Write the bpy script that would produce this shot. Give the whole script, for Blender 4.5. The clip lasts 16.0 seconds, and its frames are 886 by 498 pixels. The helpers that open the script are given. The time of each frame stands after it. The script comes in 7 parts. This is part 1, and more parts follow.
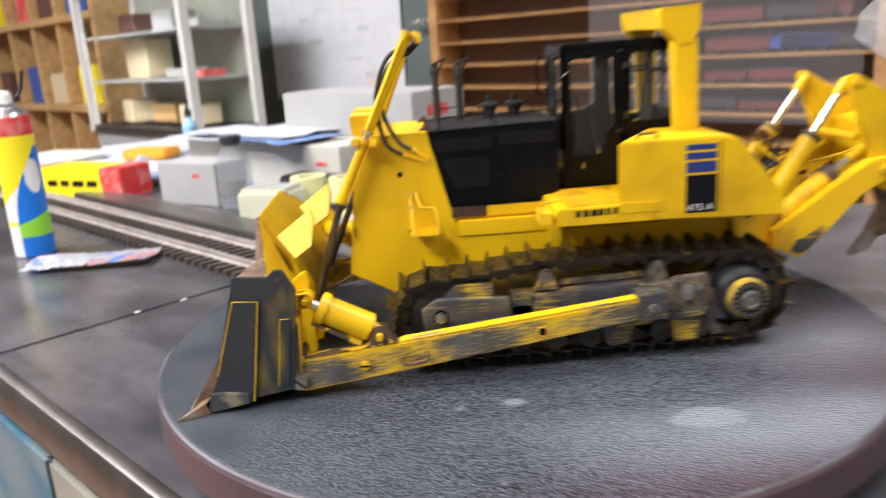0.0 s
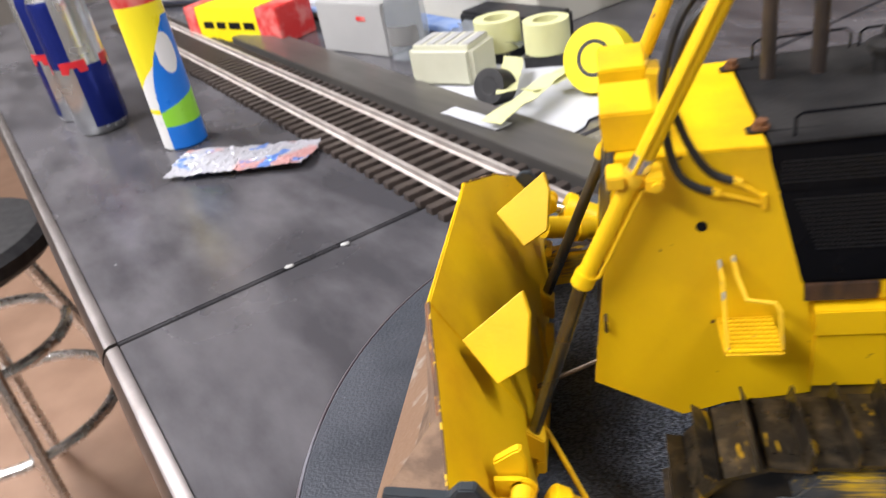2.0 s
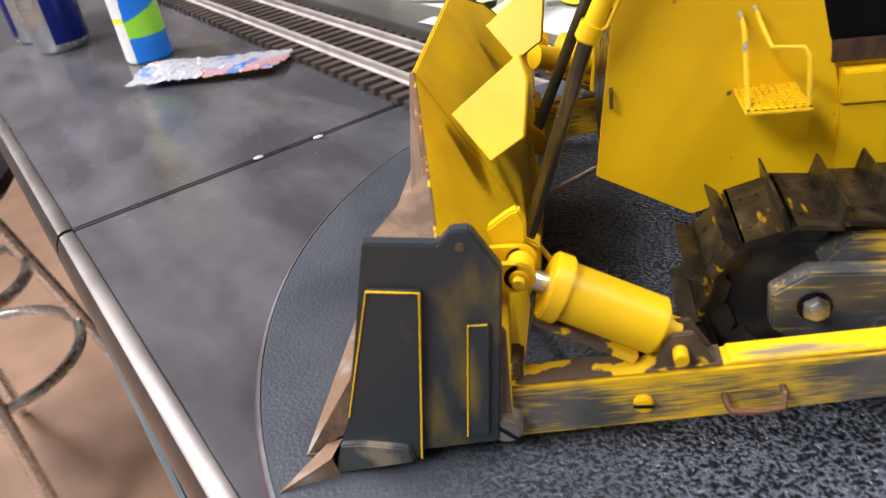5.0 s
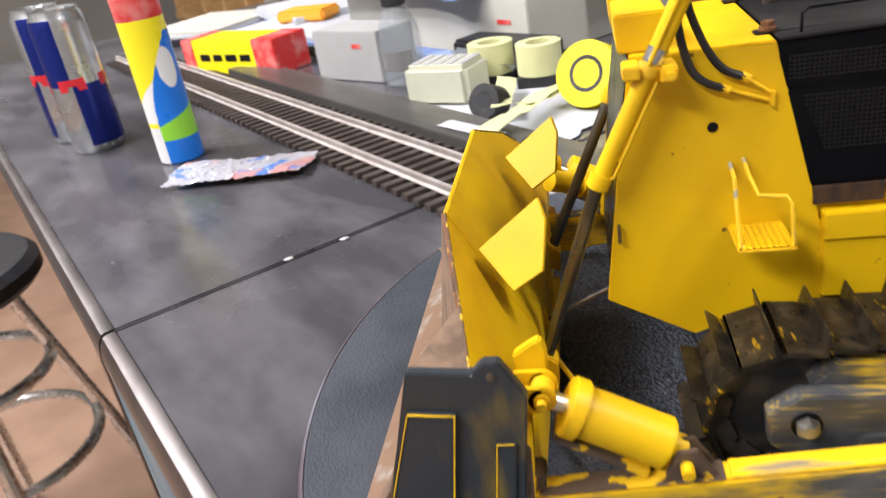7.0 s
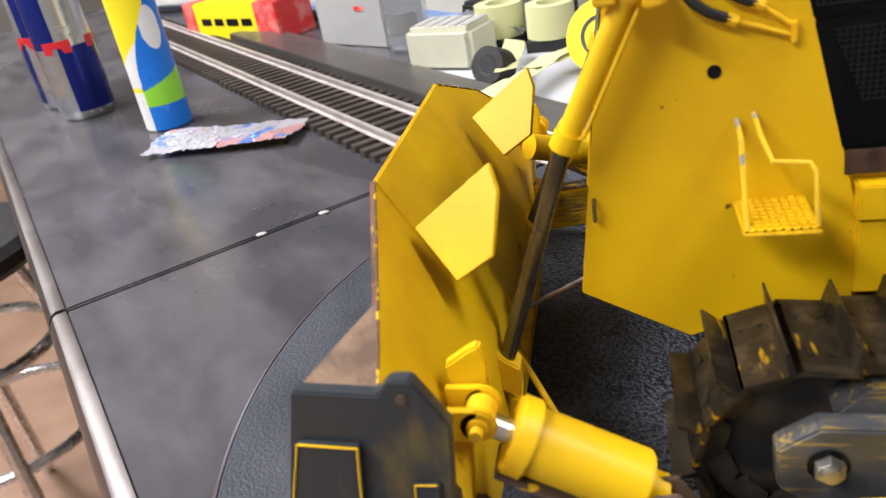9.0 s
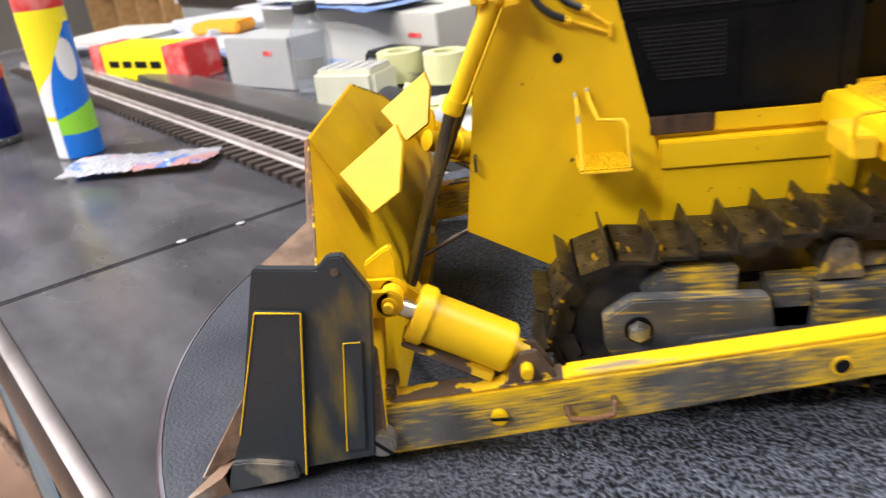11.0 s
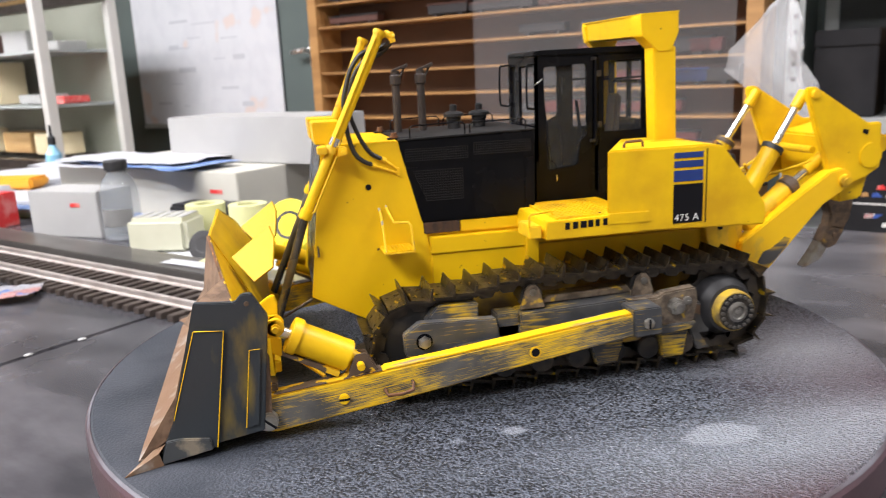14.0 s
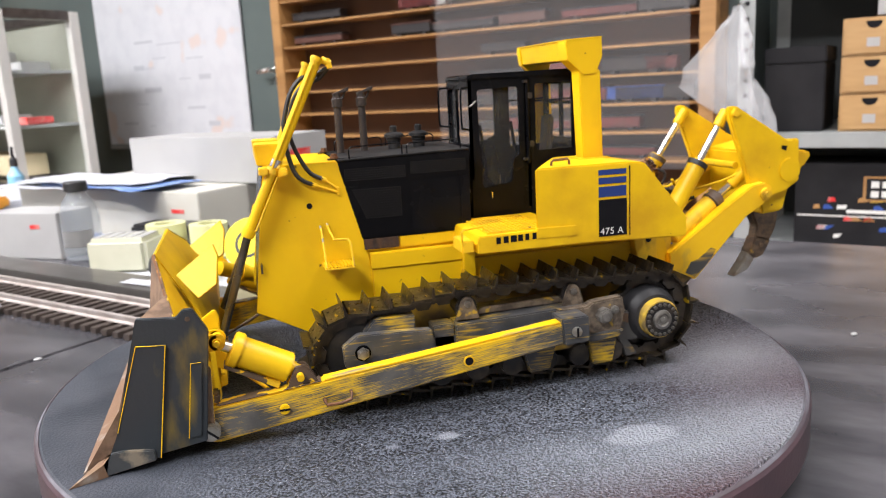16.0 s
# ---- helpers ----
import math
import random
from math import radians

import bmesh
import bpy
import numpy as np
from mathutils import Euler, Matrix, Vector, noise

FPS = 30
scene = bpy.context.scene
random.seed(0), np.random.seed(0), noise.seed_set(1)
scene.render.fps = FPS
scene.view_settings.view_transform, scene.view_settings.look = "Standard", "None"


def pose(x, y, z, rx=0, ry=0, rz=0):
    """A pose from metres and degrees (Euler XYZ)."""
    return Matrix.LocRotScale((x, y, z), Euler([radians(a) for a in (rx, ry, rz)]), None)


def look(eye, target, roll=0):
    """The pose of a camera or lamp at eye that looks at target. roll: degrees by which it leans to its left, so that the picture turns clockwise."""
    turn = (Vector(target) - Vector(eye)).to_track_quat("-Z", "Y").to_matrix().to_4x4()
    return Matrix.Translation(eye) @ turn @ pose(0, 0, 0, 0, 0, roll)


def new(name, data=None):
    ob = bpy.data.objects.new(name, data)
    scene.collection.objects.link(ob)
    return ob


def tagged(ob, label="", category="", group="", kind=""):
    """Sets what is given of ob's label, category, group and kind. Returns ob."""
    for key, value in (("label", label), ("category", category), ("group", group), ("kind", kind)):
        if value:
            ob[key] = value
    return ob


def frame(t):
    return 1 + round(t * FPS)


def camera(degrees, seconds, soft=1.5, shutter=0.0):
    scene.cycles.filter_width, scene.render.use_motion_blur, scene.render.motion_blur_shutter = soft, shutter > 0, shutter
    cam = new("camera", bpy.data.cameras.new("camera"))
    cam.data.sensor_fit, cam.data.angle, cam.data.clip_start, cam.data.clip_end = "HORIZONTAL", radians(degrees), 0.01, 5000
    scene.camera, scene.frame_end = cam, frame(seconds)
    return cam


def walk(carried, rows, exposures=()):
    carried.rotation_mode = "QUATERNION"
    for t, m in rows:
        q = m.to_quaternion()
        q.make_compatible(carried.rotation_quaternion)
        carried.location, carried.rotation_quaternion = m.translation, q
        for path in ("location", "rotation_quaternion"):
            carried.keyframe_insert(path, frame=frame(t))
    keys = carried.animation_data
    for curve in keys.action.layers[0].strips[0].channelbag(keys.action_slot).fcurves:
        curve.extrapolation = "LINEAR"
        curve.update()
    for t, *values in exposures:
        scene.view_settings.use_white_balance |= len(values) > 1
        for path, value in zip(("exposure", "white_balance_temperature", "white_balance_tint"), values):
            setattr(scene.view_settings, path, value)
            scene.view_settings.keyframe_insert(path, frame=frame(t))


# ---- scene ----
# Plan units: one unit of the plan is K metres.
K = 1.18
cam = camera(59.5, 16.0, soft=0.8, shutter=0.6)
PATH = [
    (0, (-0.049, -0.385, 0.148), (0.022, 1.545, -0.37), -3.8),
    (0.5, (-0.06, -0.314, 0.16), (-0.155, 1.545, -0.57), -5.9),
    (1, (-0.06, -0.252, 0.175), (-0.318, 1.536, -0.683), -8.0),
    (1.5, (-0.057, -0.213, 0.195), (-0.43, 1.521, -0.729), -9.7),
    (2, (-0.073, -0.184, 0.184), (-0.514, 1.495, -0.811), -11.1),
    (2.5, (-0.082, -0.168, 0.166), (-0.526, 1.482, -0.873), -11.5),
    (3, (-0.081, -0.164, 0.155), (-0.521, 1.471, -0.909), -11.2),
    (3.5, (-0.082, -0.169, 0.144), (-0.507, 1.455, -0.944), -10.9),
    (4, (-0.083, -0.174, 0.138), (-0.49, 1.447, -0.96), -10.4),
    (6.5, (-0.084, -0.217, 0.127), (-0.428, 1.543, -0.758), -9.2),
    (7, (-0.083, -0.207, 0.153), (-0.475, 1.553, -0.712), -9.9),
    (7.5, (-0.079, -0.179, 0.154), (-0.529, 1.562, -0.723), -10.9),
    (8, (-0.074, -0.165, 0.147), (-0.556, 1.548, -0.765), -10.9),
    (10.5, (-0.069, -0.196, 0.126), (-0.386, 1.574, -0.749), -7.4),
    (11, (-0.067, -0.224, 0.127), (-0.263, 1.596, -0.68), -6.6),
    (11.5, (-0.07, -0.255, 0.129), (-0.107, 1.612, -0.588), -5.3),
    (12, (-0.078, -0.288, 0.132), (0.03, 1.603, -0.51), -4.3),
    (12.5, (-0.087, -0.311, 0.133), (0.168, 1.589, -0.438), -3.1),
    (13, (-0.106, -0.318, 0.132), (0.237, 1.582, -0.39), -2.6),
    (13.5, (-0.1, -0.334, 0.134), (0.284, 1.57, -0.346), -2.5),
    (14, (-0.094, -0.352, 0.136), (0.319, 1.552, -0.314), -2.6),
    (14.5, (-0.089, -0.366, 0.139), (0.339, 1.539, -0.294), -2.8),
    (15, (-0.086, -0.365, 0.137), (0.378, 1.535, -0.282), -2.9),
    (15.5, (-0.083, -0.372, 0.138), (0.392, 1.526, -0.276), -3.0),
    (16, (-0.082, -0.371, 0.138), (0.401, 1.526, -0.274), -3.0),
]
walk(cam, [(t, look(eye, at, roll)) for t, eye, at, roll in PATH],
     [(0.0, -0.02), (1.5, -0.14), (4.0, -0.22), (6.5, -0.10), (7.2, -0.14), (8.0, -0.23), (8.6, -0.22), (10.5, -0.08), (11.0, -0.03), (13.0, 0.04), (16.0, 0.07)])
cam.data.dof.use_dof = True
cam.data.dof.focus_distance = 0.25
cam.data.dof.aperture_fstop = 28.0

# ---- light: a closed workshop under ceiling tubes ----
world = bpy.data.worlds.new("world")
scene.world = world
world.use_nodes = True
world.node_tree.nodes["Background"].inputs[0].default_value = (0.9, 0.95, 1.0, 1)
world.node_tree.nodes["Background"].inputs[1].default_value = 0.35


# ---- materials ----
def mat(name, base, rough=0.5, metal=0.0, alt=None, scale=60.0, amount=0.5, stretch=(1, 1, 1), bump=0.0, bump_scale=400.0,
        spots=None, spot_scale=200.0, spot_at=0.68, detail=4.0, coat=0.0, lo=0.42, hi=0.62, spot_stretch=(1, 1, 1), spec=0.5, vary=False):
    """A surface with a base colour, a second colour in patches, small spots, and a fine relief."""
    m = bpy.data.materials.new(name)
    m.use_nodes = True
    nt = m.node_tree
    b = nt.nodes["Principled BSDF"]
    b.inputs["Roughness"].default_value = rough
    b.inputs["Metallic"].default_value = metal
    b.inputs["Coat Weight"].default_value = coat
    b.inputs["Base Color"].default_value = (*base, 1)
    tc = nt.nodes.new("ShaderNodeTexCoord")
    src = tc.outputs["Object"]
    b.inputs["Specular IOR Level"].default_value = spec
    if vary:  # pieces that share a mesh differ
        oi = nt.nodes.new("ShaderNodeObjectInfo")
        sc = nt.nodes.new("ShaderNodeVectorMath")
        sc.operation = "SCALE"
        sc.inputs[0].default_value = (3.0, 5.0, 7.0)
        nt.links.new(oi.outputs["Random"], sc.inputs["Scale"])
        av = nt.nodes.new("ShaderNodeVectorMath")
        nt.links.new(src, av.inputs[0])
        nt.links.new(sc.outputs["Vector"], av.inputs[1])
        src = av.outputs["Vector"]

    def noise_of(sc, st=(1, 1, 1), det=detail):
        mp = nt.nodes.new("ShaderNodeMapping")
        mp.inputs["Scale"].default_value = st
        nt.links.new(src, mp.inputs["Vector"])
        n = nt.nodes.new("ShaderNodeTexNoise")
        n.inputs["Scale"].default_value = sc
        n.inputs["Detail"].default_value = det
        nt.links.new(mp.outputs["Vector"], n.inputs["Vector"])
        return n.outputs["Fac"]

    def ramp(fac, a, c):
        r = nt.nodes.new("ShaderNodeMapRange")
        r.inputs["From Min"].default_value = a
        r.inputs["From Max"].default_value = c
        nt.links.new(fac, r.inputs["Value"])
        return r.outputs["Result"]

    def mix(fac, a, colour, k=1.0):
        x = nt.nodes.new("ShaderNodeMix")
        x.data_type = "RGBA"
        if k != 1.0:
            mu = nt.nodes.new("ShaderNodeMath")
            mu.operation = "MULTIPLY"
            mu.inputs[1].default_value = k
            nt.links.new(fac, mu.inputs[0])
            fac = mu.outputs[0]
        nt.links.new(fac, x.inputs["Factor"])
        if isinstance(a, tuple):
            x.inputs[6].default_value = (*a, 1)
        else:
            nt.links.new(a, x.inputs[6])
        x.inputs[7].default_value = (*colour, 1)
        return x.outputs[2]

    col = base
    if alt is not None:
        col = mix(ramp(noise_of(scale, stretch), lo, hi), col, alt, amount)
    if spots is not None:
        col = mix(ramp(noise_of(spot_scale, spot_stretch, 2.0), spot_at, spot_at + 0.05), col, spots)
    if not isinstance(col, tuple):
        nt.links.new(col, b.inputs["Base Color"])
    rr = nt.nodes.new("ShaderNodeMapRange")
    rr.inputs["To Min"].default_value = max(0.02, rough - 0.1)
    rr.inputs["To Max"].default_value = min(1.0, rough + 0.1)
    nt.links.new(noise_of(scale * 0.7), rr.inputs["Value"])
    nt.links.new(rr.outputs["Result"], b.inputs["Roughness"])
    if bump:
        bn = nt.nodes.new("ShaderNodeBump")
        bn.inputs["Strength"].default_value = bump
        bn.inputs["Distance"].default_value = 0.0005
        nt.links.new(noise_of(bump_scale), bn.inputs["Height"])
        nt.links.new(bn.outputs["Normal"], b.inputs["Normal"])
    return m


def glass(name, tint=(1, 1, 1), rough=0.02, ior=1.45):
    m = bpy.data.materials.new(name)
    m.use_nodes = True
    b = m.node_tree.nodes["Principled BSDF"]
    b.inputs["Base Color"].default_value = (*tint, 1)
    b.inputs["Transmission Weight"].default_value = 1.0
    b.inputs["Roughness"].default_value = rough
    b.inputs["IOR"].default_value = ior
    return m


def glow(name, colour, strength):
    m = bpy.data.materials.new(name)
    m.use_nodes = True
    b = m.node_tree.nodes["Principled BSDF"]
    b.inputs["Emission Color"].default_value = (*colour, 1)
    b.inputs["Emission Strength"].default_value = strength
    return m


YEL = (0.80, 0.48, 0.006)
yellow = mat("yellow_paint", (0.735, 0.460, 0.005), 0.42, spec=0.3, alt=(0.50, 0.27, 0.008), scale=38, amount=0.75, bump=0.10, bump_scale=900,
             spots=(0.16, 0.08, 0.02), spot_scale=330, spot_at=0.745, detail=7, lo=0.47, hi=0.72)
plate_yellow = mat("smudged_yellow_paint", (0.725, 0.450, 0.005), 0.42, spec=0.3, alt=(0.36, 0.20, 0.012), scale=17, amount=0.62, bump=0.10, bump_scale=900,
                   spots=(0.14, 0.07, 0.02), spot_scale=260, spot_at=0.735, detail=9, lo=0.50, hi=0.74)
yellow_grime = mat("yellow_paint_grimy", YEL, 0.5, alt=(0.20, 0.11, 0.02), scale=70, amount=0.9, bump=0.25, bump_scale=700,
                   spots=(0.10, 0.07, 0.04), spot_scale=230, spot_at=0.72, lo=0.48, hi=0.74)
hull_grime = mat("hull_paint_under_grime", (0.34, 0.20, 0.012), 0.6, alt=(0.07, 0.05, 0.03), scale=60, amount=0.9, bump=0.3, bump_scale=600)
arm_yellow = mat("scuffed_arm_yellow", (0.80, 0.48, 0.006), 0.4, alt=(0.16, 0.14, 0.10), scale=34, amount=0.9, bump=0.12, bump_scale=800, lo=0.60, hi=0.72, detail=7)
worn_arm = mat("worn_arm_paint", (0.060, 0.060, 0.058), 0.42, alt=(0.74, 0.44, 0.01), scale=120, amount=0.9, stretch=(0.16, 1.2, 1.2),
               bump=0.2, bump_scale=500, lo=0.50, hi=0.68, detail=9, spots=(0.10, 0.05, 0.02), spot_scale=180, spot_at=0.72)
worn_plate = mat("worn_blade_paint", (0.025, 0.031, 0.037), 0.42, alt=(0.25, 0.17, 0.018), scale=62, amount=0.65, stretch=(1.4, 1, 0.5),
                 bump=0.2, bump_scale=600, lo=0.56, hi=0.75, detail=8)
frame_grey = mat("undercarriage_grey", (0.060, 0.059, 0.058), 0.5, alt=(0.55, 0.33, 0.015), scale=60, amount=0.9, stretch=(0.6, 1, 1.6),
                 bump=0.3, bump_scale=600, lo=0.56, hi=0.66, detail=7, spots=(0.12, 0.07, 0.04), spot_scale=90, spot_at=0.62)
brown_grime = mat("brown_oily_grime", (0.13, 0.085, 0.05), 0.55, alt=(0.05, 0.034, 0.025), scale=260, amount=0.9, bump=0.6, bump_scale=500,
                  spots=(0.45, 0.27, 0.02), spot_scale=110, spot_at=0.70)
track_steel = mat("track_steel", (0.032, 0.027, 0.021), 0.30, metal=0.7, alt=(0.13, 0.098, 0.060), scale=210, amount=0.85, bump=0.35, bump_scale=600,
                  spots=(0.58, 0.37, 0.012), spot_scale=150, spot_at=0.658, spot_stretch=(2.2, 0.55, 1.4), lo=0.45, hi=0.78, vary=True, spec=0.6)
dark_steel = mat("dark_steel", (0.018, 0.018, 0.019), 0.42, metal=0.3, alt=(0.09, 0.07, 0.05), scale=90, amount=0.6, bump=0.3, bump_scale=500)
rubber = mat("black_rubber", (0.010, 0.010, 0.012), 0.5, alt=(0.034, 0.034, 0.036), scale=80, amount=0.5)
black = mat("black_paint", (0.0030, 0.0032, 0.0045), 0.26, spec=0.12, alt=(0.0058, 0.0058, 0.0070), scale=60, amount=0.7, bump=0.10, bump_scale=700)
black_top = mat("dusty_black_top", (0.010, 0.010, 0.011), 0.45, spec=0.3, alt=(0.030, 0.029, 0.029), scale=50, amount=0.7, bump=0.2, bump_scale=700)
mesh_black = mat("grille_wire", (0.012, 0.012, 0.014), 0.40, metal=0.2, alt=(0.010, 0.010, 0.011), scale=300, amount=0.8)
stack_brown = mat("burnt_brown_pipe", (0.042, 0.032, 0.028), 0.5, metal=0.2, alt=(0.022, 0.017, 0.016), scale=100, amount=0.7, bump=0.3)
scuffed_steel = mat("scuffed_hub_steel", (0.27, 0.26, 0.24), 0.36, metal=0.7, alt=(0.07, 0.06, 0.045), scale=120, amount=0.8, bump=0.3, bump_scale=600)
hub_yellow = mat("dull_hub_yellow", (0.50, 0.33, 0.03), 0.5, alt=(0.12, 0.09, 0.05), scale=120, amount=0.9, bump=0.3, bump_scale=600, lo=0.40, hi=0.62)
warm_grime = mat("greasy_brown_grey", (0.155, 0.12, 0.085), 0.5, alt=(0.045, 0.034, 0.026), scale=230, amount=0.9, bump=0.6, bump_scale=700, detail=7,
                 spots=(0.42, 0.27, 0.03), spot_scale=150, spot_at=0.64)
rust = mat("rust", (0.14, 0.055, 0.02), 0.7, alt=(0.05, 0.025, 0.012), scale=160, amount=0.9, bump=0.7, bump_scale=600,
           spots=(0.35, 0.16, 0.03), spot_scale=220, spot_at=0.62)
rusted_sheet = mat("rusted_sheet", (0.060, 0.028, 0.013), 0.7, alt=(0.020, 0.012, 0.009), scale=200, amount=0.9, stretch=(1.5, 1, 0.6), bump=0.8, bump_scale=500,
                   spots=(0.30, 0.12, 0.03), spot_scale=260, spot_at=0.63)
dirt = mat("caked_dirt", (0.18, 0.112, 0.07), 0.8, alt=(0.085, 0.052, 0.033), scale=150, amount=0.9, bump=1.0, bump_scale=500,
           spots=(0.55, 0.36, 0.05), spot_scale=140, spot_at=0.74)
worn_edge_steel = mat("worn_brown_edge_steel", (0.20, 0.118, 0.070), 0.55, metal=0.2, alt=(0.34, 0.31, 0.27), scale=110, amount=0.9, bump=0.5, bump_scale=500, lo=0.52, hi=0.68, detail=7)
shoe_steel = mat("scraped_dark_steel", (0.075, 0.080, 0.084), 0.40, metal=0.4, alt=(0.32, 0.27, 0.20), scale=130, amount=0.85, bump=0.4, bump_scale=500, lo=0.53, hi=0.66, detail=7)
rod_steel = mat("oily_rod_steel", (0.18, 0.165, 0.135), 0.28, metal=0.9, alt=(0.085, 0.072, 0.050), scale=60, amount=0.7)
chrome = mat("bright_steel", (0.78, 0.78, 0.78), 0.26, metal=1.0, alt=(0.55, 0.53, 0.50), scale=120, amount=0.5)
bare_edge = mat("bare_metal_edge", (0.42, 0.41, 0.38), 0.35, metal=0.8, alt=(0.22, 0.17, 0.1), scale=150, amount=0.7, bump=0.3)
blue_decal = mat("blue_decal", (0.012, 0.035, 0.17), 0.45)
black_decal = mat("black_decal", (0.006, 0.006, 0.008), 0.5, spec=0.15)
white_print = mat("white_print", (0.7, 0.7, 0.68), 0.5)
wire_paint = mat("chipped_wire_paint", (0.74, 0.46, 0.02), 0.4, alt=(0.30, 0.28, 0.22), scale=150, amount=1.0, lo=0.54, hi=0.58)
seat_tan = mat("dark_seat_plastic", (0.05, 0.04, 0.03), 0.6)
clear_glass = bpy.data.materials.new("dusty_cab_glass")
clear_glass.use_nodes = True
gb = clear_glass.node_tree.nodes["Principled BSDF"]
gb.inputs["Base Color"].default_value = (0.55, 0.56, 0.57, 1)
gb.inputs["Roughness"].default_value = 0.06
gn = clear_glass.node_tree.nodes.new("ShaderNodeTexNoise")
gn.inputs["Scale"].default_value = 70
gn.inputs["Detail"].default_value = 5
gm = clear_glass.node_tree.nodes.new("ShaderNodeMapRange")
gm.inputs["From Min"].default_value, gm.inputs["From Max"].default_value = 0.40, 0.70
gm.inputs["To Min"].default_value, gm.inputs["To Max"].default_value = 0.008, 0.055
clear_glass.node_tree.links.new(gn.outputs["Fac"], gm.inputs["Value"])
clear_glass.node_tree.links.new(gm.outputs["Result"], gb.inputs["Alpha"])




def streaked(name, base, paint, slope, zc, half, grain=(6, 500, 700), edge=0.8, less=0.0, patch=0.7):
    """Paint rubbed off in fine streaks along a bar; it holds on longest at the bar's upper and lower edges."""
    m = mat(name, base, 0.40, alt=(base[0] * 2.2, base[1] * 2.1, base[2] * 2.0), scale=90, amount=0.6, bump=0.25, bump_scale=500)
    nt = m.node_tree
    bs = nt.nodes["Principled BSDF"]
    old = bs.inputs["Base Color"].links[0].from_socket
    tc = nt.nodes.new("ShaderNodeTexCoord")
    sx = nt.nodes.new("ShaderNodeSeparateXYZ")
    nt.links.new(tc.outputs["Object"], sx.inputs[0])

    def calc(op, a, b, c=None):
        n = nt.nodes.new("ShaderNodeMath")
        n.operation = op
        for i, v in enumerate((a, b, c)):
            if v is None:
                continue
            if isinstance(v, (int, float)):
                n.inputs[i].default_value = v
            else:
                nt.links.new(v, n.inputs[i])
        return n.outputs[0]

    along = calc("MULTIPLY_ADD", sx.outputs["X"], -slope, sx.outputs["Z"])
    off = calc("ABSOLUTE", calc("SUBTRACT", along, zc * K), 0)
    rim = calc("POWER", calc("MINIMUM", calc("DIVIDE", off, half * K), 1.0), 5.0)
    cb = nt.nodes.new("ShaderNodeCombineXYZ")
    nt.links.new(calc("MULTIPLY", sx.outputs["X"], grain[0] * 12.0), cb.inputs[0])
    nt.links.new(calc("MULTIPLY", sx.outputs["Y"], grain[1]), cb.inputs[1])
    nt.links.new(calc("MULTIPLY", along, grain[2]), cb.inputs[2])
    fine = nt.nodes.new("ShaderNodeTexNoise")
    fine.inputs["Scale"].default_value, fine.inputs["Detail"].default_value = 1.0, 6
    nt.links.new(cb.outputs[0], fine.inputs["Vector"])
    broad = nt.nodes.new("ShaderNodeTexNoise")
    broad.inputs["Scale"].default_value, broad.inputs["Detail"].default_value = 44, 5
    nt.links.new(tc.outputs["Object"], broad.inputs["Vector"])
    v = calc("ADD", calc("MULTIPLY_ADD", rim, edge * 0.45, fine.outputs["Fac"]), calc("MULTIPLY_ADD", broad.outputs["Fac"], patch, -0.5 * patch - less))
    mr = nt.nodes.new("ShaderNodeMapRange")
    mr.inputs["From Min"].default_value, mr.inputs["From Max"].default_value = 0.48, 0.78
    nt.links.new(v, mr.inputs["Value"])
    mx = nt.nodes.new("ShaderNodeMix")
    mx.data_type = "RGBA"
    nt.links.new(mr.outputs["Result"], mx.inputs["Factor"])
    nt.links.new(old, mx.inputs[6])
    mx.inputs[7].default_value = (*paint, 1)
    nt.links.new(mx.outputs[2], bs.inputs["Base Color"])
    return m


scraped_yellow = mat("scraped_yellow_paint", (0.70, 0.43, 0.008), 0.42, alt=(0.17, 0.15, 0.12), scale=190, amount=0.9, stretch=(0.16, 1.3, 1), bump=0.15, bump_scale=700, lo=0.53, hi=0.62, detail=9,
                     spots=(0.10, 0.06, 0.03), spot_scale=110, spot_at=0.72, spec=0.3)
flaking = mat("flaking_yellow_on_rust", (0.085, 0.055, 0.036), 0.55, alt=(0.70, 0.43, 0.01), scale=95, amount=1.0, stretch=(0.7, 1, 1), bump=0.5, bump_scale=450, lo=0.535, hi=0.55, detail=6,
              spots=(0.30, 0.29, 0.27), spot_scale=120, spot_at=0.66)
chipped_edge = mat("rust_chipped_edge", (0.095, 0.050, 0.024), 0.65, alt=(0.66, 0.40, 0.01), scale=420, amount=1.0, bump=0.6, bump_scale=600, lo=0.54, hi=0.58, detail=5)
arm_paint = streaked("worn_arm_paint_streaks", (0.062, 0.062, 0.060), (0.72, 0.45, 0.01), 0.107, 0.0185, 0.0060, (11, 1300, 2900), 0.75, -0.06, 1.0)
yoke_paint = streaked("worn_yoke_paint_streaks", (0.042, 0.044, 0.048), (0.58, 0.37, 0.012), 0.0, 0.024, 0.010, (7, 900, 1300), 0.2, 0.05, 1.3)


def rounded(pts, r, n=5):
    """A polygon with its corners rounded off."""
    out = []
    for i, p in enumerate(pts):
        p, a, b = Vector(p), Vector(pts[i - 1]), Vector(pts[(i + 1) % len(pts)])
        u, v = (a - p), (b - p)
        k = min(r, u.length * 0.45, v.length * 0.45)
        s, e = p + u.normalized() * k, p + v.normalized() * k
        for j in range(n + 1):
            t = j / n
            out.append(tuple(s * (1 - t) ** 2 + p * 2 * t * (1 - t) + e * t * t))
    return out


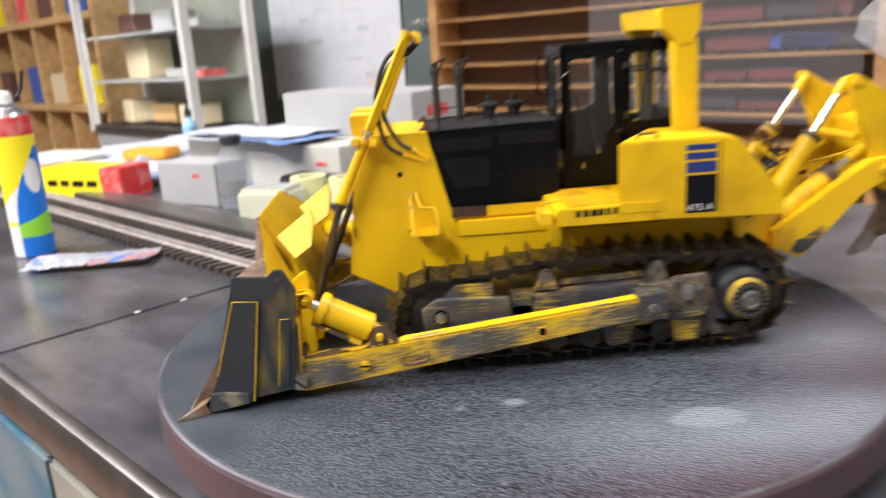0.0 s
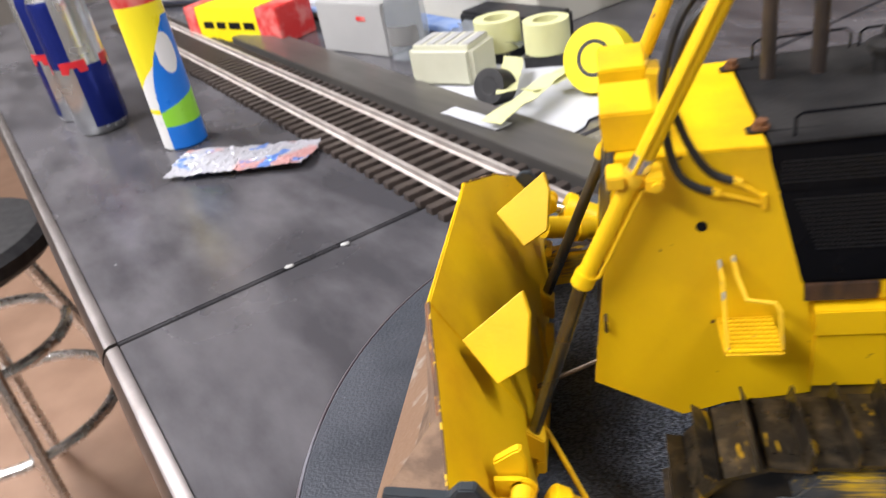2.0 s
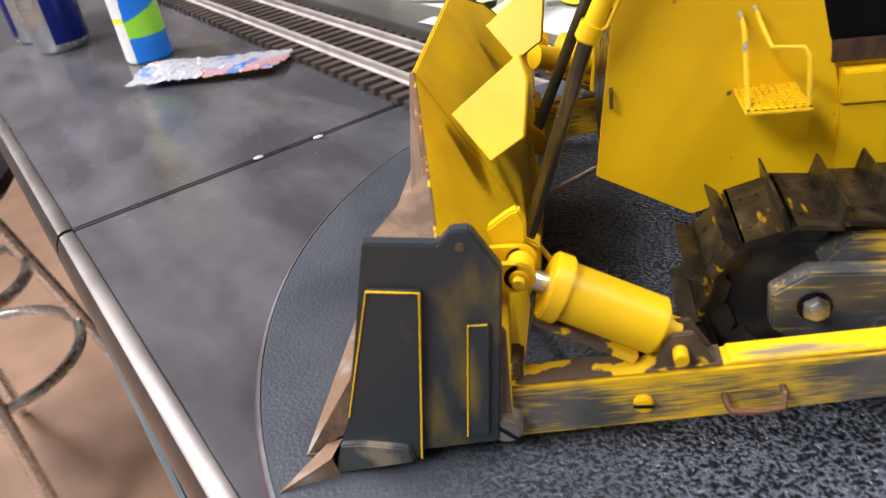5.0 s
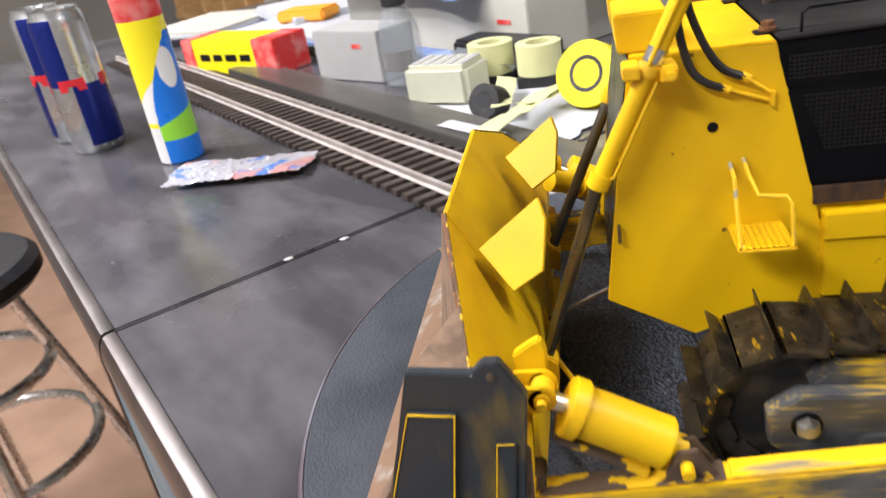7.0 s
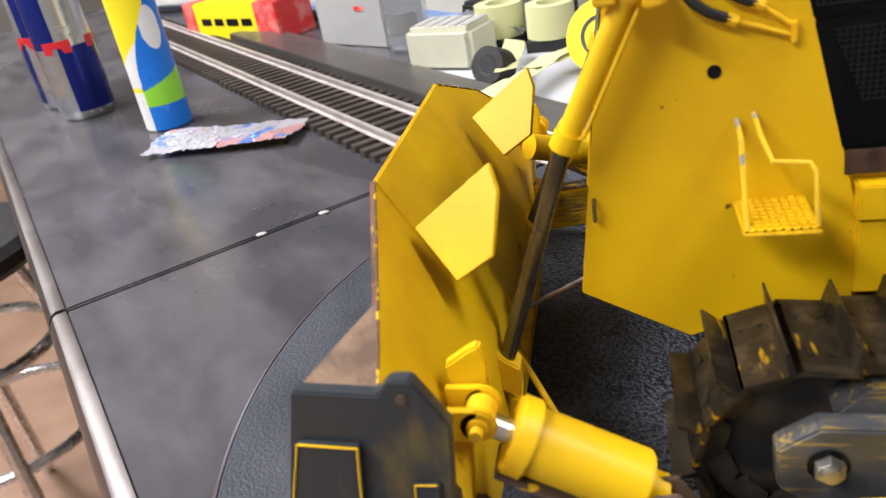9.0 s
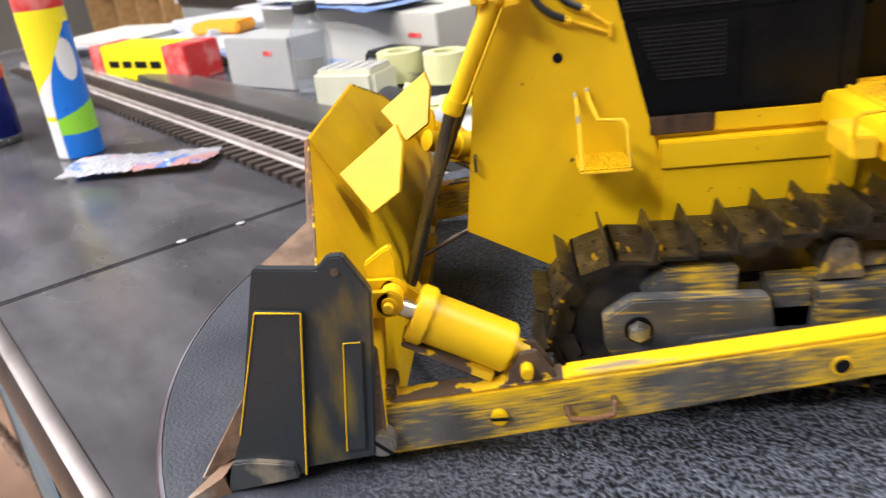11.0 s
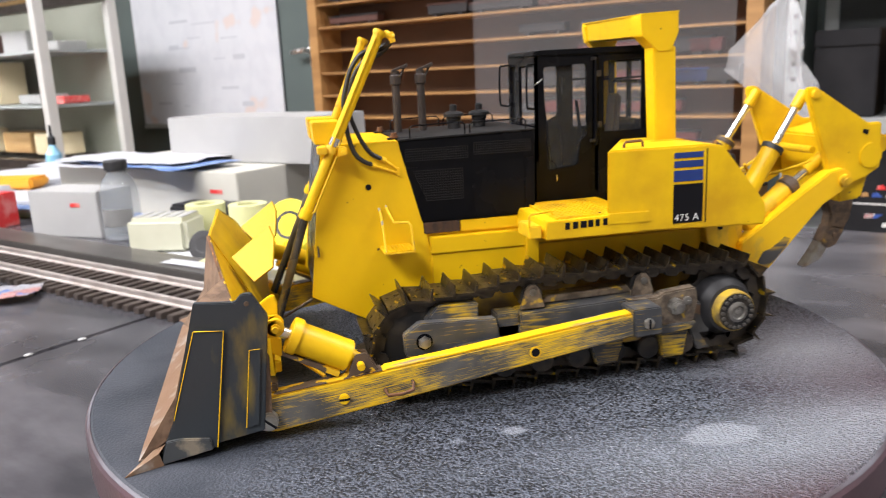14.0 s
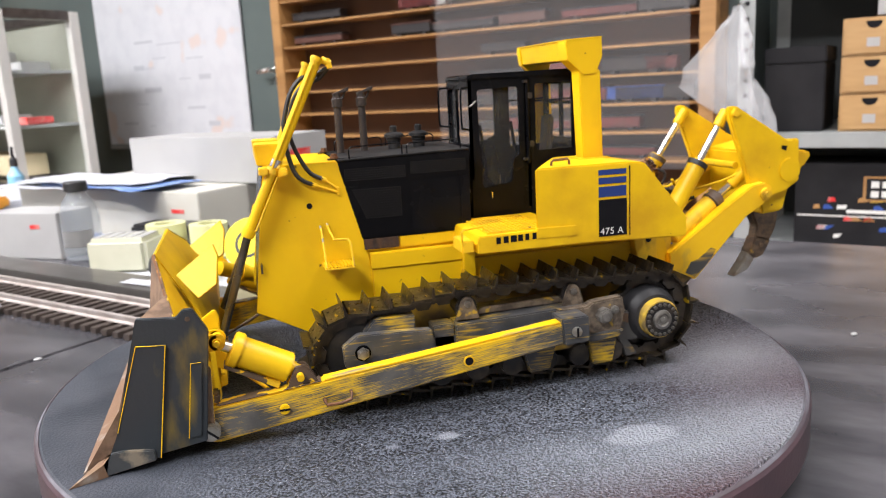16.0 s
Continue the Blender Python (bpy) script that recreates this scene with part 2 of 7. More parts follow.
def holed(bm, outer, holes, d0, d1, axis="y"):
    """A flat panel with openings through it."""
    def at(p, d):
        return {"y": (p[0], d, p[1]), "z": (p[0], p[1], d), "x": (d, p[0], p[1])}[axis]
    es = []
    for loop in [outer] + holes:
        vs = [bm.verts.new(at(p, d0)) for p in loop]
        es += [bm.edges.new((vs[i], vs[(i + 1) % len(vs)])) for i in range(len(vs))]
    g = bmesh.ops.triangle_fill(bm, edges=es, use_beauty=True)
    fs = [f for f in g["geom"] if isinstance(f, bmesh.types.BMFace)]
    x = bmesh.ops.extrude_face_region(bm, geom=fs)
    shift = Vector(at((0, 0), d1)) - Vector(at((0, 0), d0))
    bmesh.ops.translate(bm, verts=[v for v in x["geom"] if isinstance(v, bmesh.types.BMVert)], vec=shift)
    bmesh.ops.recalc_face_normals(bm, faces=bm.faces)


# ---- mesh helpers, in plan units ----
def box(bm, x0, x1, y0, y1, z0, z1, bev=0.0):
    return prism(bm, [(x0, z0), (x1, z0), (x1, z1), (x0, z1)], y0, y1, bev)


def prism(bm, pts, y0, y1, bev=0.0, axis="y"):
    """A polygon, pushed from y0 to y1 (axis y: points are x, z; axis z: x, y; axis x: y, z)."""
    def at(p, d):
        return {"y": (p[0], d, p[1]), "z": (p[0], p[1], d), "x": (d, p[0], p[1])}[axis]
    n = len(pts)
    a = [bm.verts.new(at(p, y0)) for p in pts]
    b = [bm.verts.new(at(p, y1)) for p in pts]
    fs = [bm.faces.new(a), bm.faces.new(b[::-1])]
    for i in range(n):
        j = (i + 1) % n
        fs.append(bm.faces.new((a[j], a[i], b[i], b[j])))
    bmesh.ops.recalc_face_normals(bm, faces=fs)
    if bev:
        es = list({e for f in fs for e in f.edges})
        bmesh.ops.bevel(bm, geom=es, offset=bev, segments=2, affect="EDGES", clamp_overlap=True)


def cyl(bm, p0, p1, r0, r1=None, seg=20, bev=0.0):
    p0, p1 = Vector(p0), Vector(p1)
    d = p1 - p0
    m = Matrix.Translation((p0 + p1) / 2) @ d.to_track_quat("Z", "Y").to_matrix().to_4x4()
    g = bmesh.ops.create_cone(bm, cap_ends=True, segments=seg, radius1=r0, radius2=r0 if r1 is None else r1, depth=d.length, matrix=m)
    if bev:
        es = [e for e in {e for v in g["verts"] for e in v.link_edges} if len([f for f in e.link_faces if len(f.verts) > 4]) == 1]
        bmesh.ops.bevel(bm, geom=es, offset=bev, segments=2, affect="EDGES", clamp_overlap=True)


def smooth_path(pts, steps=6):
    p = [Vector(q) for q in pts]
    p = [2 * p[0] - p[1]] + p + [2 * p[-1] - p[-2]]
    out = []
    for i in range(1, len(p) - 2):
        for k in range(steps):
            t = k / steps
            out.append(0.5 * (2 * p[i] + (p[i + 1] - p[i - 1]) * t + (2 * p[i - 1] - 5 * p[i] + 4 * p[i + 1] - p[i + 2]) * t * t
                              + (3 * p[i] - p[i - 1] - 3 * p[i + 1] + p[i + 2]) * t ** 3))
    return out + [p[-2]]


def tube(bm, pts, r, seg=8, soft=True, steps=6):
    """A round bar or hose along points; soft: bent, else with sharp bends."""
    path = smooth_path(pts, steps) if soft else [Vector(q) for q in pts]
    rings, up = [], None
    for i, c in enumerate(path):
        d = (path[min(i + 1, len(path) - 1)] - path[max(i - 1, 0)]).normalized()
        if up is None:
            up = Vector((0, 0, 1)) if abs(d.z) < 0.9 else Vector((1, 0, 0))
        side = d.cross(up).normalized()
        up = side.cross(d).normalized()
        rings.append([bm.verts.new(c + r * (math.cos(a) * side + math.sin(a) * up)) for a in [2 * math.pi * k / seg for k in range(seg)]])
    for a, b in zip(rings, rings[1:]):
        for k in range(seg):
            bm.faces.new((a[k], a[(k + 1) % seg], b[(k + 1) % seg], b[k]))
    bm.faces.new(rings[0][::-1])
    bm.faces.new(rings[-1])


def lathe(bm, prof, seg=28, at=(0, 0, 0)):
    """A turned body from (radius, height) pairs."""
    rings = []
    for r, z in prof:
        rings.append([bm.verts.new((at[0] + max(r, 1e-5) * math.cos(a), at[1] + max(r, 1e-5) * math.sin(a), at[2] + z))
                      for a in [2 * math.pi * k / seg for k in range(seg)]])
    for a, b in zip(rings, rings[1:]):
        for k in range(seg):
            bm.faces.new((a[k], a[(k + 1) % seg], b[(k + 1) % seg], b[k]))
    bm.faces.new(rings[0][::-1])
    bm.faces.new(rings[-1])


def finish(name, bm, material):
    bmesh.ops.scale(bm, vec=(K, K, K), verts=bm.verts)
    me = bpy.data.meshes.new(name)
    bm.to_mesh(me)
    bm.free()
    me.polygons.foreach_set("use_smooth", [True] * len(me.polygons))
    me.set_sharp_from_angle(angle=radians(32))
    if isinstance(material, (list, tuple)):
        for k in material:
            me.materials.append(k)
    elif material:
        me.materials.append(material)
    return me


def part(name, bm, material, parent, label="", kind=""):
    ob = new(name, finish(name, bm, material))
    ob.parent = parent
    return tagged(ob, label=label, kind=kind)


def group_of(name, at, label, category, rz=0.0, group="", kind=""):
    """A thing made of parts: an Empty at its base."""
    ob = new(name)
    ob.matrix_basis = pose(at[0] * K, at[1] * K, at[2] * K, 0, 0, rz)
    ob.empty_display_size = 0.01
    return tagged(ob, label, category, group, kind)


def solid(name, bm, material, label, category, at=(0, 0, 0), rz=0.0, group="", kind="", tilt=(0, 0)):
    """A thing of one mesh."""
    ob = new(name, finish(name, bm, material))
    ob.matrix_basis = pose(at[0] * K, at[1] * K, at[2] * K, tilt[0], tilt[1], rz)
    return tagged(ob, label, category, group, kind)


def copies(ob, places):
    """The same part again, sharing its mesh."""
    for m in places:
        o = ob.copy()
        scene.collection.objects.link(o)
        o.matrix_basis = m


TURN = -47.5  # the room and its table lie askew to the model


def room(u, w, z):
    a = radians(TURN)
    return (u * math.cos(a) - w * math.sin(a), u * math.sin(a) + w * math.cos(a), z)


B = bmesh.new

# ---- the setting ----
TABLE = -0.028
FLOOR = -0.70
laminate = mat("dark_laminate", (0.047, 0.0460, 0.0520), 0.25, alt=(0.118, 0.114, 0.124), scale=13, amount=0.85, bump=0.06, bump_scale=260, detail=9, lo=0.36, hi=0.70, spec=0.5,
               stretch=(1, 2.2, 1))
alu = mat("brushed_aluminium_edge", (0.22, 0.20, 0.195), 0.38, metal=1.0, alt=(0.14, 0.125, 0.12), scale=40, amount=0.6)
wall_paint = mat("pale_wall_paint", (0.24, 0.23, 0.21), 0.8, alt=(0.19, 0.18, 0.165), scale=3, amount=0.6)
green_grey = mat("green_grey_paint", (0.10, 0.13, 0.125), 0.6, alt=(0.075, 0.10, 0.10), scale=4, amount=0.6)
ceiling_paint = mat("white_ceiling_paint", (0.52, 0.51, 0.49), 0.9, alt=(0.45, 0.44, 0.42), scale=3, amount=0.5)
floor_tile = mat("reddish_floor", (0.30, 0.185, 0.125), 0.45, alt=(0.22, 0.13, 0.085), scale=6, amount=0.8, bump=0.1)


def setting(name, bm, material, label, category=""):
    return solid(name, bm, material, label, category or name.split("_")[0], at=(0, 0, 0), rz=TURN, kind="structure")


bm = B(); box(bm, -4.2, 1.6, -2.2, 1.30, FLOOR - 0.1, FLOOR); setting("floor", bm, floor_tile, "reddish brown workshop floor")
bm = B(); box(bm, -4.2, 1.6, -2.2, 1.30, 1.55, 1.6); setting("ceiling", bm, ceiling_paint, "white painted workshop ceiling")
bm = B(); prism(bm, [(-4.3, 1.05), (-0.100, 1.05), (-0.100, 1.30), (1.7, 1.30), (1.7, 1.40), (-0.20, 1.40), (-0.20, 1.15), (-4.3, 1.15)], FLOOR, 1.6, axis="z"); setting("wall_north", bm, green_grey, "green-grey painted workshop wall with a recess", "wall")
bm = B(); box(bm, -4.3, 1.7, -2.3, -2.2, FLOOR, 1.6); setting("wall_south", bm, wall_paint, "pale painted workshop wall", "wall")
bm = B(); box(bm, -4.3, -4.2, -2.2, 1.05, FLOOR, 1.6); setting("wall_west", bm, wall_paint, "pale painted workshop wall", "wall")
bm = B(); box(bm, 1.6, 1.7, -2.2, 1.297, FLOOR, 1.6); setting("wall_east", bm, wall_paint, "pale painted workshop wall", "wall")

# work table of two butted leaves with a rounded metal edge
table = group_of("work_table", room(0, 0.14, FLOOR), "dark grey laminate work table with a metal edge strip", "table", rz=TURN)
H = TABLE - FLOOR
for u0, u1 in ((-1.30, -0.2575), (-0.2545, 0.62)):
    bm = B(); box(bm, u0, u1, -0.2880, 0.30, H - 0.024, H, 0.0008); part("tabletop", bm, laminate, table, "scuffed dark grey laminate leaf")
    bm = B()
    prof = [(-0.2915 + 0.0055 * math.cos(a) * -1, H - 0.012 + 0.0125 * math.sin(a)) for a in [math.pi * (k / 8 - 0.5) for k in range(9)]]
    prism(bm, [(-0.2878, H - 0.0245)] + [(p[0], p[1]) for p in prof] + [(-0.2878, H + 0.0004)], u0, u1, axis="x")
    part("edge_strip", bm, alu, table, "rounded aluminium edge strip")
for u in (-0.98, 0.58):
    for w in (-0.25, 0.26):
        bm = B(); box(bm, u - 0.02, u + 0.02, w - 0.02, w + 0.02, 0, H - 0.024, 0.002); part("leg", bm, alu, table)

# turntable disc
grit = mat("dark_gritty_coating", (0.050, 0.055, 0.067), 0.50, alt=(0.034, 0.039, 0.049), scale=36, amount=0.9, detail=6, spec=0.25)


def gritty(material):
    """Coarse sand coat, pits and grains with their shading in the colour, that thins out to a smooth coat on the
    blade's side of the disc.
    """
    nt = material.node_tree
    bs = nt.nodes["Principled BSDF"]
    tc = nt.nodes.new("ShaderNodeTexCoord")

    def field(scale, detail=2.0):
        n = nt.nodes.new("ShaderNodeTexNoise")
        n.inputs["Scale"].default_value, n.inputs["Detail"].default_value = scale, detail
        nt.links.new(tc.outputs["Object"], n.inputs["Vector"])
        return n.outputs["Fac"]

    def ramp(v, a, c, top=1.0, low=0.0):
        r = nt.nodes.new("ShaderNodeMapRange")
        r.inputs["From Min"].default_value, r.inputs["From Max"].default_value = a, c
        r.inputs["To Min"].default_value, r.inputs["To Max"].default_value = low, top
        nt.links.new(v, r.inputs["Value"])
        return r.outputs["Result"]

    def calc(op, p, q, r=None):
        n = nt.nodes.new("ShaderNodeMath")
        n.operation = op
        for i, v in enumerate((p, q, r)):
            if isinstance(v, (int, float)):
                n.inputs[i].default_value = v
            elif v is not None:
                nt.links.new(v, n.inputs[i])
        return n.outputs[0]

    def blend(fac, p, q):
        x = nt.nodes.new("ShaderNodeMix")
        x.data_type = "RGBA"
        nt.links.new(fac, x.inputs["Factor"])
        for k, v in ((6, p), (7, q)):
            if isinstance(v, tuple):
                x.inputs[k].default_value = (*v, 1)
            else:
                nt.links.new(v, x.inputs[k])
        return x.outputs[2]

    sx = nt.nodes.new("ShaderNodeSeparateXYZ")
    nt.links.new(tc.outputs["Object"], sx.inputs[0])
    coat = ramp(calc("MULTIPLY_ADD", field(14), 0.16, sx.outputs["X"]), -0.055, 0.025)
    grain = field(880, 1.5)
    clump = field(320, 2.0)
    rough = calc("MULTIPLY_ADD", clump, 0.10, grain)
    # shade of the pits and lit grains painted in, from the bump's own field
    sand = blend(ramp(rough, 0.46, 0.61), (0.004, 0.005, 0.007), (0.104, 0.117, 0.148))
    col = blend(coat, bs.inputs["Base Color"].links[0].from_socket, sand)
    # pale spray dust caught on the grains, in drifts
    drift = ramp(field(11, 4), 0.50, 0.74)
    dust = calc("MULTIPLY", calc("MULTIPLY", drift, ramp(grain, 0.42, 0.66)), calc("MULTIPLY_ADD", coat, 0.40, 0.10))
    col = blend(dust, col, (0.24, 0.265, 0.31))
    glint = calc("MULTIPLY", ramp(field(900, 1.0), 0.68, 0.71), calc("MULTIPLY_ADD", drift, 0.45, 0.4))
    glint = calc("MULTIPLY", glint, calc("MULTIPLY_ADD", coat, 0.90, 0.10))
    col = blend(glint, col, (0.62, 0.64, 0.67))
    nt.links.new(col, bs.inputs["Base Color"])
    bn = nt.nodes.new("ShaderNodeBump")
    bn.inputs["Distance"].default_value = 0.0038
    nt.links.new(calc("MULTIPLY_ADD", coat, 0.80, 0.16), bn.inputs["Strength"])
    nt.links.new(rough, bn.inputs["Height"])
    nt.links.new(bn.outputs["Normal"], bs.inputs["Normal"])


gritty(grit)


def stain(material, at, radius, edge, colour, strength, speck=0.0):
    """A round, ragged stain on a flat top: place and radius in plan units of the object."""
    nt = material.node_tree
    bs = nt.nodes["Principled BSDF"]
    old = bs.inputs["Base Color"].links[0].from_socket
    tc = nt.nodes.new("ShaderNodeTexCoord")
    mp = nt.nodes.new("ShaderNodeMapping")
    mp.inputs["Location"].default_value = (-at[0] * K, -at[1] * K, 0)
    nt.links.new(tc.outputs["Object"], mp.inputs["Vector"])
    flat = nt.nodes.new("ShaderNodeVectorMath")
    flat.operation = "MULTIPLY"
    flat.inputs[1].default_value = (1 / at[2], 1 / at[3], 0)
    nt.links.new(mp.outputs["Vector"], flat.inputs[0])
    ln = nt.nodes.new("ShaderNodeVectorMath")
    ln.operation = "LENGTH"
    nt.links.new(flat.outputs["Vector"], ln.inputs[0])
    no = nt.nodes.new("ShaderNodeTexNoise")
    no.inputs["Scale"].default_value = 900 if speck else 160
    no.inputs["Detail"].default_value = 6
    nt.links.new(tc.outputs["Object"], no.inputs["Vector"])
    ad = nt.nodes.new("ShaderNodeMath")
    ad.operation = "MULTIPLY_ADD"
    nt.links.new(no.outputs["Fac"], ad.inputs[0])
    ad.inputs[1].default_value = radius * K * (speck if speck else 0.5)
    nt.links.new(ln.outputs["Value"], ad.inputs[2])
    mr = nt.nodes.new("ShaderNodeMapRange")
    mr.inputs["From Min"].default_value = (radius + edge) * K * (1 + (speck if speck else 0.5) * 0.5)
    mr.inputs["From Max"].default_value = (radius - edge) * K * (1 + (speck if speck else 0.5) * 0.5)
    mr.inputs["To Max"].default_value = strength
    nt.links.new(ad.outputs[0], mr.inputs["Value"])
    mx = nt.nodes.new("ShaderNodeMix")
    mx.data_type = "RGBA"
    nt.links.new(mr.outputs["Result"], mx.inputs["Factor"])
    nt.links.new(old, mx.inputs[6])
    mx.inputs[7].default_value = (*colour, 1)
    nt.links.new(mx.outputs[2], bs.inputs["Base Color"])


# spray mist in plum and white towards the rim, and rubbed patches on the turntable
stain(grit, (0.128, -0.085, 1.0, 1.5), 0.040, 0.020, (0.060, 0.030, 0.040), 0.75, 1.0)
stain(grit, (0.062, -0.146, 2.0, 0.6), 0.026, 0.014, (0.085, 0.042, 0.050), 0.70, 1.2)
stain(grit, (0.120, -0.052, 1.3, 0.9), 0.017, 0.012, (0.40, 0.42, 0.46), 0.60, 2.4)
stain(grit, (0.060, -0.120, 1.9, 0.6), 0.018, 0.012, (0.36, 0.39, 0.44), 0.55, 2.4)
stain(grit, (0.098, -0.108, 1.7, 0.8), 0.014, 0.010, (0.32, 0.34, 0.38), 0.55, 2.4)
stain(grit, (0.010, -0.104, 1.7, 0.5), 0.014, 0.009, (0.20, 0.22, 0.26), 0.40, 2.2)
stain(grit, (0.0490, -0.1060, 1.35, 0.75), 0.0092, 0.0010, (0.27, 0.29, 0.33), 0.80)
stain(grit, (-0.0120, -0.0835, 1.2, 0.8), 0.0034, 0.0008, (0.26, 0.28, 0.32), 0.8)
stain(grit, (-0.0315, -0.0850, 1.1, 0.8), 0.0020, 0.0008, (0.20, 0.22, 0.26), 0.7)
stain(grit, (0.0700, -0.0600, 1.4, 0.8), 0.0060, 0.0014, (0.15, 0.16, 0.185), 0.6)
plum = mat("plum_painted_rim", (0.072, 0.040, 0.050), 0.5, alt=(0.046, 0.036, 0.043), scale=25, amount=0.8, bump=0.3)
disc = group_of("turntable", (0.0015, 0.0075, TABLE), "round turntable with dark gritty top and plum-coloured rim", "turntable")
R0 = 0.1565
bm = B(); lathe(bm, [(0.11, 0.0), (0.115, 0.001), (0.115, 0.012)], 64); part("base_plate", bm, dark_steel, disc)
bm = B(); lathe(bm, [(R0 - 0.002, 0.012), (R0, 0.0135), (R0, 0.026), (R0 - 0.0008, 0.0272)], 128); part("rim", bm, plum, disc)
bm = B(); lathe(bm, [(R0 - 0.0014, 0.0271), (R0 - 0.0026, 0.0282), (0.0, 0.0282)], 128); part("platter", bm, grit, disc)
# thin ring whose pale colour paints in the highlight along the rim
bm = B(); lathe(bm, [(R0 - 0.0009, 0.0270), (R0 - 0.0007, 0.0273), (R0 - 0.0012, 0.0277), (R0 - 0.0017, 0.0279), (R0 - 0.0019, 0.0276)], 128)
part("worn_edge", bm, mat("edge_highlight_paint", (0.11, 0.11, 0.13), 0.55, alt=(0.05, 0.036, 0.044), scale=22, amount=0.95, lo=0.40, hi=0.55), disc, "thin ring with the rim's highlight painted pale, in plum patches")

# ---- ceiling lamps ----
tube_glow = glow("lamp_tube", (1.0, 0.98, 0.94), 6.0)
lamp_white = mat("white_lamp_housing", (0.75, 0.75, 0.73), 0.4)
for u, w, power in ((-0.95, -0.95, 54.0), (0.10, -1.55, 87.0), (-1.35, -0.60, 58.0), (-2.90, -1.10, 36.0), (0.80, 0.40, 41.5)):
    lamp = group_of("ceiling_light", room(u, w, 1.46), "white ceiling light with fluorescent tubes, lit", "ceiling light", rz=TURN, group="ceiling lights")
    bm = B(); box(bm, -0.55, 0.55, -0.09, 0.09, 0.03, 0.09, 0.004); part("housing", bm, lamp_white, lamp)
    for y in (-0.045, 0.045):
        bm = B(); cyl(bm, (-0.5, y, 0.012), (0.5, y, 0.012), 0.012, seg=12); part("tube", bm, tube_glow, lamp)
    li = bpy.data.lights.new("tube_light", "AREA")
    li.shape, li.size, li.size_y, li.energy, li.color = "RECTANGLE", 1.1 * K, 0.16 * K, power, (0.992, 0.967, 0.992)
    lo = new("tube_light", li)
    lo.parent = lamp
    lo.matrix_basis = pose(0, 0, -0.005 * K)

# ---- the bulldozer model ----
dozer = group_of("bulldozer_model", (0, 0.009, 0.0002), "weathered yellow and black scale model bulldozer with blade and ripper", "model bulldozer")


def span(s, a, b):
    """A stretch across the machine on side s (-1 near, 1 far), from a inner to b outer."""
    return (s * a, s * b) if s > 0 else (s * b, s * a)


# radiator guard: two side plates, top and front
PLATE = [(-0.0615, 0.0905), (-0.0335, 0.0900), (-0.0225, 0.0465), (-0.0225, 0.030), (-0.040, 0.0275), (-0.0495, 0.0240), (-0.069, 0.0345), (-0.0645, 0.0700)]
for s in (-1, 1):
    bm = B(); prism(bm, PLATE, *span(s, 0.0238, 0.0250), 0.0002)
    pl = part("side_plate", bm, plate_yellow, dozer)
    bm = B(); cyl(bm, (-0.0455, s * 0.0246, 0.0742), (-0.0455, s * 0.02525, 0.0742), 0.0011, seg=16); part("hole", bm, black_decal, pl)
    bm = B(); tube(bm, [(-0.0655, s * 0.025, 0.0535), (-0.0655, s * 0.0268, 0.0532), (-0.0655, s * 0.0268, 0.0502), (-0.0655, s * 0.025, 0.05)], 0.0004, 6, False)
    part("hook", bm, rod_steel, pl)
bm = B(); box(bm, -0.0615, -0.0335, -0.0248, 0.0248, 0.0893, 0.0905, 0.0003); part("radiator_top", bm, yellow, dozer)
bm = B(); prism(bm, [(-0.0618, 0.0900), (-0.0648, 0.0700), (-0.068, 0.036), (-0.066, 0.036), (-0.0630, 0.0700), (-0.0600, 0.0900)], -0.0236, 0.0236)
part("radiator_front", bm, black, dozer, "dark front grille of the radiator")
for s in (-1, 1):
    bm = B(); prism(bm, [(-0.0635, 0.0905), (-0.0545, 0.0905), (-0.0535, 0.0985), (-0.0640, 0.0985)], *sorted((s * 0.004, s * 0.022)), 0.0004)
    part("headlamp_box", bm, yellow, dozer)

# engine hood
HOOD = [(-0.0333, 0.0900), (0.0195, 0.0912), (0.0190, 0.0592), (-0.0268, 0.0588)]
bm = B(); prism(bm, HOOD, -0.0246, 0.0246, 0.0003); hood = part("engine_hood", bm, black, dozer, "black engine hood with mesh grilles")
bm = B(); prism(bm, [(-0.0330, 0.0902), (0.0195, 0.0914), (0.0195, 0.0920), (-0.0330, 0.0908)], -0.0249, 0.0249, 0.0002); part("hood_top", bm, black_top, hood, "dusty dark hood top")


def grille(s, x0, x1, z0, z1, nx, nz, lean=0.0):
    """Woven wire over the hood's side; lean: its lower left corner is cut by that much."""
    bm = B()
    y = s * 0.0249
    for i in range(nx + 1):
        x = x0 + (x1 - x0) * i / nx
        low = z0 + (z1 - z0) * max(0.0, 1 - (x - x0) / lean) if lean else z0
        if z1 - low > 0.001:
            box(bm, x - 0.00010, x + 0.00010, *sorted((y, y + s * 0.00022)), low, z1)
    for k in range(nz + 1):
        z = z0 + (z1 - z0) * k / nz
        left = x0 + lean * (1 - k / nz)
        box(bm, left, x1, *sorted((y, y + s * 0.00030)), z - 0.00011, z + 0.00011)
    part("grille", bm, mesh_black, hood, "fine wire mesh")


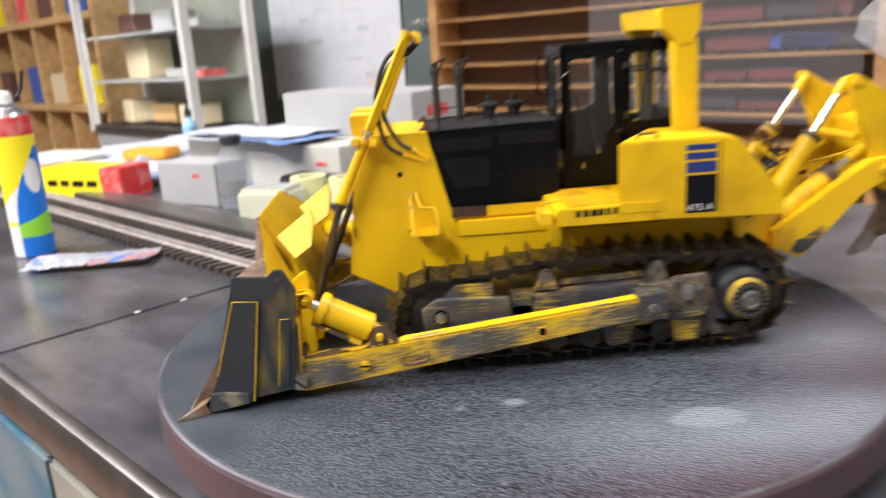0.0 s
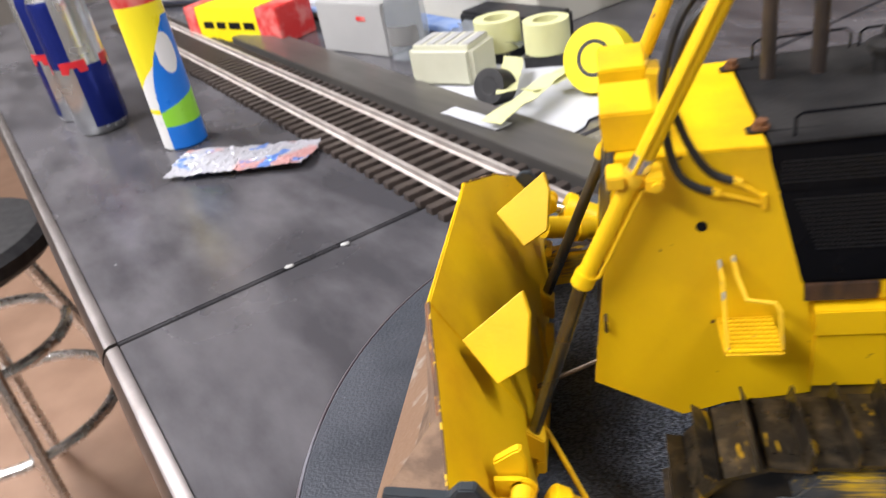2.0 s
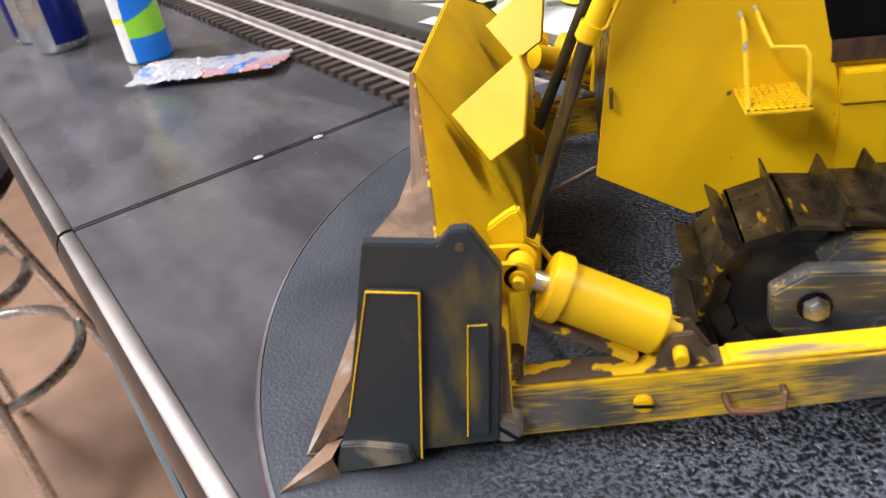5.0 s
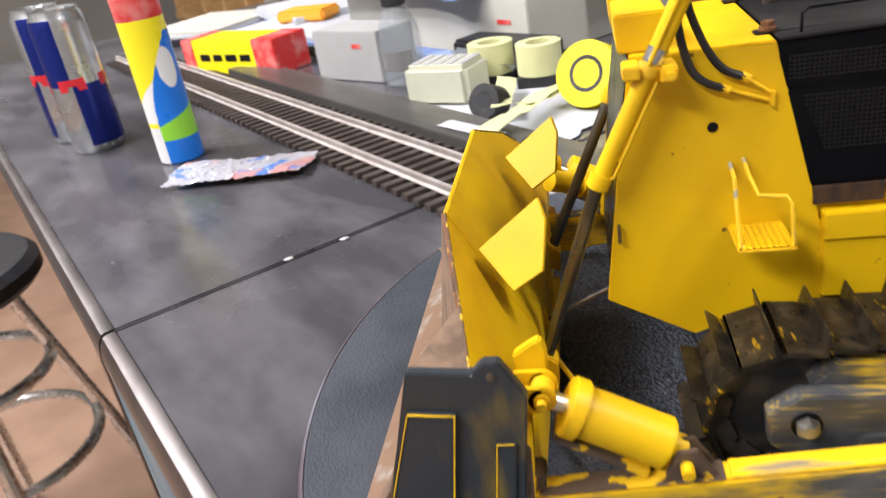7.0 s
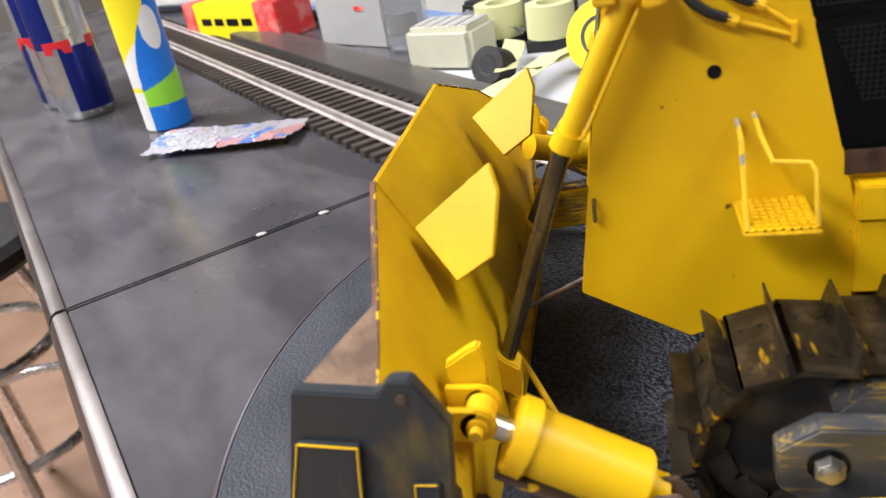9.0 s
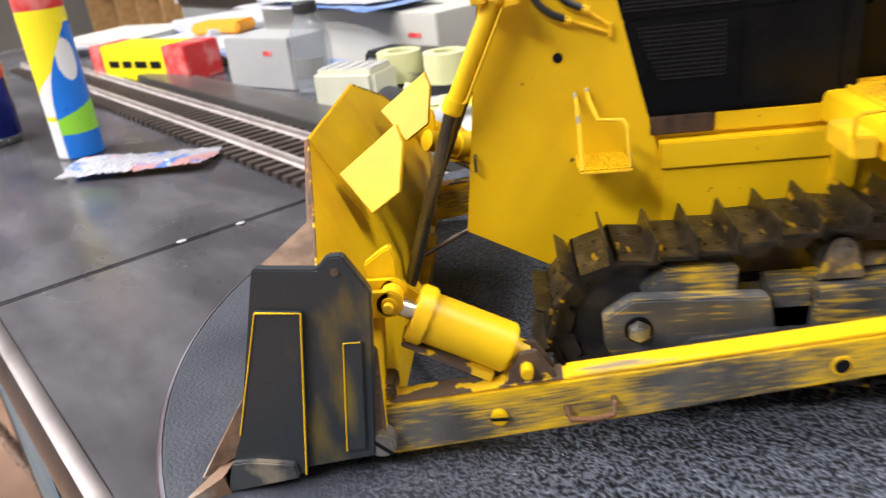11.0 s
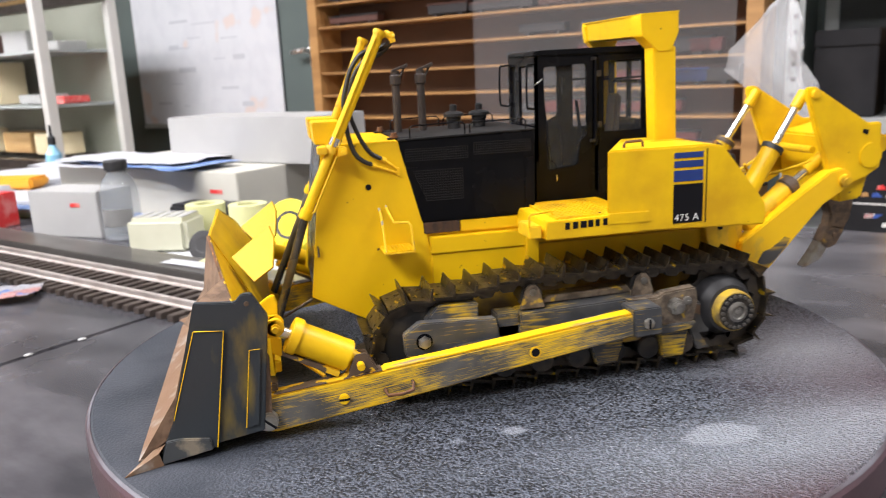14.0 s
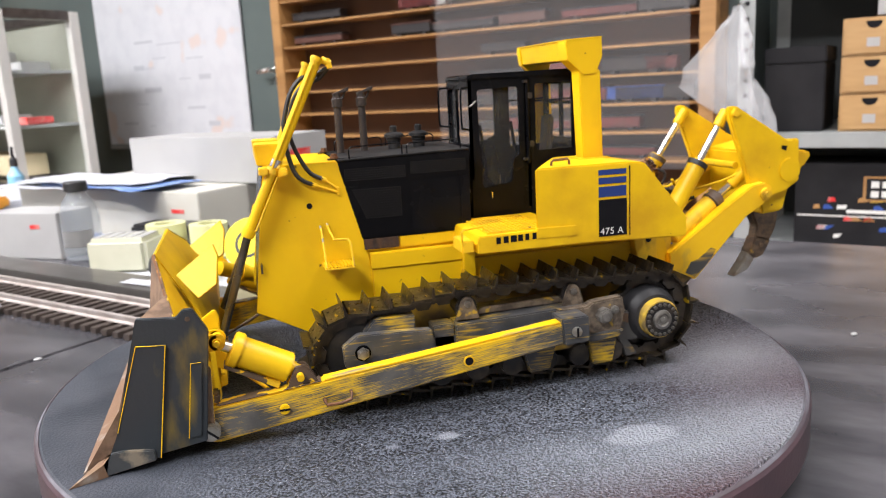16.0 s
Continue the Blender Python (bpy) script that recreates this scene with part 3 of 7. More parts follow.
for s in (-1, 1):
    for pts in ([(-0.0330, 0.0807), (-0.0332, 0.0895), (-0.0062, 0.0901), (-0.0060, 0.0812)], [(-0.0056, 0.0812), (-0.0058, 0.0901), (0.0190, 0.0907), (0.0190, 0.0817)],
                [(-0.0326, 0.0802), (-0.0066, 0.0807), (-0.0062, 0.0600), (-0.0272, 0.0596)], [(-0.0060, 0.0807), (0.0145, 0.0812), (0.0148, 0.0602), (-0.0056, 0.0600)], [(0.0149, 0.0812), (0.0190, 0.0812), (0.0190, 0.0604), (0.0152, 0.0602)]):
        bm = B(); prism(bm, pts, *span(s, 0.0243, 0.0249), 0.00015); part("hood_panel", bm, black, hood)
    grille(s, -0.0310, -0.0072, 0.0826, 0.0870, 26, 5)
    grille(s, -0.0048, 0.0175, 0.0836, 0.0880, 24, 5)
    grille(s, -0.0285, -0.0095, 0.0674, 0.0788, 20, 12, 0.0048)
    bm = B(); box(bm, -0.0255, -0.0115, *span(s, 0.0243, 0.0252), 0.0548, 0.0590, 0.0002); part("rusty_panel", bm, rusted_sheet, dozer, "rusted brown panel")
    bm = B(); prism(bm, [(-0.009, 0.0602), (-0.0082, 0.0622), (-0.0045, 0.0624), (-0.0035, 0.0604)], *span(s, 0.0249, 0.0256)); part("hinge", bm, black, hood)
    for x0, x1 in ((-0.0285, -0.0075), (-0.0055, 0.0165)):
        z = 0.0908 + 0.001
        bm = B(); tube(bm, [(x0, s * 0.0225, z - 0.001), (x0, s * 0.0225, z + 0.0028), (x0 + 0.0012, s * 0.0225, z + 0.0036), (x1 - 0.0012, s * 0.0225, z + 0.0040), (x1, s * 0.0225, z + 0.003), (x1, s * 0.0225, z - 0.0005)], 0.0003, 6, False)
        part("hand_rail", bm, black, hood)
    bm = B(); box(bm, -0.0365, -0.0225, *sorted((s * 0.0165, s * 0.0195)), 0.0905, 0.0911, 0.0002); bk = part("bracket", bm, black_top, hood)
    bm = B(); cyl(bm, (-0.0338, s * 0.018, 0.0911), (-0.0338, s * 0.018, 0.0918), 0.0017, seg=14); cyl(bm, (-0.0338, s * 0.018, 0.0918), (-0.0338, s * 0.018, 0.0929), 0.0013, seg=6)
    part("bolt", bm, rust, bk, "rusty bolt")
for x in (-0.0275, -0.0172):
    bm = B(); lathe(bm, [(0.0016, 0.0905), (0.0016, 0.110), (0.0022, 0.1102), (0.0023, 0.1135), (0.0017, 0.114), (0.0017, 0.1155), (0.0013, 0.1155), (0.0013, 0.113)], 20, (x, 0.0095, 0))
    st = part("exhaust_pipe", bm, stack_brown, dozer, "burnt brown exhaust pipe")
    bm = B(); prism(bm, [(x - 0.0018, 0.1156), (x - 0.0014, 0.1150), (x + 0.0050, 0.1168), (x + 0.0050, 0.1182)], 0.0078, 0.0112, 0.0001); tube(bm, [(x + 0.0016, 0.0095, 0.1125), (x + 0.0028, 0.0095, 0.1145), (x + 0.0036, 0.0095, 0.1165)], 0.0005, 6)
    part("rain_flap", bm, stack_brown, st)
for x in (-0.0048, 0.0060):
    bm = B(); lathe(bm, [(0.0026, 0.0910), (0.0027, 0.0945), (0.0031, 0.095), (0.0031, 0.0962), (0.0042, 0.0964), (0.0042, 0.0975), (0.0030, 0.0982), (0.0014, 0.0985), (0.0015, 0.1008), (0.0008, 0.1012)], 22, (x, 0.006, 0))
    part("air_precleaner", bm, black_top, dozer, "dull black mushroom-shaped air cleaner")

# main frame and lower side of the body
bm = B(); prism(bm, [(-0.0300, 0.0470), (-0.0265, 0.0588), (0.098, 0.0600), (0.1060, 0.0520), (0.1120, 0.0300), (0.100, 0.0160), (-0.030, 0.0200)], -0.0235, 0.0235, 0.0004)
part("main_frame", bm, plate_yellow, dozer)
for s in (-1, 1):
    bm = B(); box(bm, -0.0235, 0.0145, *span(s, 0.0230, 0.0272), 0.0472, 0.0535, 0.0003); part("sill_box", bm, plate_yellow, dozer)
    bm = B(); box(bm, -0.0230, 0.0900, *span(s, 0.0230, 0.0264), 0.0330, 0.0470, 0.0003); part("side_skirt", bm, plate_yellow, dozer)
    bm = B(); box(bm, -0.0110, 0.0190, *span(s, 0.0225, 0.0246), 0.0545, 0.0588, 0.0002); part("side_rail", bm, yellow, dozer)
    bm = B(); box(bm, 0.0140, 0.0190, *span(s, 0.0225, 0.0290), 0.0400, 0.0560, 0.0003); part("side_post", bm, yellow, dozer)
    bm = B(); prism(bm, [(0.088, 0.0545), (0.100, 0.0545), (0.1005, 0.040), (0.110, 0.0260), (0.106, 0.0240), (0.092, 0.036)], *span(s, 0.0225, 0.0300), 0.0003); br = part("ripper_bracket", bm, yellow_grime, dozer)
    bm = B(); cyl(bm, (0.0962, s * 0.0298, 0.0478), (0.0962, s * 0.0303, 0.0478), 0.0012, seg=14); part("hole", bm, black_decal, br)

bm = B(); box(bm, -0.0320, 0.0960, -0.0242, 0.0242, 0.0180, 0.0350, 0.0004); part("lower_hull", bm, hull_grime, dozer, "grimy yellow lower hull between the tracks")

# steps hung on the radiator plates
for s in (-1, 1):
    step = None
    bm = B(); box(bm, -0.0425, -0.0312, *span(s, 0.0250, 0.0375), 0.0508, 0.0516, 0.0002)
    step = part("hanging_step", bm, yellow_grime, dozer, "small yellow tread plate on bent wire")
    bm = B()
    for i in range(9):
        x = -0.0420 + i * 0.0013; box(bm, x - 0.0002, x + 0.0002, *span(s, 0.0255, 0.0372), 0.0516, 0.0519)
    for k in range(9):
        y = s * (0.0258 + k * 0.0014); box(bm, -0.0423, -0.0314, y - 0.0002, y + 0.0002, 0.0516, 0.0519)
    part("tread_mesh", bm, yellow, step)
    bm = B(); tube(bm, [(-0.0418, s * 0.0358, 0.0513), (-0.0421, s * 0.0300, 0.0645), (-0.0421, s * 0.0252, 0.0660)], 0.00045, 7, False)
    tube(bm, [(-0.0395, s * 0.0252, 0.0668), (-0.0393, s * 0.0300, 0.0650), (-0.0380, s * 0.0335, 0.0618), (-0.0330, s * 0.0350, 0.0618), (-0.0322, s * 0.0358, 0.0605), (-0.0316, s * 0.0362, 0.0513)], 0.00045, 7, False)
    part("step_wire", bm, wire_paint, step, "bent wire with chipped paint")

# fenders with tank boxes, decal and step box
for s in (-1, 1):
    bm = B()
    prism(bm, [(0.0350, 0.0850), (0.0730, 0.0850), (0.0800, 0.0842), (0.0985, 0.0615), (0.0985, 0.0535), (0.0350, 0.0555)], *span(s, 0.0190, 0.0560))
    for v in bm.verts:
        if v.co.x < 0.036 and abs(v.co.y) < 0.03:
            v.co.x = 0.0570
    bmesh.ops.bevel(bm, geom=bm.edges[:], offset=0.0006, segments=2, affect="EDGES", clamp_overlap=True)
    fen = part("fender_tank", bm, yellow, dozer, "yellow fender tank with decals")
    bm = B(); prism(bm, [(0.0120, 0.0606), (0.0126, 0.0617), (0.0480, 0.0622), (0.0480, 0.0552), (0.0118, 0.0552)], *span(s, 0.0170, 0.0563), 0.0003); part("step_box", bm, yellow, fen)
    bm = B(); prism(bm, [(0.0352, 0.0628), (0.0352, 0.0588), (0.0510, 0.0586), (0.0510, 0.0626)], *span(s, 0.0540, 0.0566), 0.0002); part("ledge", bm, yellow, fen)
    bm = B()
    for i in range(14):
        x = 0.0170 + i * 0.0018; box(bm, x - 0.0003, x + 0.0003, *span(s, 0.0200, 0.0540), 0.0616, 0.0626)
    for k in range(12):
        y = s * (0.0210 + k * 0.0029); box(bm, 0.0165, 0.0410, y - 0.0003, y + 0.0003, 0.0616, 0.0626)
    part("tread_mesh", bm, yellow_grime, fen)
    bm = B(); box(bm, 0.0060, 0.0104, *span(s, 0.0430, 0.0558), 0.0560, 0.0605, 0.0003); part("front_step", bm, yellow_grime, fen)
    bm = B(); tube(bm, [(0.0060, s * 0.0555, 0.0602), (0.0060, s * 0.0555, 0.0640), (0.0068, s * 0.0555, 0.0648), (0.0140, s * 0.0557, 0.0655), (0.0146, s * 0.0557, 0.0640)], 0.0004, 6, False); part("grab_rail", bm, yellow, fen)
    bm = B(); tube(bm, [(0.0440, s * 0.050, 0.0845), (0.0441, s * 0.050, 0.0864), (0.0448, s * 0.050, 0.0870), (0.0506, s * 0.050, 0.0872), (0.0512, s * 0.050, 0.0866), (0.0514, s * 0.050, 0.0845)], 0.0005, 8, False); part("tank_handle", bm, rust, fen, "brown wire handle")
    for z0, z1 in ((0.0806, 0.0826), (0.0772, 0.0796), (0.0722, 0.0762)):
        bm = B(); box(bm, 0.0605, 0.0720, *span(s, 0.05605, 0.0562), z0, z1); part("blue_stripe", bm, blue_decal, fen, "blue decal stripe")
    bm = B(); box(bm, 0.0605, 0.0722, *span(s, 0.05605, 0.0562), 0.0570, 0.0712); part("number_panel", bm, black_decal, fen, "black decal panel with model number")
    bm = B(); box(bm, 0.0733, 0.0737, *span(s, 0.05603, 0.05615), 0.0565, 0.0835); part("panel_gap", bm, black_decal, fen)
    # brand mark as plain dark shapes
    bm = B()
    for i, wd in enumerate((1.7, 1.9, 2.3, 1.9, 1.5, 1.6, 1.8)):
        x = 0.0190 + i * 0.00285
        box(bm, x, x + wd * 0.001, *span(s, 0.0563, 0.05645), 0.0585 + i * 0.00008, 0.0609 + i * 0.00008)
    part("brand_mark", bm, black_decal, fen, "row of small black painted blocks")


def lettering(text, size, at, s, material, parent):
    cu = bpy.data.curves.new("lettering", "FONT")
    cu.body, cu.size, cu.extrude, cu.space_character = text, size * K, 0.00004 * K, 1.12
    tmp = bpy.data.objects.new("lettering", cu)
    scene.collection.objects.link(tmp)
    dg = bpy.context.evaluated_depsgraph_get()
    me = bpy.data.meshes.new_from_object(tmp.evaluated_get(dg))
    bpy.data.objects.remove(tmp)
    me.materials.clear()
    me.materials.append(material)
    ob = new("lettering", me)
    ob.parent = parent
    ob.matrix_basis = pose(at[0] * K, at[1] * K, at[2] * K, 90, 0, 0 if s < 0 else 180)
    return ob


lettering("475 A", 0.0036, (0.0610, -0.0563, 0.0578), -1, white_print, dozer)

# cab
CAB_MOVE = Matrix.Translation((0.0024, 0, 0)) @ Matrix.Diagonal((1, 0.78, 1, 1))


def cab_part(name, bm, material, parent, label=""):
    bmesh.ops.transform(bm, matrix=CAB_MOVE, verts=bm.verts)
    return part(name, bm, material, parent, label)


CAB_Z0, CAB_Z1, HW = 0.0640, 0.1185, 0.0168
FRONT, REAR = 0.0226, 0.0706
bm = B(); prism(bm, [(FRONT - 0.0012, 0.1182), (FRONT - 0.0008, 0.1196), (FRONT + 0.0012, 0.1206), (REAR - 0.002, 0.1212), (REAR + 0.0008, 0.1204), (REAR + 0.0010, 0.1182)], -HW - 0.0006, HW + 0.0006, 0.0007); cab = part("cab_roof", bm, black, dozer, "black cab roof with rounded edges")
for s in (-1, 1):
    for z0, z1 in ((CAB_Z0, 0.0700), (0.1168, CAB_Z1)):
        bm = B(); box(bm, FRONT + 0.0008, REAR - 0.0008, *span(s, HW - 0.0024, HW - 0.0012), z0, z1); part("cab_sill", bm, black, cab)
    for x in (FRONT + 0.0016, 0.0485, REAR - 0.0016):
        bm = B(); box(bm, x - 0.0010, x + 0.0010, *span(s, HW - 0.0024, HW - 0.0008), CAB_Z0, CAB_Z1, 0.0002); part("cab_post", bm, black, cab)
bm = B(); box(bm, FRONT, REAR, -HW + 0.0003, HW - 0.0003, 0.0580, 0.0648); part("cab_floor", bm, black, cab)
DOOR = [(FRONT, CAB_Z0), (0.0452, CAB_Z0), (0.0462, 0.0860), (0.0464, 0.1180), (FRONT, 0.1180)]
for s in (-1, 1):
    low = 0.0742 if s < 0 else 0.0900
    win = rounded([(0.0272, low), (0.0402, low + 0.0016), (0.0412, 0.0858 if s < 0 else 0.0925), (0.0440, 0.0870 if s < 0 else 0.0935), (0.0438, 0.1150), (0.0260, 0.1143)], 0.0016)
    bm = B(); holed(bm, DOOR, [win], s * (HW - 0.0012), s * HW)
    door = part("cab_door", bm, black, cab, "black cab door with a tall rounded window")
    bm = B(); prism(bm, [(0.0255, low - 0.0006), (0.0445, low + 0.001), (0.0445, 0.1156), (0.0255, 0.1150)], *span(s, HW - 0.0016, HW - 0.0013)); o = part("pane", bm, clear_glass, door, "dusty clear pane"); o.visible_shadow = False
    bm = B(); tube(bm, [(0.0226, s * HW, 0.1078), (0.0235, s * (HW + 0.0012), 0.1086), (0.0252, s * (HW + 0.0012), 0.1100)], 0.0003, 6); part("door_handle", bm, bare_edge, door, "bare wire handle")
    bm = B(); box(bm, 0.0308, 0.0312, *span(s, HW, HW + 0.0007), 0.0698, 0.0724, 0.0001); part("door_latch", bm, chrome, door, "bright latch")
    bm = B(); holed(bm, [(0.0490, 0.0600), (REAR, 0.0600), (REAR, 0.1180), (0.0490, 0.1180)], [rounded([(0.0512, 0.0882), (0.0690, 0.0884), (0.0690, 0.1160), (0.0512, 0.1156)], 0.0008)], s * (HW - 0.0012), s * HW)
    rp = part("rear_side_panel", bm, black, cab)
    bm = B(); prism(bm, [(0.0508, 0.0876), (0.0694, 0.0876), (0.0694, 0.1164), (0.0508, 0.1160)], *span(s, HW - 0.0016, HW - 0.0013)); o = part("pane", bm, clear_glass, rp, "dusty clear pane"); o.visible_shadow = False
    bm = B(); prism(bm, [(0.0510, 0.1082), (0.0692, 0.1086), (0.0692, 0.1093), (0.0510, 0.1089)], *span(s, HW - 0.0030, HW - 0.0017)); part("window_bar", bm, black, rp)
    bm = B(); box(bm, 0.0458, 0.0496, *span(s, HW - 0.0024, HW - 0.0008), CAB_Z0, 0.1180); part("door_post", bm, black, cab)
    bm = B(); cyl(bm, (0.0477, s * (HW + 0.0004), 0.0830), (0.0477, s * (HW + 0.0004), 0.1176), 0.0008, seg=10); part("hinge_rod", bm, black, cab)
    for x, z in ((0.0466, 0.1168), (0.0486, 0.1110), (0.0490, 0.0912), (0.0462, 0.0850)):
        bm = B(); box(bm, x - 0.0010, x + 0.0010, *span(s, HW - 0.0002, HW + 0.0014), z - 0.0012 if x > 0.048 else z - 0.0006, z + 0.0012 if x > 0.048 else z + 0.0006, 0.0002); part("door_hinge", bm, dark_steel, cab)
    ym = s * (HW - 0.0006)
    bm = B(); tube(bm, [(FRONT, ym, 0.1156), (0.0205, ym + s * 0.0012, 0.1154), (0.0190, ym + s * 0.0015, 0.1140), (0.0189, ym + s * 0.0015, 0.1005), (0.0200, ym + s * 0.0012, 0.0990), (FRONT, ym, 0.0985)], 0.00042, 7); part("mirror_rail", bm, black, cab)
bm = B(); holed(bm, [(-HW, 0.0780), (HW, 0.0780), (HW, 0.1180), (-HW, 0.1180)], [rounded([(-0.0153, 0.0920), (0.0030, 0.0920), (0.0030, 0.1150), (-0.0153, 0.1150)], 0.001), rounded([(0.0070, 0.0920), (0.0150, 0.0920), (0.0150, 0.1150), (0.0070, 0.1150)], 0.001)], FRONT, FRONT + 0.0012, "x")
fp = part("front_panel", bm, black, cab)
bm = B(); box(bm, FRONT + 0.0014, FRONT + 0.0017, -0.0158, 0.0158, 0.0915, 0.1155); o = part("windscreen", bm, clear_glass, fp); o.visible_shadow = False
bm = B(); holed(bm, [(-HW, 0.0640), (HW, 0.0640), (HW, 0.1180), (-HW, 0.1180)], [rounded([(-0.0150, 0.0920), (-0.0012, 0.0920), (-0.0012, 0.1150), (-0.0150, 0.1150)], 0.001), rounded([(0.0012, 0.0920), (0.0150, 0.0920), (0.0150, 0.1150), (0.0012, 0.1150)], 0.001)], REAR - 0.0012, REAR, "x")
bp = part("back_panel", bm, black, cab)
bm = B(); box(bm, REAR - 0.0017, REAR - 0.0014, -0.0158, 0.0158, 0.0915, 0.1155); o = part("rear_pane", bm, clear_glass, bp); o.visible_shadow = False
for top, foot, y in (((0.0305, 0.0992), (0.0345, 0.0660), 0.004), ((0.0420, 0.1004), (0.0470, 0.0700), -0.006), ((0.0290, 0.0863), (0.0345, 0.0655), -0.007), ((0.0370, 0.0905), (0.0385, 0.0660), 0.002)):
    bm = B(); tube(bm, [(foot[0], y, foot[1]), (top[0] * 0.35 + foot[0] * 0.65, y, top[1] * 0.4 + foot[1] * 0.6), (top[0] + 0.0012, y, top[1] - 0.009)], 0.0004, 6); cyl(bm, (top[0] + 0.0016, y, top[1] - 0.0105), (top[0], y, top[1]), 0.00075, seg=8, bev=0.0002)
    cab_part("lever", bm, black, cab, "thin black control lever")
bm = B(); box(bm, REAR - 0.0016, REAR - 0.0002, -0.0155, 0.0155, 0.1064, 0.1078); part("window_bar", bm, black, bp)
bm = B(); box(bm, 0.0480, 0.0590, -0.0065, 0.0065, 0.0660, 0.0740, 0.0012); prism(bm, [(0.0570, 0.0730), (0.0600, 0.0730), (0.0625, 0.1020), (0.0600, 0.1025)], -0.006, 0.006, 0.0010)
cab_part("driver_seat", bm, seat_tan, cab, "dark driver seat")
bm = B(); box(bm, 0.0225, 0.0270, -0.010, 0.010, 0.0640, 0.0860, 0.0008); cab_part("console", bm, black, cab)

# roll-over guard
for s, ya, yb in ((-1, -0.0345, -0.0270), (1, 0.0170, 0.0200)):
    bm = B(); prism(bm, [(0.0646, 0.0840), (0.0732, 0.0840), (0.0722, 0.1200), (0.0630, 0.1200)], ya, yb, 0.0004); part("rops_post", bm, yellow, dozer)
    bm = B(); prism(bm, [(0.0576, 0.1306), (0.0578, 0.1318), (0.0728, 0.1322), (0.0730, 0.1250), (0.0702, 0.1184), (0.0648, 0.1180), (0.0584, 0.1240), (0.0574, 0.1300)], ya - 0.0004, yb + 0.0004, 0.0002); part("rops_gusset", bm, yellow, dozer)
    bm = B(); prism(bm, [(0.0614, 0.0845), (0.0758, 0.0845), (0.0752, 0.0853), (0.0620, 0.0853)], ya - 0.002, yb + 0.002, 0.0002); part("rops_foot", bm, yellow, dozer)
bm = B(); prism(bm, [(0.0580, 0.1313), (0.0728, 0.1319), (0.0728, 0.1240), (0.0590, 0.1240)], -0.0268, 0.0170, 0.0003); part("rops_beam", bm, yellow, dozer)
bm = B(); prism(bm, [(0.0578, 0.1312), (0.0730, 0.1320), (0.0730, 0.1327), (0.0576, 0.1319)], -0.0350, 0.0206, 0.0002); part("rops_top_plate", bm, yellow, dozer, "thin overhanging top plate")

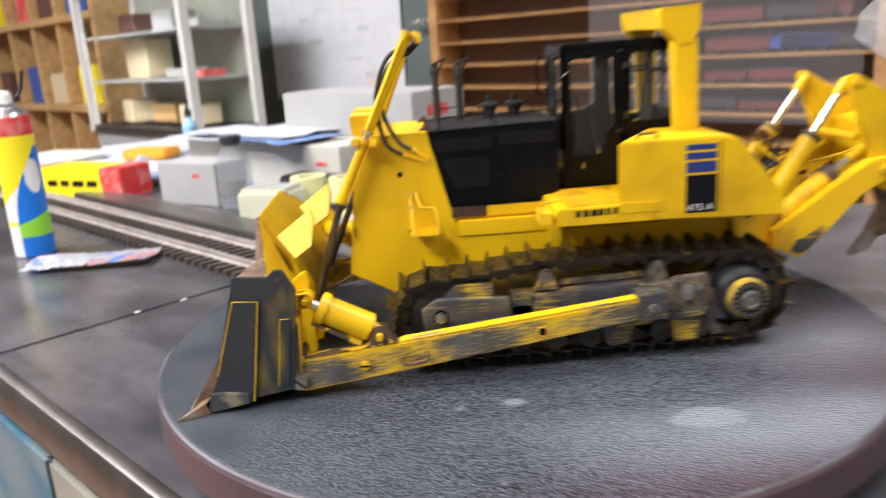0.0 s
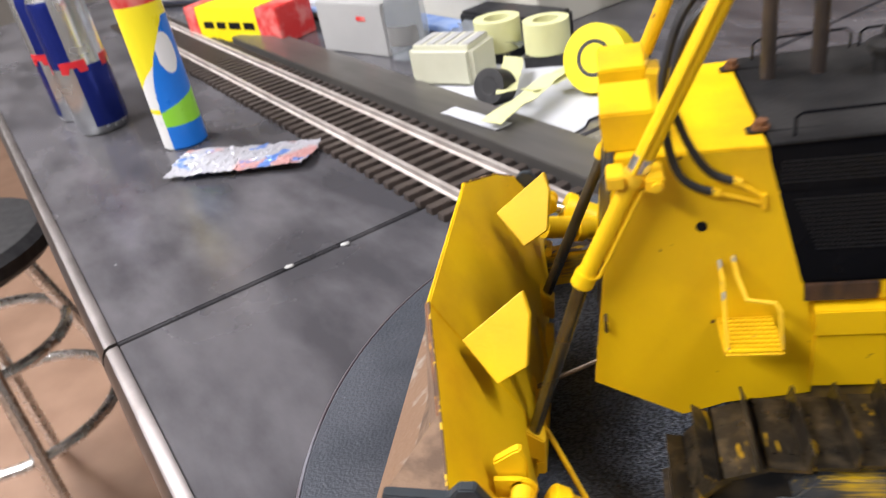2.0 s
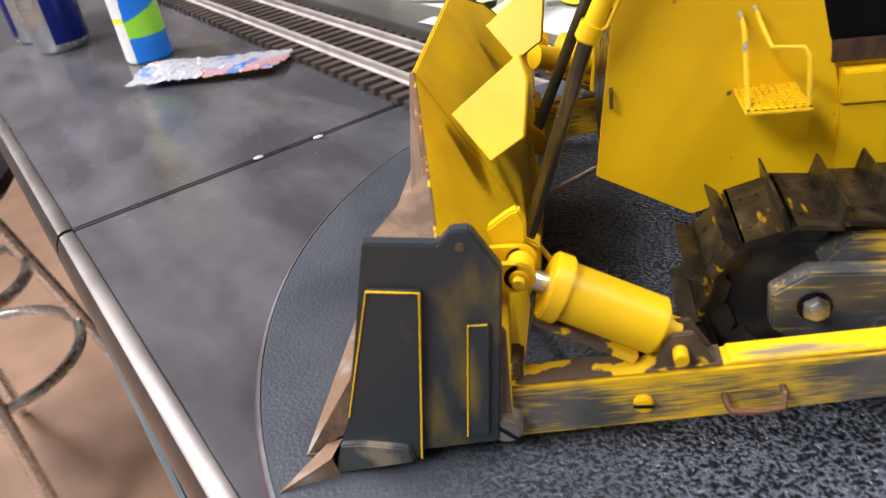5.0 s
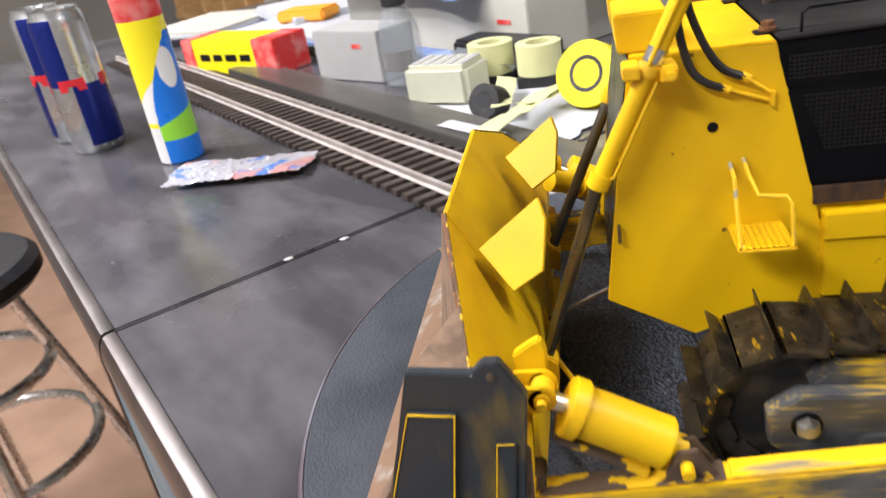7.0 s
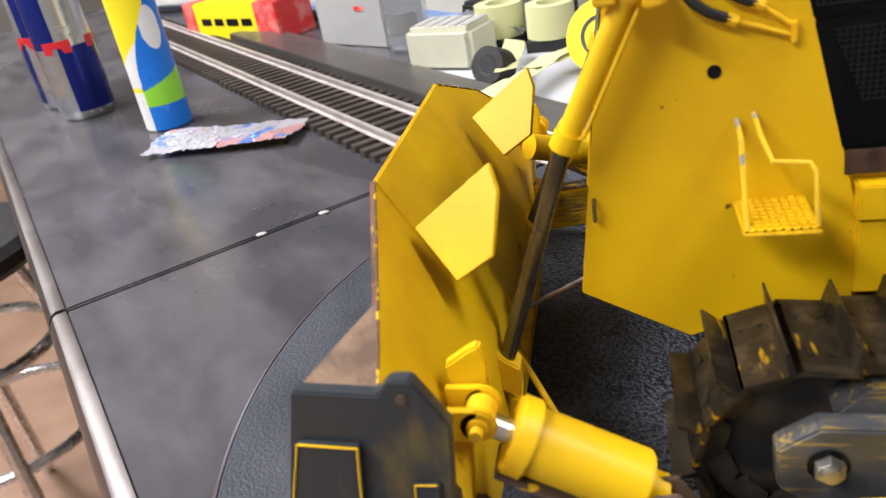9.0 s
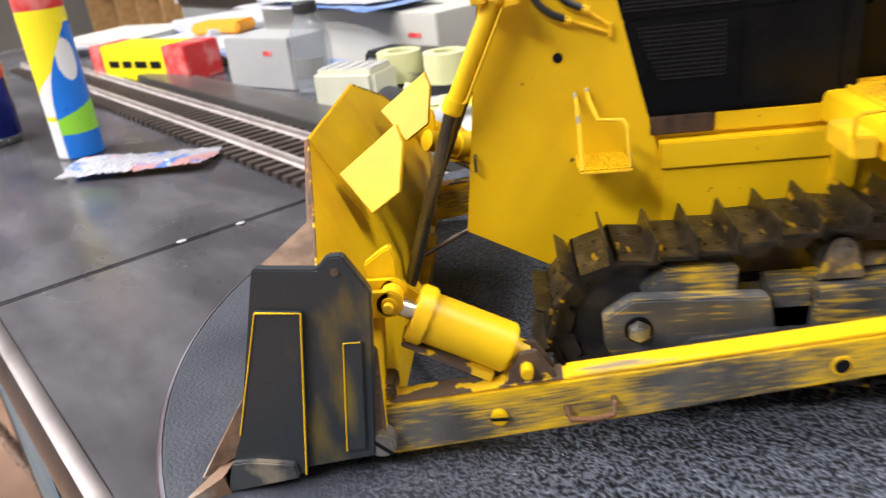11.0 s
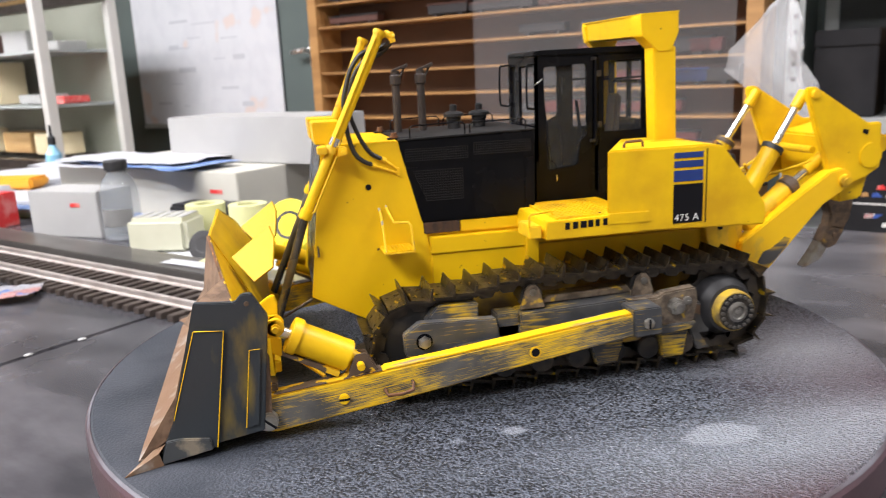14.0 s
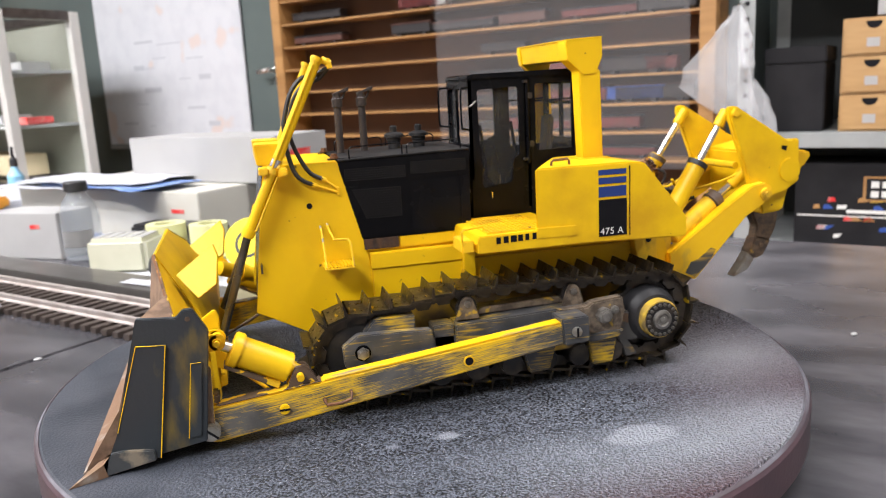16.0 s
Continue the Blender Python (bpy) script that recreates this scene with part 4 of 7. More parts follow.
# lift cylinders on both sides of the radiator
for s in (-1, 1):
    y = s * 0.0305
    a, b = Vector((-0.0385 if s < 0 else -0.0368, y, 0.1290)), Vector((-0.0695 if s < 0 else -0.0645, y, 0.0660))
    d = (b - a).normalized()
    hold = a.lerp(b, 0.60)
    bm = B(); cyl(bm, a, b, 0.0019, seg=20, bev=0.0003); cyl(bm, b - d * 0.0030, b + d * 0.0008, 0.0024, seg=20, bev=0.0004); cyl(bm, a - d * 0.0004, a + d * 0.0016, 0.0024, seg=18, bev=0.0003)
    lc = part("lift_cylinder", bm, yellow, dozer, "yellow hydraulic lift cylinder")
    bm = B(); cyl(bm, b, (-0.0855, s * 0.029, 0.0190), 0.00155, seg=16); part("cylinder_rod", bm, rod_steel, lc, "oily dark steel rod")
    bm = B(); cyl(bm, hold + d * 0.0010, hold + d * 0.0036, 0.0025, seg=20, bev=0.0003); p = hold + d * 0.0023
    tr = part("trunnion", bm, yellow_grime, lc, "chipped yellow trunnion ring")
    bm = B(); box(bm, p.x - 0.0052, p.x - 0.0018, *span(s, 0.0268, 0.0335), p.z - 0.0012, p.z + 0.0014, 0.0003); cyl(bm, (p.x - 0.0052, y, p.z), (p.x + 0.0050, y, p.z - 0.0006), 0.0011, seg=12); part("lug", bm, yellow_grime, tr)
    bm = B(); box(bm, p.x + 0.0018, p.x + 0.0052, *span(s, 0.0262, 0.0338), p.z - 0.0022, p.z + 0.0008, 0.0004); cyl(bm, (p.x + 0.0038, s * 0.0325, p.z - 0.0008), (p.x + 0.0038, s * 0.0345, p.z - 0.0008), 0.0009, seg=12); part("lug", bm, yellow_grime, tr)
    bm = B(); cyl(bm, hold - d * 0.0022, hold + d * 0.0008, 0.00205, seg=20); part("band", bm, chrome, lc)
    o = Vector((-0.0012, s * 0.0022, -0.0006))
    bm = B(); tube(bm, [a + d * 0.002 + o, a.lerp(b, 0.3) + o, a.lerp(b, 0.6) + o], 0.00045, 6, False); o = Vector((0.0022, s * 0.0012, -0.0008)); tube(bm, [hold + d * 0.004 + o, b - d * 0.003 + o, b - d * 0.001 + Vector((0.0012, s * 0.001, 0))], 0.00045, 6, False); part("oil_pipe", bm, yellow, lc)
    if s < 0:
        bm = B(); cyl(bm, a + Vector((0.0014, 0, -0.0006)), a + Vector((0.0046, 0, -0.0022)), 0.0013, seg=12, bev=0.0002); cyl(bm, a + Vector((0.0034, 0, -0.0004)), a + Vector((0.0042, 0, -0.0040)), 0.0012, seg=12, bev=0.0002); part("hose_fitting", bm, yellow_grime, lc)
        for ends, pts in (((-0.0340, 0.0786), [(-0.0352, -0.0300, 0.1252), (-0.0400, -0.0268, 0.1228), (-0.0450, -0.0266, 0.1218), (-0.0492, -0.0266, 0.1165), (-0.0520, -0.0268, 0.1080), (-0.0525, -0.0270, 0.1030), (-0.0520, -0.0272, 0.0950), (-0.0500, -0.0272, 0.0875), (-0.0470, -0.0268, 0.0842), (-0.0430, -0.0262, 0.0822)]),
                          ((-0.0344, 0.0802), [(-0.0350, -0.0295, 0.1250), (-0.0385, -0.0272, 0.1215), (-0.0440, -0.0285, 0.1195), (-0.0480, -0.0284, 0.1150), (-0.0503, -0.0276, 0.1080), (-0.0508, -0.0274, 0.1030), (-0.0498, -0.0274, 0.0980), (-0.0470, -0.0272, 0.0912), (-0.0438, -0.0266, 0.0866), (-0.0392, -0.0260, 0.0840)])):
            bm = B(); tube(bm, pts, 0.00085, 8); ho = part("hose", bm, rubber, lc, "black rubber hydraulic hose")
            bm = B(); cyl(bm, pts[-1], (ends[0], -0.0255, ends[1]), 0.00045, seg=8); cyl(bm, Vector(pts[-1]) + Vector((-0.001, 0, 0.0005)), Vector(pts[-1]) + Vector((0.0006, 0, -0.0003)), 0.00095, seg=8); part("pipe_end", bm, yellow_grime, ho, "chipped yellow pipe end")
        bm = B(); box(bm, -0.0346, -0.0336, -0.0262, -0.0249, 0.0776, 0.0808, 0.0002); part("pipe_block", bm, yellow_grime, lc)

# blade: centre moldboard, wings, end plates
BACK = [(-0.1050, 0.0620), (-0.1042, 0.0622), (-0.0870, 0.0300), (-0.0860, 0.0080), (-0.0980, 0.0020), (-0.1240, 0.0010), (-0.1180, 0.0100), (-0.1110, 0.0250), (-0.1075, 0.0450)]
bm = B(); prism(bm, BACK, -0.0300, 0.0300, 0.0003)
bmesh.ops.recalc_face_normals(bm, faces=bm.faces)
for f in bm.faces:
    if f.normal.x < -0.2 and f.calc_center_median().z < 0.060:
        f.material_index = 1
blade = part("blade", bm, [yellow, dirt], dozer, "yellow dozer blade with worn grey end plates")
blade.matrix_basis = Matrix.Translation((0.0014 * K, 0, 0)) @ Matrix.Diagonal((1, 0.985, 1, 1))
for s in (-1, 1):
    # sloping shoulder between the crest and the end plate
    bm = B()
    top = [(-0.1054, s * 0.0295, 0.0618), (-0.1045, s * 0.0295, 0.0619), (-0.0872, s * 0.0295, 0.0300), (-0.0865, s * 0.0295, 0.0050), (-0.1230, s * 0.0295, 0.0012), (-0.1110, s * 0.0295, 0.0250)]
    mid = [(-0.1003, s * 0.0550, 0.0520), (-0.0994, s * 0.0550, 0.0521), (-0.0874, s * 0.0550, 0.0300), (-0.0870, s * 0.0550, 0.0050), (-0.1265, s * 0.0550, 0.0012), (-0.1140, s * 0.0550, 0.0220)]
    end = [(-0.1075, s * 0.0713, 0.0490 if s < 0 else 0.0440), (-0.0962, s * 0.0713, 0.0470 if s < 0 else 0.0430), (-0.0870, s * 0.0713, 0.0300), (-0.0880, s * 0.0713, 0.0060), (-0.1290, s * 0.0713, 0.0010), (-0.1165, s * 0.0713, 0.0200)]
    ra, rb, rc = ([bm.verts.new(p) for p in q] for q in (top, mid, end))
    for p, q in ((ra, rb), (rb, rc)):
        for k in range(6):
            f = bm.faces.new((p[k], p[(k + 1) % 6], q[(k + 1) % 6], q[k]))
            f.material_index = 1 if (q is rc and k not in (1, 2)) or k in (3, 4, 5) else 2 if k == 0 else 0
    bm.faces.new(ra); bm.faces.new(rc[::-1]).material_index = 1
    bmesh.ops.recalc_face_normals(bm, faces=bm.faces)
    part("wing", bm, [yellow, dirt, rust], blade, "yellow wing caked with brown dirt")
    for path in ([top[1], mid[1], end[1]], [(-0.0876, s * 0.0700, 0.0300), end[1]]):
        bm = B(); tube(bm, path, 0.00028, 6, False); part("chipped_rim", bm, chipped_edge, blade, "rust-chipped edge of the blade")
    # end plate with stiffeners
    low = 1.0 if s < 0 else 0.86
    END = [(-0.1078, 0.0498), (-0.0958, 0.0488), (-0.0935, 0.0512), (-0.0905, 0.0512), (-0.0862, 0.0435), (-0.0905, 0.0060), (-0.1230, 0.0010), (-0.1180, 0.0120)]
    bm = B(); prism(bm, [(x, z * low) for x, z in END], *span(s, 0.0708, 0.0733), 0.0003); ep = part("end_plate", bm, worn_plate, blade, "dark grey end plate with yellow showing at the edges")
    bm = B(); prism(bm, [(-0.1085, 0.0415), (-0.0996, 0.0408), (-0.1052, 0.0030), (-0.1215, 0.0040), (-0.1170, 0.0140)], *span(s, 0.0733, 0.0745), 0.0002); part("stiffener", bm, worn_plate, ep)
    bm = B(); prism(bm, [(-0.0928, 0.0335), (-0.0892, 0.0335), (-0.0920, 0.0085), (-0.0962, 0.0080)], *span(s, 0.0733, 0.0741), 0.0002); part("stiffener", bm, worn_plate, ep)
    bm = B(); rim = s * 0.0747
    tube(bm, [(-0.1085, rim, 0.0415), (-0.0997, rim, 0.0408), (-0.1053, rim, 0.0032)], 0.0002, 6, False); tube(bm, [(-0.1085, rim, 0.0415), (-0.1172, rim, 0.0138)], 0.00015, 6, False)
    tube(bm, [(-0.0896, s * 0.0742, 0.0335), (-0.0928, s * 0.0742, 0.0335), (-0.0960, s * 0.0742, 0.0082)], 0.00016, 6, False)
    part("paint_edge", bm, yellow, ep, "thin bare yellow edges")
    bm = B(); cyl(bm, (-0.0922, s * 0.0723, 0.0482 * low), (-0.0922, s * 0.0736, 0.0482 * low), 0.0008, seg=14); part("hole", bm, brown_grime, ep)
    bm = B(); prism(bm, [(-0.1200, 0.0075), (-0.1160, 0.0078), (-0.1070, 0.0066), (-0.1066, 0.0030), (-0.1225, 0.0)], *span(s, 0.0723, 0.0758), 0.0003); part("wear_shoe", bm, shoe_steel, ep, "scraped dark metal wear shoe")
    bm = B(); vs = [bm.verts.new(p) for p in ((-0.1325, s * 0.0808, 0.0002), (-0.1225, s * 0.0763, 0.0045), (-0.1215, s * 0.0758, -0.0001), (-0.1190, s * 0.0640, 0.0060), (-0.1250, s * 0.0673, 0.0002))]
    for f in ((0, 1, 2), (0, 3, 1), (0, 2, 4), (0, 4, 3), (1, 3, 4), (1, 4, 2)):
        bm.faces.new([vs[i] for i in f])
    bmesh.ops.recalc_face_normals(bm, faces=bm.faces)
    part("corner_bit", bm, worn_edge_steel, blade, "pointed worn brown steel corner bit")
    # rod guards on the back, folded plates set the same way on both sides
    dx, dy = (0.0, 0.0) if s < 0 else (0.0018, 0.0580)
    edge = [(dx - 0.0976, dy - 0.0340, 0.0545), (dx - 0.0904, dy - 0.0391, 0.0462), (dx - 0.0836, dy - 0.0392, 0.0508), (dx - 0.0824, dy - 0.0328, 0.0600), (dx - 0.0838, dy - 0.0300, 0.0640)]
    bm = B(); vs = [bm.verts.new(p) for p in edge]
    f0 = bm.faces.new(vs); g = bmesh.ops.extrude_face_region(bm, geom=[f0]); bmesh.ops.translate(bm, verts=[v for v in g["geom"] if isinstance(v, bmesh.types.BMVert)], vec=(0.0004, 0.0010, -0.0004))
    bmesh.ops.recalc_face_normals(bm, faces=bm.faces)
    bmesh.ops.bevel(bm, geom=bm.edges[:], offset=0.0002, segments=1, affect="EDGES", clamp_overlap=True)
    part("rod_guard", bm, plate_yellow, blade, "yellow folded guard plate")
    # lugs for cylinder rods and braces
    bm = B(); prism(bm, [(-0.0895, 0.0180), (-0.0835, 0.0150), (-0.0830, 0.0220), (-0.0880, 0.0260)], *span(s, 0.0265, 0.0320), 0.0004); part("rod_lug", bm, yellow_grime, blade)
    bm = B(); prism(bm, [(-0.0900, 0.0425), (-0.0858, 0.0455), (-0.0842, 0.0461), (-0.0831, 0.0434), (-0.0835, 0.0368), (-0.0890, 0.0350)], *span(s, 0.0562, 0.0585), 0.0004); part("top_lug", bm, yellow, blade)
    for y0, y1 in ((0.0590, 0.0602), (0.0645, 0.0658)):
        bm = B(); cyl(bm, (-0.0845, s * y0, 0.0368), (-0.0845, s * y1, 0.0368), 0.0029, seg=22, bev=0.0003); box(bm, -0.0900, -0.0845, *span(s, y0, y1), 0.0340, 0.0396); part("brace_lug", bm, yellow, blade)
    bm = B(); cyl(bm, (-0.0845, s * 0.0602, 0.0366), (-0.0845, s * 0.0645, 0.0366), 0.0024, seg=20, bev=0.0003); part("rod_eye", bm, yellow_grime, blade)
    bm = B(); cyl(bm, (-0.0845, s * 0.0656, 0.0368), (-0.0845, s * 0.0666, 0.0368), 0.0016, seg=16, bev=0.0002); part("pin_head", bm, yellow, blade)
    bm = B(); cyl(bm, (-0.0845, s * 0.0585, 0.0368), (-0.0845, s * 0.0680, 0.0368), 0.0010, seg=16); part("pin", bm, yellow_grime, blade)
bm = B(); prism(bm, [(-0.1180, 0.0080), (-0.1140, 0.0080), (-0.1250, 0.0002), (-0.1300, 0.0002)], -0.0713, 0.0713, 0.0002); part("cutting_edge", bm, worn_edge_steel, blade, "worn brown cutting edge with scraped metal")
for y in (-0.0120, 0.0120):
    bm = B(); prism(bm, [(-0.0880, 0.0290), (-0.0860, 0.0255), (-0.0850, 0.0110), (-0.0880, 0.0100), (-0.0890, 0.0250)], y - 0.0008, y + 0.0008, 0.0002); part("back_rib", bm, yellow_grime, blade)
bm = B(); box(bm, -0.0880, -0.0840, -0.0290, 0.0290, 0.0080, 0.0125, 0.0004); part("cross_beam", bm, yellow_grime, blade)
bm = B(); tube(bm, [(-0.0858, -0.012, 0.022), (-0.0700, -0.012, 0.0300)], 0.0006, 8, False); part("brace_rod", bm, brown_grime, blade)
bm = B(); tube(bm, [(-0.0858, -0.0155, 0.0146), (-0.0694, -0.0513, 0.0130)], 0.0007, 8, False); part("brace_rod", bm, yellow_grime, blade)
bm = B(); cyl(bm, (-0.0850, 0.040, 0.0400), (-0.0640, 0.055, 0.0300), 0.0034, seg=18); cyl(bm, (-0.0740, 0.047, 0.0350), (-0.0760, 0.046, 0.0358), 0.0044, seg=18); part("far_brace", bm, yellow, blade)

# push arms
for s in (-1, 1):
    arm = None
    bm = B(); prism(bm, [(-0.0905, 0.0140), (-0.0860, 0.0154), (-0.0500, 0.0192), (0.0400, 0.0288), (0.0400, 0.0204), (-0.0440, 0.0084), (-0.0860, 0.0028), (-0.0905, 0.0040)], *span(s, 0.0612, 0.0670), 0.0006)
    arm = part("push_arm", bm, arm_paint, dozer, "grey push arm with worn yellow streaks")
    arm.location.y = s * 0.0012 * K
    bm = B(); prism(bm, [(-0.0490, 0.0193), (0.0390, 0.0287), (0.0390, 0.0291), (-0.0490, 0.0198)], *span(s, 0.0615, 0.0667), 0.0002); part("arm_top", bm, scraped_yellow, arm, "yellow top face with bare metal scrapes")
    bm = B(); prism(bm, [(-0.0862, 0.0155), (-0.0500, 0.0193), (-0.0500, 0.0196), (-0.0862, 0.0158)], *span(s, 0.0614, 0.0669), 0.0001); part("arm_top", bm, flaking, arm, "rusty top face with flaking yellow paint")
    bm = B(); prism(bm, [(0.0388, 0.0305), (0.0495, 0.0308), (0.0500, 0.0208), (0.0402, 0.0202)], *span(s, 0.0580, 0.0684), 0.0004); part("arm_end", bm, yoke_paint, arm)
    bm = B(); cyl(bm, (0.0445, s * 0.0680, 0.0252), (0.0445, s * 0.0697, 0.0252), 0.0019, seg=18, bev=0.0003); part("screw", bm, bare_edge, arm)
    bm = B(); box(bm, 0.0441, 0.0449, *sorted((s * 0.0696, s * 0.0699)), 0.0235, 0.0269); part("screw_slot", bm, black_decal, arm)
    bm = B(); cyl(bm, (-0.0632, s * 0.0668, 0.0115), (-0.0632, s * 0.0683, 0.0115), 0.0018, seg=18, bev=0.0003); part("screw", bm, yellow, arm, "yellow painted slotted screw")
    bm = B(); box(bm, -0.0650, -0.0614, *sorted((s * 0.0682, s * 0.0685)), 0.0112, 0.0119); part("screw_slot", bm, black_decal, arm)
    bm = B(); cyl(bm, (-0.0878, s * 0.0660, 0.0080), (-0.0878, s * 0.0706, 0.0080), 0.0031, seg=24, bev=0.0006); part("screw", bm, bare_edge, arm, "large bright slotted screw")
    bm = B(); prism(bm, [(-0.0902, 0.0097), (-0.0898, 0.0103), (-0.0854, 0.0064), (-0.0858, 0.0058)], *sorted((s * 0.0705, s * 0.0709))); part("screw_slot", bm, black_decal, arm)
    bm = B(); cyl(bm, (0.0030, s * 0.0668, 0.0192), (0.0030, s * 0.0673, 0.0192), 0.0021, seg=20); part("hole_ring", bm, yellow_grime, arm)
    bm = B(); cyl(bm, (0.0030, s * 0.0672, 0.0192), (0.0030, s * 0.0675, 0.0192), 0.0015, seg=20); part("hole", bm, black_decal, arm)
    bm = B(); tube(bm, [(-0.0495, s * 0.0668, 0.0130), (-0.0495, s * 0.0690, 0.0126), (-0.0490, s * 0.0700, 0.0118), (-0.0440, s * 0.0702, 0.0118), (-0.0405, s * 0.0702, 0.0128), (-0.0402, s * 0.0690, 0.0142), (-0.0402, s * 0.0668, 0.0146)], 0.0006, 7, False); part("grab_handle", bm, rust, arm, "rusty wire handle")
    bm = B(); prism(bm, [(-0.0620, 0.0180), (-0.0585, 0.0255), (-0.0550, 0.0260), (-0.0510, 0.0195)], *span(s, 0.0650, 0.0662), 0.0003); prism(bm, [(-0.0620, 0.0180), (-0.0585, 0.0255), (-0.0550, 0.0260), (-0.0510, 0.0195)], *span(s, 0.0614, 0.0622), 0.0003); part("brace_foot", bm, flaking, arm, "rusty bracket with flaking yellow paint")
    bm = B(); cyl(bm, (-0.0570, s * 0.0590, 0.0222), (-0.0570, s * 0.0690, 0.0222), 0.0013, seg=16, bev=0.0002); part("pin", bm, yellow, arm)
    bm = B(); box(bm, -0.0900, -0.0840, *span(s, 0.0590, 0.0660), 0.0160, 0.0195, 0.0006); part("front_joint", bm, flaking, arm)
    # tilt cylinder
    a, b = Vector((-0.0776, s * 0.0620, 0.0328)), Vector((-0.0600, s * 0.0625, 0.0238))
    d = (b - a).normalized(); nrm = Vector((-d.z, 0, d.x))
    bm = B(); cyl(bm, a, b, 0.0053, seg=26, bev=0.0005); tc = part("tilt_cylinder", bm, plate_yellow, dozer, "fat yellow tilt cylinder")
    bm = B(); cyl(bm, a - d * 0.0014, a + d * 0.0020, 0.0062, seg=28, bev=0.0004); part("collar", bm, yellow, tc)
    bm = B(); cyl(bm, a - d * 0.0078, a, 0.0019, seg=18); part("rod", bm, chrome, tc)
    bm = B(); cyl(bm, b - d * 0.0004, b + d * 0.0034, 0.0028, seg=18, bev=0.0003); part("cylinder_foot", bm, yellow, tc)
    q = -nrm if nrm.z > 0 else nrm
    p0, p1 = a - d * 0.0016 + q * 0.0052, b - d * 0.0015 + q * 0.0050
    bm = B(); prism(bm, [(p0.x, p0.z), (p1.x, p1.z), (p1.x + q.x * 0.0020, p1.z + q.z * 0.0020), (p0.x + q.x * 0.0010, p0.z + q.z * 0.0010)], *span(s, 0.0590, 0.0662), 0.0002); part("cylinder_rest", bm, flaking, tc, "brown rest plate with flaking yellow paint")

# tracks and undercarriage
XF, XR, ZC, RT = -0.0350, 0.0842, 0.0212, 0.0156
ZR, RR = 0.0226, 0.0170


def chain(n):
    """Places and directions of n shoes round the sprocket and the idler."""
    top = [(XR, ZR + RR), (0.0690, 0.0398), (0.0560, 0.0404), (0.0440, 0.0412), (0.0300, 0.0410), (0.0120, 0.0412), (0.0, 0.0405), (-0.0100, 0.0390), (-0.0190, 0.0376), (XF, ZC + RT)]
    pts = [Vector((p.x, p.y)) for p in [Vector((q[0], q[1], 0)) for q in top]]
    path = [Vector((v.x, v.y)) for v in smooth_path([(p.x, p.y, 0) for p in pts], 8)]
    path += [Vector((XF - RT * math.sin(a), ZC + RT * math.cos(a))) for a in [math.pi * k / 24 for k in range(1, 25)]]
    path += [Vector((XF + (XR - XF) * k / 30, ZC - RT)) for k in range(1, 31)]
    path += [Vector((XR + RR * math.sin(a), ZR - RR * math.cos(a))) for a in [math.pi * k / 24 for k in range(1, 25)]]
    cum = [0.0]
    for p, q in zip(path, path[1:]):
        cum.append(cum[-1] + (q - p).length)
    out = []
    for i in range(n):
        d = cum[-1] * (i + 0.5) / n
        k = max(j for j in range(len(cum)) if cum[j] <= d and j < len(path) - 1)
        f = (d - cum[k]) / (cum[k + 1] - cum[k])
        p = path[k].lerp(path[k + 1], f)
        a, b = path[max(k - 2, 0)], path[min(k + 3, len(path) - 1)]
        out.append((p, math.atan2((b - a).y, (b - a).x)))
    return out, cum[-1] / n


SHOES, PITCH = chain(42)


def shoe_mesh():
    """One track shoe: flat plate with a standing grouser, a lip and bolt heads; x along the track, z outwards."""
    bm = B()
    h, w = PITCH * 0.5, 0.0097
    box(bm, -h, h, -w, w, 0.0, 0.0009)
    prism(bm, [(h - 0.0012, 0.0009), (h, 0.0009), (h - 0.0001, 0.0049), (h - 0.0005, 0.0049)], -w, w)
    prism(bm, [(-h - 0.0006, -0.0004), (-h, -0.0004), (-h + 0.0005, 0.0009), (-h, 0.0009)], -w, w)
    for x in (-0.0020, 0.0010):
        for y in (-0.0050, 0.0050):
            box(bm, x - 0.0004, x + 0.0004, y - 0.0009, y + 0.0009, 0.0009, 0.0011)
    return bm


def link_mesh():
    bm = B()
    h = PITCH * 0.5
    for y in (-0.0045, 0.0045):
        prism(bm, [(-h * 1.05, -0.0010), (-h * 0.5, -0.0042), (h * 0.5, -0.0042), (h * 1.05, -0.0010), (h * 0.9, 0.0), (-h * 0.9, 0.0)], y - 0.0014, y + 0.0014)
    cyl(bm, (-h, -0.006, -0.0022), (-h, 0.006, -0.0022), 0.0013, seg=8)
    return bm


